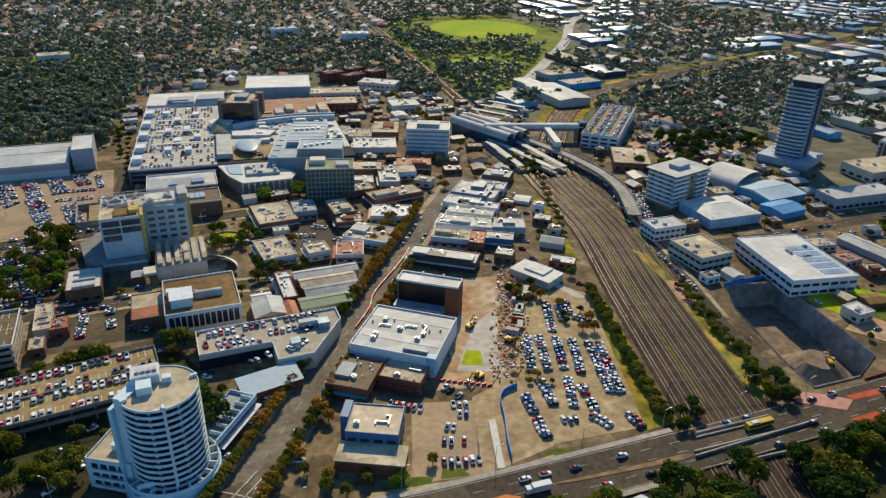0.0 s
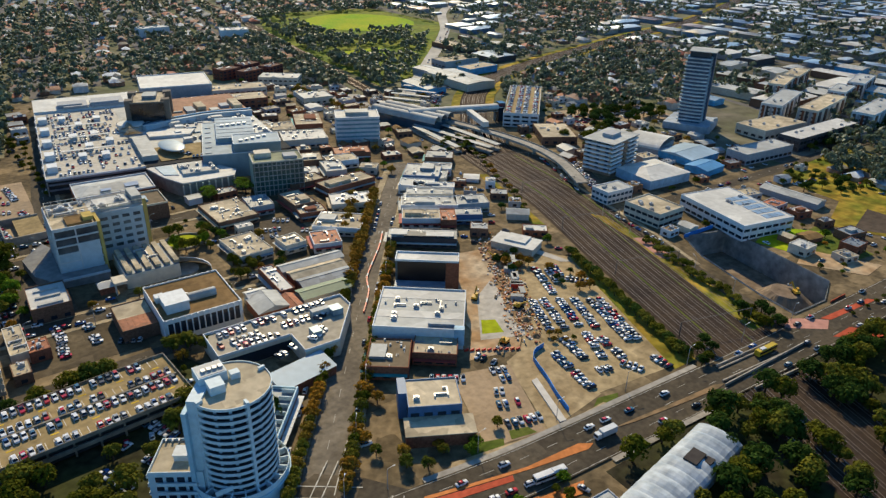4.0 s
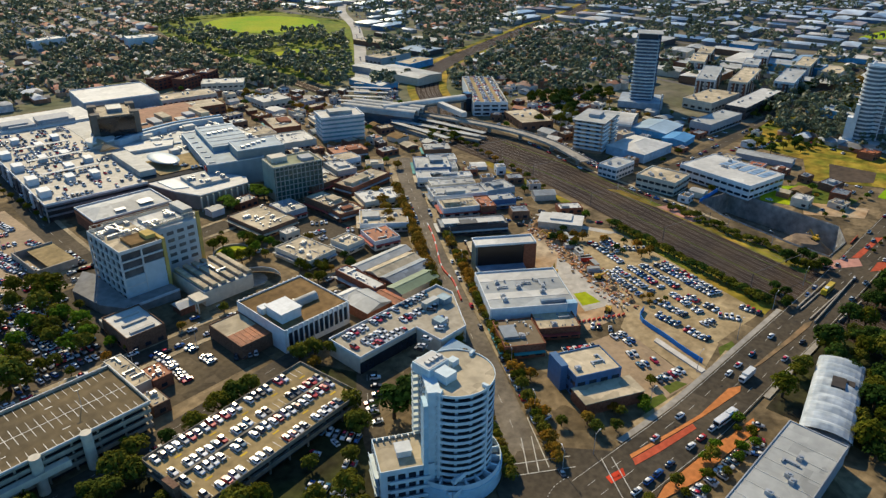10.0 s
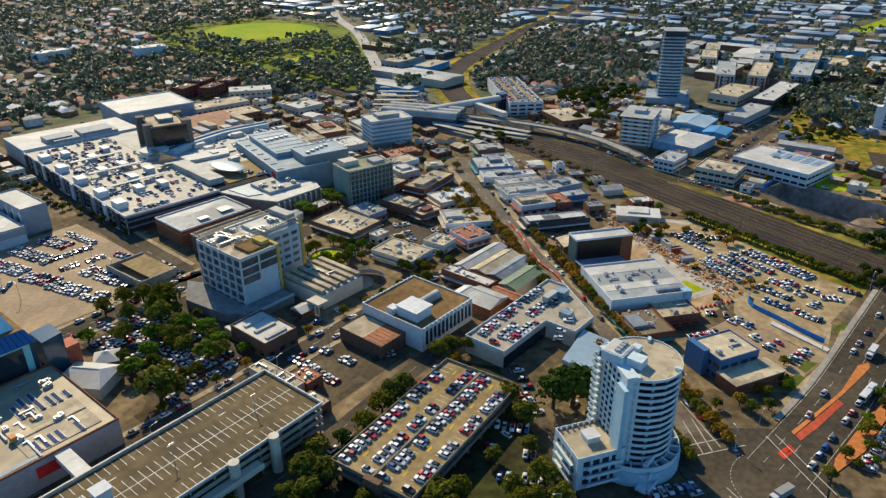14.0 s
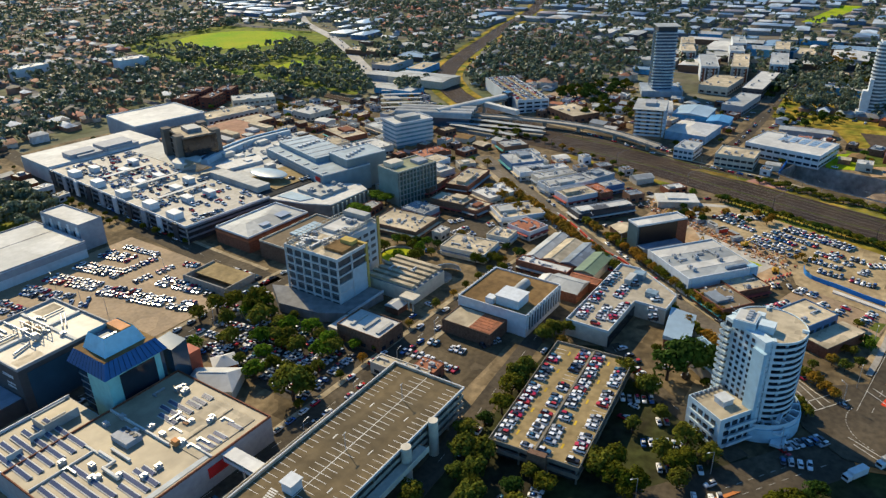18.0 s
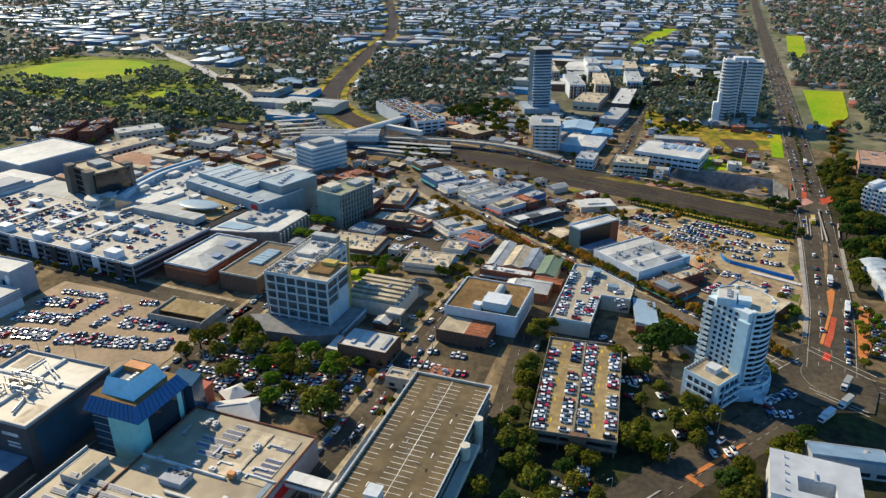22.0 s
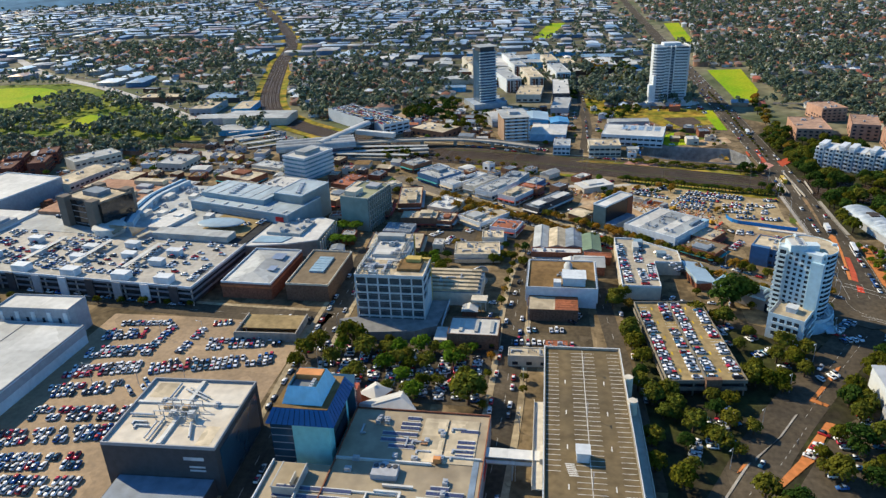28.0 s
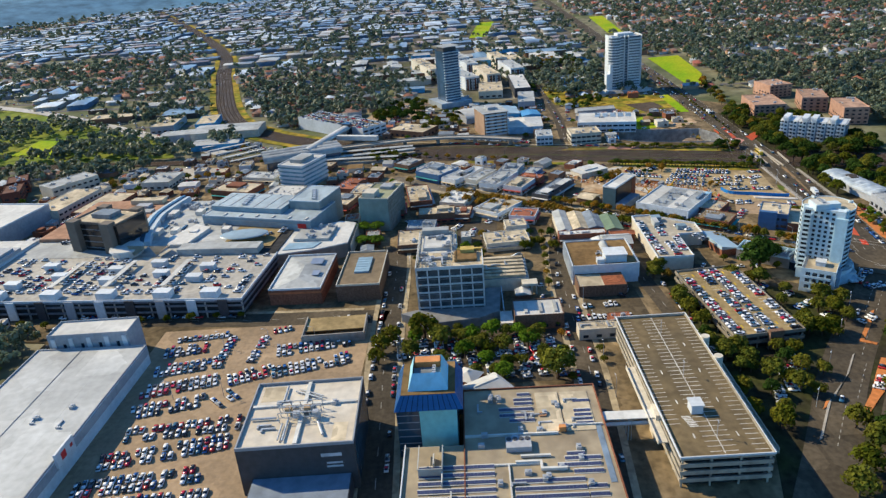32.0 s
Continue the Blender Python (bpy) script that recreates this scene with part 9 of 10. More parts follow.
# clipped pair before the mall
for x, y in ((75, 449), (74, 440), (52, 446), (51, 438)):
    tree(x, y, 5.6, "bright", 0.5)
WIDE_SOUTH = [(-8, 164), (-53, 196), (-97, 228), (-155, 262), (-260, 325)]


def off_roads(x, y):
    side = [(y - y0) - (x - x0) * (y1 - y0) / (x1 - x0) for (x0, y0), (x1, y1) in zip(WIDE_SOUTH, WIDE_SOUTH[1:]) if min(x0, x1) <= x <= max(x0, x1)]
    clear = not side or abs(side[0]) > 15
    c, s = math.cos(radians(6)), math.sin(radians(6))
    u, v = (x + 51) * c + (y - 258) * s, -(x + 51) * s + (y - 258) * c
    deck = abs(u) < 37 and abs(v) < 19.5
    lane = abs((y - 229) - (x + 25) * 1.55) < 9 and x > -44
    return clear and not deck and not lane and (x + 17) ** 2 + (y - 202) ** 2 > 760 and y < 282 and not (-100 < x < -64 and 150 < y < 198)


for x, y, r, k in ((-64, 277, 5, "green"), (-88, 270, 5, "olive"), (-107, 263, 5.4, "olive"), (-112, 258, 4, "green"), (-90, 247, 4, "green"), (-106, 242, 3.6, "olive"), (-119, 250, 3.2, "olive"), (-129, 267, 3.6, "olive"), (-74, 236, 5.4, "olive"), (-74, 223, 4.6, "green"), (-50, 208, 4.6, "olive"), (-66, 213, 4.2, "olive"), (-79, 225, 3.8, "green"), (-139, 246, 5.2, "olive"), (-152, 245, 6.4, "olive"), (-162, 254, 6, "green"), (-146, 238, 6, "dark"), (-160, 240, 6, "olive"), (-172, 262, 6, "olive")):
    tree(x, y, r, k)
for x, y, r, k in ((26, 147, 2.6, "olive"), (44, 144, 3.2, "olive"), (36, 141, 2.2, "green"), (56, 139.6, 2.0, "green"), (66, 139.4, 2.2, "green"), (12, 149, 3, "olive"), (52, 172, 2.6, "bright"), (44, 177, 2.4, "olive")):
    tree(x, y, r, k)
for k in range(16):
    x = -112 + 11 * k
    y = 333.4 - max(0, x + 20) * 0.06
    if RNG.random() < 0.8:
        tree(x + RNG.uniform(-2, 2), y + 7.6, RNG.uniform(1.9, 3.0), RNG.choice(("olive", "green", "autumn")))
    if RNG.random() < 0.6 and not -76 < x < -10:
        tree(x + RNG.uniform(-2, 2), y - 7.4, RNG.uniform(1.8, 2.8), RNG.choice(("olive", "green")))
grove(40, -140, -18, 196, 282, 3.4, 5.8, ("green", "dark", "olive", "olive"), off_roads)
grove(30, -98, -56, 348, 412, 2.8, 5.2, ("green", "olive", "olive", "bright"), lambda x, y: not (-60 < x and y < 370))
grove(26, -92, -36, 176, 206, 3.0, 4.8, GREENS, lambda x, y: abs((y - 184) + (x + 62) * 0.66) < 5 and not (-96 < x < -66 and y < 194))
grove(5, -135, -98, 196, 224, 3.0, 4.4, GREENS, lambda x, y: (y - 214) < (x + 104) * -0.7 - 2)
for k in range(60):
    u = k / 59
    x, y = -1 + 150 * u, 181 + 210 * u
    kind = "autumn" if k > 31 else RNG.choice(("olive", "autumn", "green"))
    if RNG.random() < 0.9:
        tree(x - 6.6, y + 4.8, RNG.uniform(3.0, 4.3) if k > 31 else RNG.uniform(2.6, 3.8), kind)
    if k < 42 and RNG.random() < 0.85:
        tree(x + 7.2, y - 5.2, RNG.uniform(2.6, 3.8), RNG.choice(("olive", "green", "autumn")))
for x, y, r, k in ((112, 372, 4.2, "autumn"), (118, 382, 4.4, "autumn"), (106, 364, 4, "autumn"), (126, 396, 4, "autumn"), (100, 355, 3.6, "autumn"), (150, 430, 3.4, "olive"), (172, 425, 3.4, "autumn"), (25, 196, 2.6, "autumn"), (25, 189, 2.4, "olive"), (32, 183, 2.8, "autumn"), (36, 174, 2.8, "olive"), (55, 174, 2.6, "bright"), (68, 178, 2.4, "green"), (44, 180, 2.2, "autumn")):
    tree(x, y, r, k)
# railway hedges
for k in range(46):
    u = k / 45
    tree(188 - 28 * u + RNG.uniform(-1, 1), 268 - 100 * u, RNG.uniform(2.4, 3.6), RNG.choice(("green", "dark", "olive")), 0.7)
for k in range(34):
    u = k / 33
    tree(236 - 22 * u + RNG.uniform(-3, 3), 256 - 88 * u, RNG.uniform(2.0, 3.6), RNG.choice(("green", "olive")), 0.7)
for k in range(12):
    tree(212 + 3.4 * k + RNG.uniform(-2, 2), 330 + 9.5 * k, RNG.uniform(2.0, 3.2), RNG.choice(("olive", "autumn", "green")), 0.8)
grove(8, 208, 220, 160, 180, 2.6, 4.2, ("green", "dark"))
grove(6, 158, 176, 160, 172, 2.6, 3.6, ("green", "dark"))
grove(8, 148, 162, 262, 282, 2.2, 3.2, ("dark", "green", "autumn"))
grove(7, 160, 176, 232, 258, 2.0, 3.0, ("autumn", "dark"))
grove(5, 122, 132, 204, 214, 1.4, 2.2, ("autumn", "olive"))
# big trees south of the wide road
grove(66, 76, 178, 78, 140, 3.6, 6.4, ("dark", "dark", "dark", "green", "olive"), lambda x, y: not (70 < x < 122 and 114 < y < 139) and y < 142 and abs((x - 172) - (y - 120) * 0.37) > 9)
grove(70, 214, 330, 66, 138, 3.4, 5.6, ("olive", "green", "dark"), lambda x, y: (x - 220) ** 2 + (y - 98) ** 2 > 900 and not (300 < x and 36 < y < 112))
grove(46, 178, 232, 62, 136, 3.6, 6.0, ("dark", "dark", "olive", "green"), lambda x, y: (x - 222) ** 2 + (y - 98) ** 2 > 700 and abs((x - 172) - (y - 120) * 0.37) > 9)
grove(12, 20, 80, 136, 147, 1.6, 2.6, ("green", "bright"))
# square, garden, framed office
grove(14, 14, 40, 374, 400, 2.4, 4.0, ("green", "bright", "dark"), lambda x, y: (x - 21) ** 2 + (y - 390) ** 2 > 60)
grove(10, 28, 62, 330, 350, 2.2, 3.4, ("green", "dark"))
grove(12, -60, -34, 560, 640, 2.0, 3.0, ("green",), lambda x, y: -34 < x + (y - 560) * 0.12 + 3)
for k in range(12):
    tree(-31 + RNG.uniform(-1, 1), 500 + 13 * k, RNG.uniform(2.0, 3.0), "green")
grove(24, 325, 405, 385, 432, 3.0, 5.0, ("dark", "green", "olive"))
grove(18, 385, 440, 232, 268, 2.4, 4.2, ("olive", "dark"))
grove(14, 228, 260, 440, 470, 2.4, 3.6, ("olive", "dark", "green"))
for k in range(14):
    tree(224 - 8 * RNG.random(), 690 - 9 * k, RNG.uniform(2.6, 4.0), RNG.choice(("autumn", "olive")))
grove(40, 372, 470, 424, 478, 3.4, 5.6, ("dark", "dark", "green"))
grove(26, 395, 520, 240, 286, 1.6, 3.0, ("olive", "dark", "green"))
grove(40, 540, 700, 214, 280, 3.6, 5.6, ("dark", "green", "olive"))
grove(14, 662, 740, 250, 274, 4.0, 5.4, ("autumn",))
grove(30, 480, 640, 296, 306, 2.6, 4.4, ("dark", "green"))
for k in range(34):
    tree(236 + k * 7.5 + RNG.uniform(-3, 3), 129 - k * 0.6 + RNG.uniform(-6, 4), RNG.uniform(3.0, 4.8), RNG.choice(("olive", "dark", "autumn", "green")))
for k in range(30):
    tree(256 + k * 9 + RNG.uniform(-2, 2), 148.6 - k * 0.1, RNG.uniform(1.2, 2.0), RNG.choice(("olive", "green")))
I_ONE = Matrix.Identity(4)
TREE_PROTOS = []
for kind in ("green", "olive", "dark", "autumn", "bright"):
    for k in range(3):
        TREE_PROTOS.append(proto((CROWNS[kind][k], Matrix.Translation((0, 0, 1.05)), KIND_NUMBER[kind]), (TRUNKS[k], I_ONE, 5)))
tiled("more_trees", TREE_PROTOS, TREE_REST, [leaf_green, leaf_olive, leaf_dark, leaf_autumn, leaf_bright, bark], "further street and yard trees in mixed greens", "trees")

# The suburbs: houses, sheds and woods out to the skyline.
def in_poly(x, y, poly):
    inside = False
    for (x0, y0), (x1, y1) in zip(poly, poly[1:] + poly[:1]):
        if (y0 > y) != (y1 > y) and x < (x1 - x0) * (y - y0) / (y1 - y0) + x0:
            inside = not inside
    return inside


def dist_line(x, y, line):
    best = 1e9
    for (x0, y0), (x1, y1) in zip(line, line[1:]):
        dx, dy = x1 - x0, y1 - y0
        t = max(0.0, min(1.0, ((x - x0) * dx + (y - y0) * dy) / (dx * dx + dy * dy + 1e-9)))
        best = min(best, math.hypot(x - x0 - t * dx, y - y0 - t * dy))
    return best


TOWN = [(-340, 60), (300, 20), (420, 40), (440, 120), (440, 270), (560, 330), (560, 420), (430, 470), (420, 540), (330, 600), (235, 690), (245, 790), (150, 800), (60, 790), (-25, 760), (-45, 598), (-340, 598)]
WIDE = [([(101, 161), (259, 151), (626, 145), (1756, 139), (2600, 135)], 20), ([(300, 610), (384, 707), (565, 927), (693, 1116), (929, 1382), (1248, 1830), (2000, 2900)], 12)]
TRACKS = [([(262, 440), (300, 500), (374, 593), (480, 660), (755, 752), (1121, 870), (1852, 1217), (2800, 1700)], 21), ([(262, 500), (283, 681), (321, 1012), (354, 1357), (420, 2200)], 11)]
GREEN = [[(395, 960), (600, 960), (600, 1180), (395, 1180)], [(325, 795), (415, 795), (420, 860), (340, 860)], [(465, 84), (690, 70), (690, 130), (465, 130)], [(940, 86), (1260, 70), (1260, 122), (940, 122)], [(1040, 330), (1300, 300), (1300, 345), (1040, 370)]]
WOODS = [[(-340, 600), (-62, 602), (-46, 640), (-22, 830), (-40, 1000), (-260, 1000)], [(290, 650), (380, 690), (460, 800), (620, 1000), (600, 1220), (380, 1230), (310, 1000)]]


def zone(x, y):
    """What covers a place outside the town: wood, shed land, houses or none."""
    if in_poly(x, y, TOWN):
        return ""
    for line, w in WIDE + TRACKS:
        if dist_line(x, y, line) < w:
            return ""
    if any(in_poly(x, y, g) for g in GREEN):
        return "field"
    if any(in_poly(x, y, g) for g in WOODS):
        return "wood"
    ahead = math.degrees(math.atan2(x, y))
    r = math.hypot(x, y)
    if y > 175 and x > 470 and y < 0.72 * x + 60 and r < 3600:
        return "shed"
    if r > 640 and 12 < dist_line(x, y, WIDE[1][0]) < 95 and x > 0.83 * y - 330:
        return "shed"
    if r > 1050 and 28 < ahead < 64 and noise.noise((x * 0.0016, y * 0.0016, 3)) > -0.2:
        return "shed"
    return "house"


def box_proto(w, d, h, rise, hip):
    """House or shed arrays: walls in slot 0, roof in slot 1."""
    bm = bmesh.new()
    a, b = w / 2, d / 2
    v = [bm.verts.new((x, y, z)) for z in (-1, h) for x, y in ((-a, -b), (a, -b), (a, b), (-a, b))]
    for f in ((0, 1, 5, 4), (1, 2, 6, 5), (2, 3, 7, 6), (3, 0, 4, 7)):
        bm.faces.new([v[i] for i in f])
    me = bpy.data.meshes.new("walls")
    bm.to_mesh(me)
    bm.free()
    bm = bmesh.new()
    e = 0.5
    v = [bm.verts.new(p) for p in ((-a - e, -b - e, h - 0.1), (a + e, -b - e, h - 0.1), (a + e, b + e, h - 0.1), (-a - e, b + e, h - 0.1), (-a - e + hip, 0, h + rise), (a + e - hip, 0, h + rise))]
    for f in ((0, 1, 5, 4), (2, 3, 4, 5), (1, 2, 5), (3, 0, 4)):
        bm.faces.new([v[i] for i in f])
    me2 = bpy.data.meshes.new("roof")
    bm.to_mesh(me2)
    bm.free()
    return me, me2


I4 = Matrix.Identity(4)


def house_proto(w, d, h, rise, hip, wing=None):
    a, b = box_proto(w, d, h, rise, hip)
    pieces = [(a, I4, 0), (b, I4, 1)]
    if wing:
        m = pose(wing, -d * 0.45, 0, 0, 0, 90)
        c, e = box_proto(d * 0.8, w * 0.42, h, rise * 0.75, hip * 0.6)
        pieces += [(c, m, 0), (e, m @ Matrix.Translation((0, 0, 0.05)), 1)]
    return proto(*pieces)


HOUSES = [house_proto(14, 9.5, 3.2, 2.6, 4.5), house_proto(13, 9, 3.2, 2.6, 4.0, 3.5), house_proto(16, 10, 3.4, 2.8, 0.6, -3.5), house_proto(12, 8.5, 5.8, 2.4, 4.0), house_proto(18, 11, 6, 2.6, 4.5, 4)]
SHEDS = [house_proto(34, 22, 6, 1.4, 0.3), house_proto(60, 30, 7.5, 1.8, 0.3), house_proto(44, 40, 8, 1.2, 0.3), house_proto(90, 46, 9, 1.6, 0.3), house_proto(26, 14, 5, 1.4, 0.3)]
house_roof = palette("house_roof_tiles", [(0.34, 0.14, 0.08), (0.26, 0.12, 0.075), (0.22, 0.13, 0.1), (0.13, 0.15, 0.17), (0.18, 0.18, 0.18), (0.28, 0.31, 0.34), (0.12, 0.11, 0.1), (0.34, 0.38, 0.42), (0.2, 0.09, 0.06), (0.08, 0.09, 0.11), (0.3, 0.1, 0.07), (0.5, 0.54, 0.58)], 0.75, 0.2, vary=0.25)
house_wall = palette("house_walls", [(0.42, 0.3, 0.2), (0.3, 0.16, 0.1), (0.6, 0.56, 0.5), (0.5, 0.45, 0.38), (0.35, 0.2, 0.13), (0.65, 0.64, 0.62)], 0.85, 0.2)
shed_roof = palette("shed_roofs", [(0.52, 0.57, 0.6), (0.42, 0.48, 0.53), (0.6, 0.62, 0.62), (0.3, 0.36, 0.42), (0.55, 0.5, 0.42), (0.22, 0.32, 0.43), (0.64, 0.65, 0.63), (0.42, 0.37, 0.3), (0.18, 0.24, 0.32), (0.47, 0.5, 0.5), (0.35, 0.24, 0.18)], 0.42, 0.5, 0.25, vary=0.14, size=0.08)
shed_wall = palette("shed_walls", [(0.26, 0.26, 0.26), (0.34, 0.32, 0.29), (0.16, 0.18, 0.21), (0.24, 0.2, 0.16), (0.1, 0.17, 0.26)], 0.7, 0.3)

SUB = random.Random(5)
houses, sheds, trees_far, streets = [], [], [], []
BASE_ANG = radians(-8)
cb, sb = math.cos(BASE_ANG), math.sin(BASE_ANG)


def wedge(x, y):
    """Inside the sweep of ground that the flight looks over."""
    r = math.hypot(x + 120, y - 120)
    az = math.degrees(math.atan2(x + 120, y - 120))
    return 230 < r < 4300 and -14 < az < 128


# houses stand in rows along streets 56 m apart, with a lot every 17 m
for i in range(-30, 62):
    for j in range(-60, 210):
        u, v = i * 56.0, j * 17.0
        for side in (-1, 1):
            x, y = u * cb - v * sb + side * 15 * cb + SUB.uniform(-2, 2), u * sb + v * cb + side * 15 * sb + SUB.uniform(-2, 2)
            r = math.hypot(x, y)
            if not wedge(x, y) or r > 2900 or (r > 1500 and SUB.random() < 0.45):
                continue
            if zone(x, y) == "house" and SUB.random() < 0.72:
                sc = SUB.uniform(0.85, 1.15)
                houses.append((SUB.randrange(5) if SUB.random() < 0.5 else SUB.randrange(3), x, y, 0, BASE_ANG + SUB.choice((0, math.pi / 2)) + SUB.uniform(-0.1, 0.1), sc, sc * SUB.uniform(0.9, 1.1), 1.0))
tiled("suburban_houses", HOUSES, houses, [house_wall, house_roof], "thousands of brick houses with tiled roofs", "houses")
placed = []
for i in range(-4, 58):
    for j in range(0, 70):
        x0, y0 = 380 + i * 56.0 + SUB.uniform(-7, 7), 120 + j * 46.0 + SUB.uniform(-6, 6)
        if wedge(x0, y0) and zone(x0, y0) == "shed" and math.hypot(x0, y0) < 3900:
            k = SUB.choice((0, 0, 1, 1, 2, 4, 4, 3) if math.hypot(x0, y0) < 1300 else (1, 1, 2, 3, 0, 3, 2)) if math.hypot(x0, y0) > 700 else SUB.choice((0, 4, 4, 0))
            if k == 3 and SUB.random() < 0.5:
                k = 1
            s = SUB.uniform(0.8, 1.1) * (0.85 if k != 3 else 0.75)
            sheds.append((k, x0, y0, 0, SUB.choice((0, math.pi / 2)) + 0.08 + SUB.uniform(-0.06, 0.06), s, s, SUB.uniform(0.55, 0.85)))
SHED_SIZES = ((34, 22, 6), (60, 30, 7.5), (44, 40, 8), (90, 46, 9), (26, 14, 5))
SHED_WALLS = (grey_wall, cream_wall, dark_wall, brick_brown, mat("sky_blue_wall", (0.08, 0.35, 0.6)))
SHED_ROOFS = (roof_metal, roof_white, roof_tan, mat("slate_blue_roof", (0.22, 0.32, 0.42)), roof_metal, HALL_GREY)
SHED_LABELS = ("low industrial shed with a pale sheet roof", "workshop under a shallow pitched sheet roof", "flat-roofed factory unit with roof plant")
sheds.sort(key=lambda q: math.hypot(q[1] + 120, q[2] - 120))
near_sheds, sheds = sheds[:56], sheds[56:]
for n, (k, x, y, z_, turn, sx, sy, sz) in enumerate(near_sheds):
    w, d, h = SHED_SIZES[k]
    w, d, h = w * sx, d * sy, h * sz + 0.8
    if n % 3 == 2:
        block("warehouse", SHED_LABELS[2], x, y, w, d, h, math.degrees(turn), SHED_WALLS[n % 5], SHED_ROOFS[n % 6], 0.5, 1, "ws", 6, 3.4, 1.6, None, 2, "warehouse", "industrial sheds", limit=4)
    else:
        gabled("warehouse", SHED_LABELS[n % 3], x, y, w, d, h, 1.3, math.degrees(turn), SHED_WALLS[n % 5], SHED_ROOFS[n % 6], "warehouse", "industrial sheds")
tiled("industrial_sheds", SHEDS, sheds, [shed_wall, shed_roof], "industrial sheds with pale sheet roofs", "sheds")

FAR_CROWNS = []
for k in range(4):
    me = crown_mesh(300 + k, 5, 6, 0.38)
    FAR_CROWNS.append(proto((me, Matrix.Translation((0, 0, 1.25)), 0)))
MID_CROWNS = []
for k in range(4):
    me = crown_mesh(400 + k, 10, 12, 0.21)
    MID_CROWNS.append(proto((me, Matrix.Translation((0, 0, 1.25)), 0)))
mids, fars = [], []
for n in range(56000):
    r = 240 * (4200 / 240) ** SUB.random()
    az = radians(SUB.uniform(-14, 128))
    x, y = -120 + r * math.sin(az), 120 + r * math.cos(az)
    z = zone(x, y)
    if z in ("", "field"):
        continue
    dens = noise.noise((x * 0.006, y * 0.006, 1.0))
    chance = {"wood": 0.75 + dens, "house": 0.66 + 0.75 * dens, "shed": 0.32 + 0.75 * dens}[z]
    if SUB.random() > chance:
        continue
    s = SUB.uniform(3.4, 6.6) * (1.0 if r < 1200 else 1.15 if r < 2200 else 1.5)
    item = (SUB.randrange(4), x, y, -0.2, SUB.uniform(0, 6.28), s, s, s * SUB.uniform(0.9, 1.25))
    (mids if r < 620 else fars).append(item)
for g in WOODS:
    x0, x1, y0, y1 = min(p[0] for p in g), max(p[0] for p in g), min(p[1] for p in g), max(p[1] for p in g)
    for n in range(int((x1 - x0) * (y1 - y0) / 80)):
        x, y = SUB.uniform(x0, x1), SUB.uniform(y0, y1)
        if zone(x, y) == "wood" and noise.noise((x * 0.012, y * 0.012, 7)) > 0.0:
            s = SUB.uniform(3.2, 6.0)
            (mids if math.hypot(x + 120, y - 120) < 620 else fars).append((SUB.randrange(4), x, y, -0.2, SUB.uniform(0, 6.28), s, s, s * SUB.uniform(0.9, 1.2)))
tiled("suburban_trees", MID_CROWNS, mids, [leaf_hazy], "garden and park trees between the houses", "trees")
tiled("distant_woods", FAR_CROWNS, fars, [leaf_hazy], "countless trees across the far suburbs", "trees")

# suburban streets
bm = bmesh.new()
for i in range(-30, 62):
    run = []
    for j in range(-60, 210):
        u, v = i * 56.0, j * 17.0
        x, y = u * cb - v * sb, u * sb + v * cb
        ok = wedge(x, y) and zone(x, y) in ("house", "shed") and math.hypot(x, y) < 2600
        if ok:
            run.append((x, y))
        if (not ok or j == 209) and len(run) > 2:
            add_band(bm, run, 8, -0.45)
            run = []
        elif not ok:
            run = []
ob = mesh_ob("suburban_streets", bm, mat("old_asphalt", (0.16, 0.15, 0.145), 0.9, 0.2))
tagged(ob, "grey residential streets between house rows", "streets", kind="structure")
# low hills at the skyline, blue haze put into their colour
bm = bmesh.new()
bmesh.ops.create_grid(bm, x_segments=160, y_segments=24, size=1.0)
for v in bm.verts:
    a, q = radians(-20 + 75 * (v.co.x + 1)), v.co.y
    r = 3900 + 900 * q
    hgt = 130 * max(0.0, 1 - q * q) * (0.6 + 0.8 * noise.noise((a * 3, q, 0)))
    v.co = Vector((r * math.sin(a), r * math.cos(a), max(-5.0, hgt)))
ob = mesh_ob("hills", bm, mat("hazy_hills", (0.1, 0.2, 0.29), 0.95, 0.3, 0.02, second=(0.13, 0.24, 0.33), grime_size=0.004))
tagged(ob, "low wooded hills on the skyline, tinted blue for haze", "hills", kind="structure")

# Small yards, trees and cars that fill the gaps between buildings.
CELL, GX0, GY0, GW, GH = 2.0, -340.0, 40.0, 420, 400


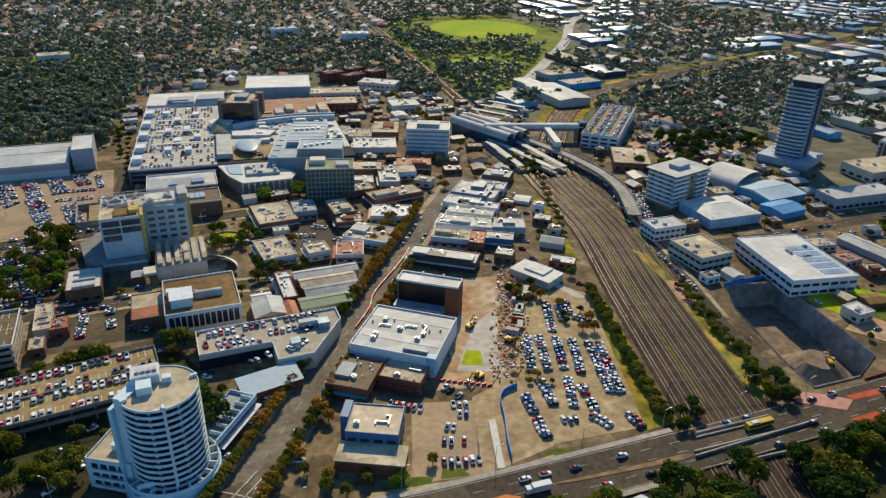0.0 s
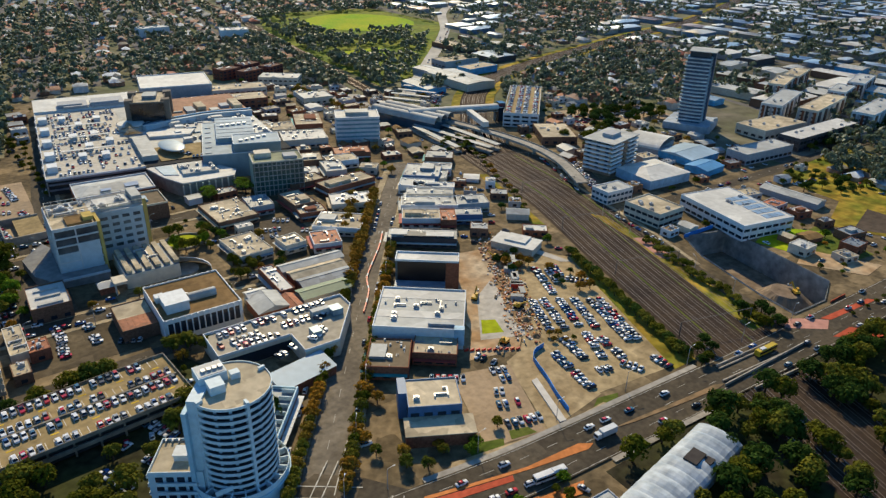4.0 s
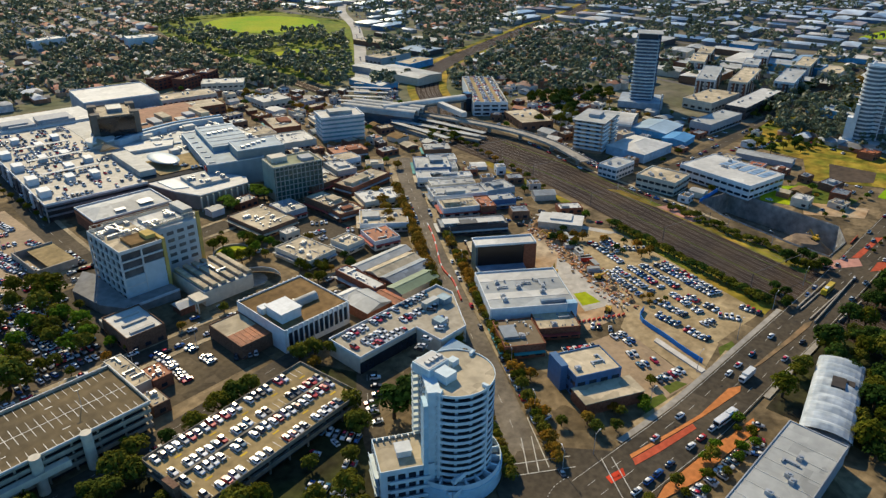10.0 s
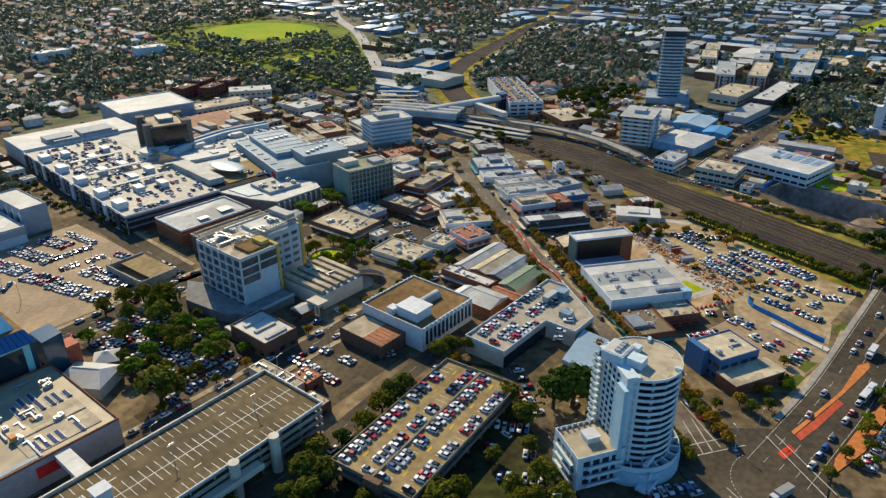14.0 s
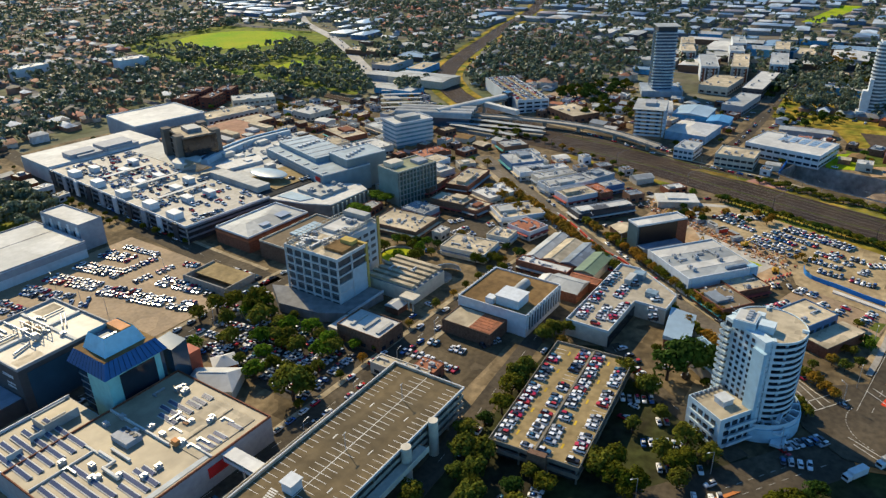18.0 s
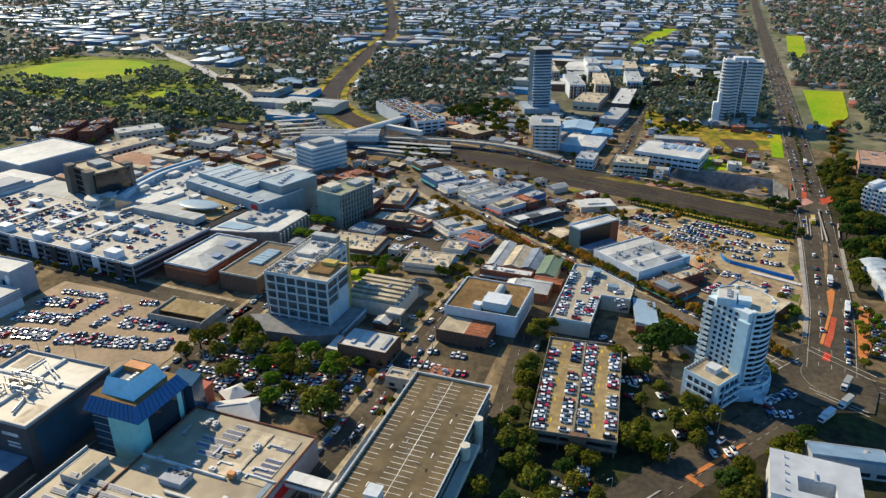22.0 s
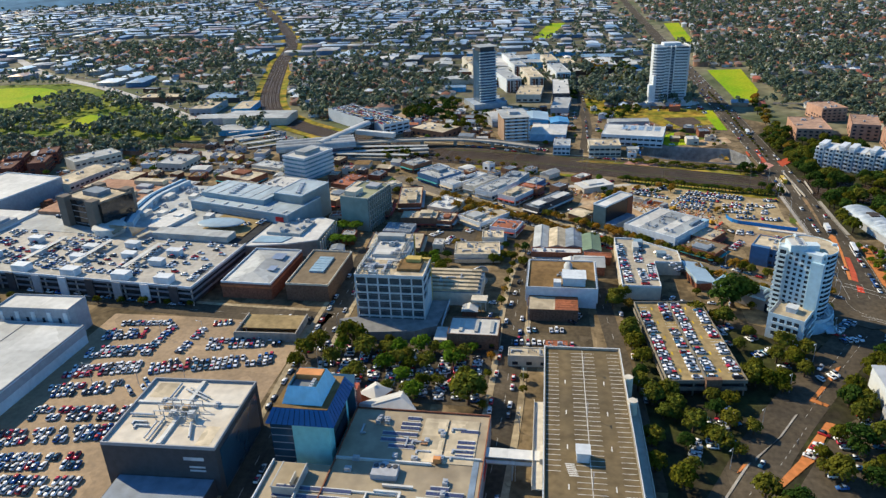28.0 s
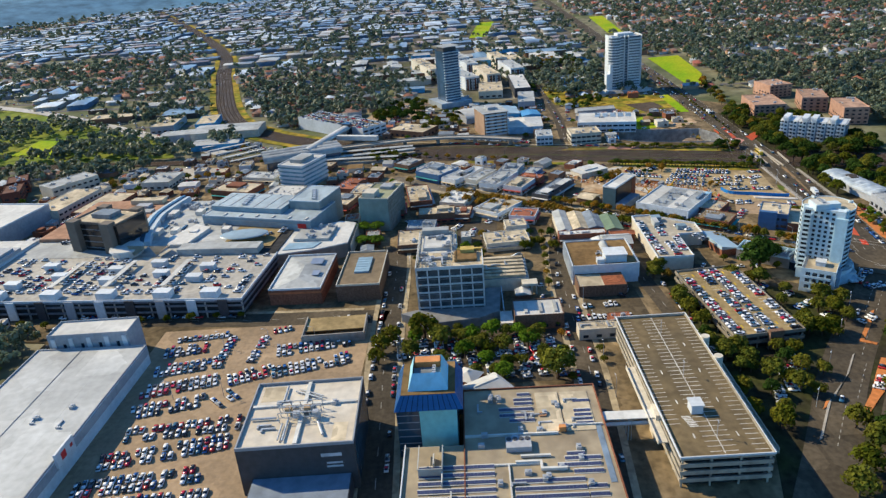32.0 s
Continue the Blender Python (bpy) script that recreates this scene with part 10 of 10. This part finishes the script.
def occupancy():
    """Which two-metre cells of the town a building, road or lot covers."""
    grid = np.zeros((GW, GH), dtype=np.int8)
    bpy.context.view_layer.update()

    def fill(poly, value, grow=0.0):
        cx, cy = sum(p[0] for p in poly) / len(poly), sum(p[1] for p in poly) / len(poly)
        poly = [(cx + (x - cx) * (1 + grow / max(1.0, math.hypot(x - cx, y - cy))), cy + (y - cy) * (1 + grow / max(1.0, math.hypot(x - cx, y - cy)))) for x, y in poly]
        i0, i1 = int((min(p[0] for p in poly) - GX0) / CELL), int((max(p[0] for p in poly) - GX0) / CELL) + 1
        j0, j1 = int((min(p[1] for p in poly) - GY0) / CELL), int((max(p[1] for p in poly) - GY0) / CELL) + 1
        for i in range(max(0, i0), min(GW, i1)):
            for j in range(max(0, j0), min(GH, j1)):
                if in_poly(GX0 + (i + 0.5) * CELL, GY0 + (j + 0.5) * CELL, poly):
                    grid[i, j] = max(grid[i, j], value)

    for ob in scene.objects:
        if ob.type != "MESH" or ob.parent is None or ob.parent.name.split(".")[0] in ("car", "tree", "street_lamp", "rail_gantry", "railway_yard", "railway_line", "railway_west", "excavation"):
            continue
        if ob.name.split(".")[0] in ("wall", "core", "body", "deck", "core_wall", "base_core", "wing_wall", "roof", "terrace", "glass_body", "glazing", "annex", "entry_wing", "front_wing", "upper_wall", "north_roof", "plant_hall", "hall_wall", "canopy", "podium", "platform", "box", "rear_annex"):
            b = [ob.matrix_world @ Vector(c) for c in ob.bound_box]
            fill([(b[0].x, b[0].y), (b[4].x, b[4].y), (b[7].x, b[7].y), (b[3].x, b[3].y)], 2, 1.0)
    for line, width in ROADS:
        for p, q in zip(line, line[1:]):
            if -340 < p[0] < 520 and 30 < p[1] < 860:
                left, right = strip_outline([p, q], width + 1.0)
                fill(right + left[::-1], 2)
    track = [p for p in RAIL_MAIN if p[1] < 640]
    for p, q in zip(track, track[1:]):
        left, right = strip_outline([p, q], 50)
        fill(right + left[::-1], 2)
    for poly in ([(112, 172), (151, 168), (187, 262), (178, 275), (152, 268), (121, 224)], [(58, 171), (81, 167), (96, 205), (72, 212)], [(84, 216), (106, 211), (128, 232), (160, 284), (152, 296), (132, 300), (104, 262), (98, 233)], [(-230, 430), (-40, 431), (-41, 536), (-230, 536)], PIT, [(354, 223), (365, 169), (409, 172), (438, 271), (390, 262)], [(-100, 340), (-40, 340), (-40, 412), (-100, 408)], [(-66, 296), (-14, 298), (-29, 328), (-66, 327)], [(-24, 150), (26, 146), (26, 190), (-24, 190)], [(376, 440), (470, 420), (480, 470), (390, 492)], [(84, 96), (180, 96), (180, 142), (84, 142)], [(80, 165), (114, 170), (123, 226), (94, 208)], [(-72, 296), (-52, 296), (-52, 336), (-72, 336)], [(-2, 346), (40, 346), (46, 408), (4, 410)], [(62, 360), (92, 356), (92, 384), (62, 394)]):
        fill(poly, 2)
    return grid


GRID = occupancy()


def free(x, y, r):
    n = int(r / CELL) + 1
    i, j = int((x - GX0) / CELL), int((y - GY0) / CELL)
    if i - n < 0 or j - n < 0 or i + n >= GW or j + n >= GH:
        return False
    return not GRID[i - n:i + n + 1, j - n:j + n + 1].any()


def take(x, y, r):
    n = int(r / CELL)
    i, j = int((x - GX0) / CELL), int((y - GY0) / CELL)
    GRID[i - n:i + n + 1, j - n:j + n + 1] = 2


FILL = random.Random(33)
YARD_ROOFS = (roof_metal, roof_white, roof_tan, roof_tan, roof_grey, roof_rust, roof_brown)
YARD_WALLS = (brick_red, brick_brown, cream_wall, white_paint, grey_wall)
YARD_LABELS = ("small infill shop with a flat roof", "small brick rear building with plant", "narrow shop backing onto a yard", "low yard building beside parked cars")
made = 0
for size in (11, 9, 7):
    for _ in range(5000):
        if made >= (46, 92, 130)[(11, 9, 7).index(size)]:
            break
        x, y = FILL.uniform(-30, 430), FILL.uniform(180, 720)
        if x > 240 and FILL.random() < 0.4:
            continue
        if y < 330 and x < 40:
            continue
        if not in_poly(x, y, TOWN) or not free(x, y, size * 0.62 + 1.5):
            continue
        ang = -38 if (90 < x < 240 and y < 440) else FILL.choice((-14, 0, 4)) if x < 240 else FILL.choice((-10, 2))
        w, d, h = size * FILL.uniform(0.9, 1.3), size * FILL.uniform(0.8, 1.1), FILL.uniform(3.0, 5.2)
        k = FILL.randrange(4)
        if FILL.random() < 0.3:
            gabled("shop", YARD_LABELS[k], x, y, w, d, h * 0.8, FILL.uniform(0.8, 1.8), ang + FILL.choice((0, 90)), FILL.choice(YARD_WALLS), FILL.choice(YARD_ROOFS), "shop", "infill shops", ribs=False)
        else:
            block("shop", YARD_LABELS[k], x, y, w, d, h, ang, FILL.choice(YARD_WALLS), FILL.choice(YARD_ROOFS), 0.5, 1, "sw", 4, 2.4, 1.6, None, FILL.randrange(3), "shop", "infill shops", limit=3)
        take(x, y, size * 0.6)
        made += 1
yard_cars, yard_trees = [], []
for _ in range(9000):
    x, y = FILL.uniform(-40, 440), FILL.uniform(170, 740)
    if not in_poly(x, y, TOWN) or not free(x, y, 3.2):
        continue
    r = FILL.random()
    if r < 0.55 and len(yard_cars) < 620:
        a = FILL.choice((0, 90)) + (-38 if (90 < x < 240 and y < 440) else -6)
        for k in range(FILL.randrange(1, 6)):
            px_, py_ = x - math.sin(radians(a)) * 2.7 * k, y + math.cos(radians(a)) * 2.7 * k
            if free(px_, py_, 2.0):
                yard_cars.append((FILL.randrange(3), px_, py_, 0.02, radians(a + FILL.uniform(-4, 4)), 1, 1, 1))
                take(px_, py_, 2.0)
    elif len(yard_trees) < 520:
        s = FILL.uniform(1.4, 3.2)
        kind = FILL.choice((0, 0, 1, 1, 2, 3, 4))
        yard_trees.append((kind * 3 + FILL.randrange(3), x, y, 0, FILL.uniform(0, 6.28), s, s, s))
        take(x, y, 2.4)
tiled("yard_cars", CAR_PROTOS, yard_cars, [paint_many, car_glass, tyre, paint_many], "cars left in yards and lanes behind shops", "cars")
tiled("yard_trees", TREE_PROTOS, yard_trees, [leaf_green, leaf_olive, leaf_dark, leaf_autumn, leaf_bright, bark], "small trees in yards and along footpaths", "trees")
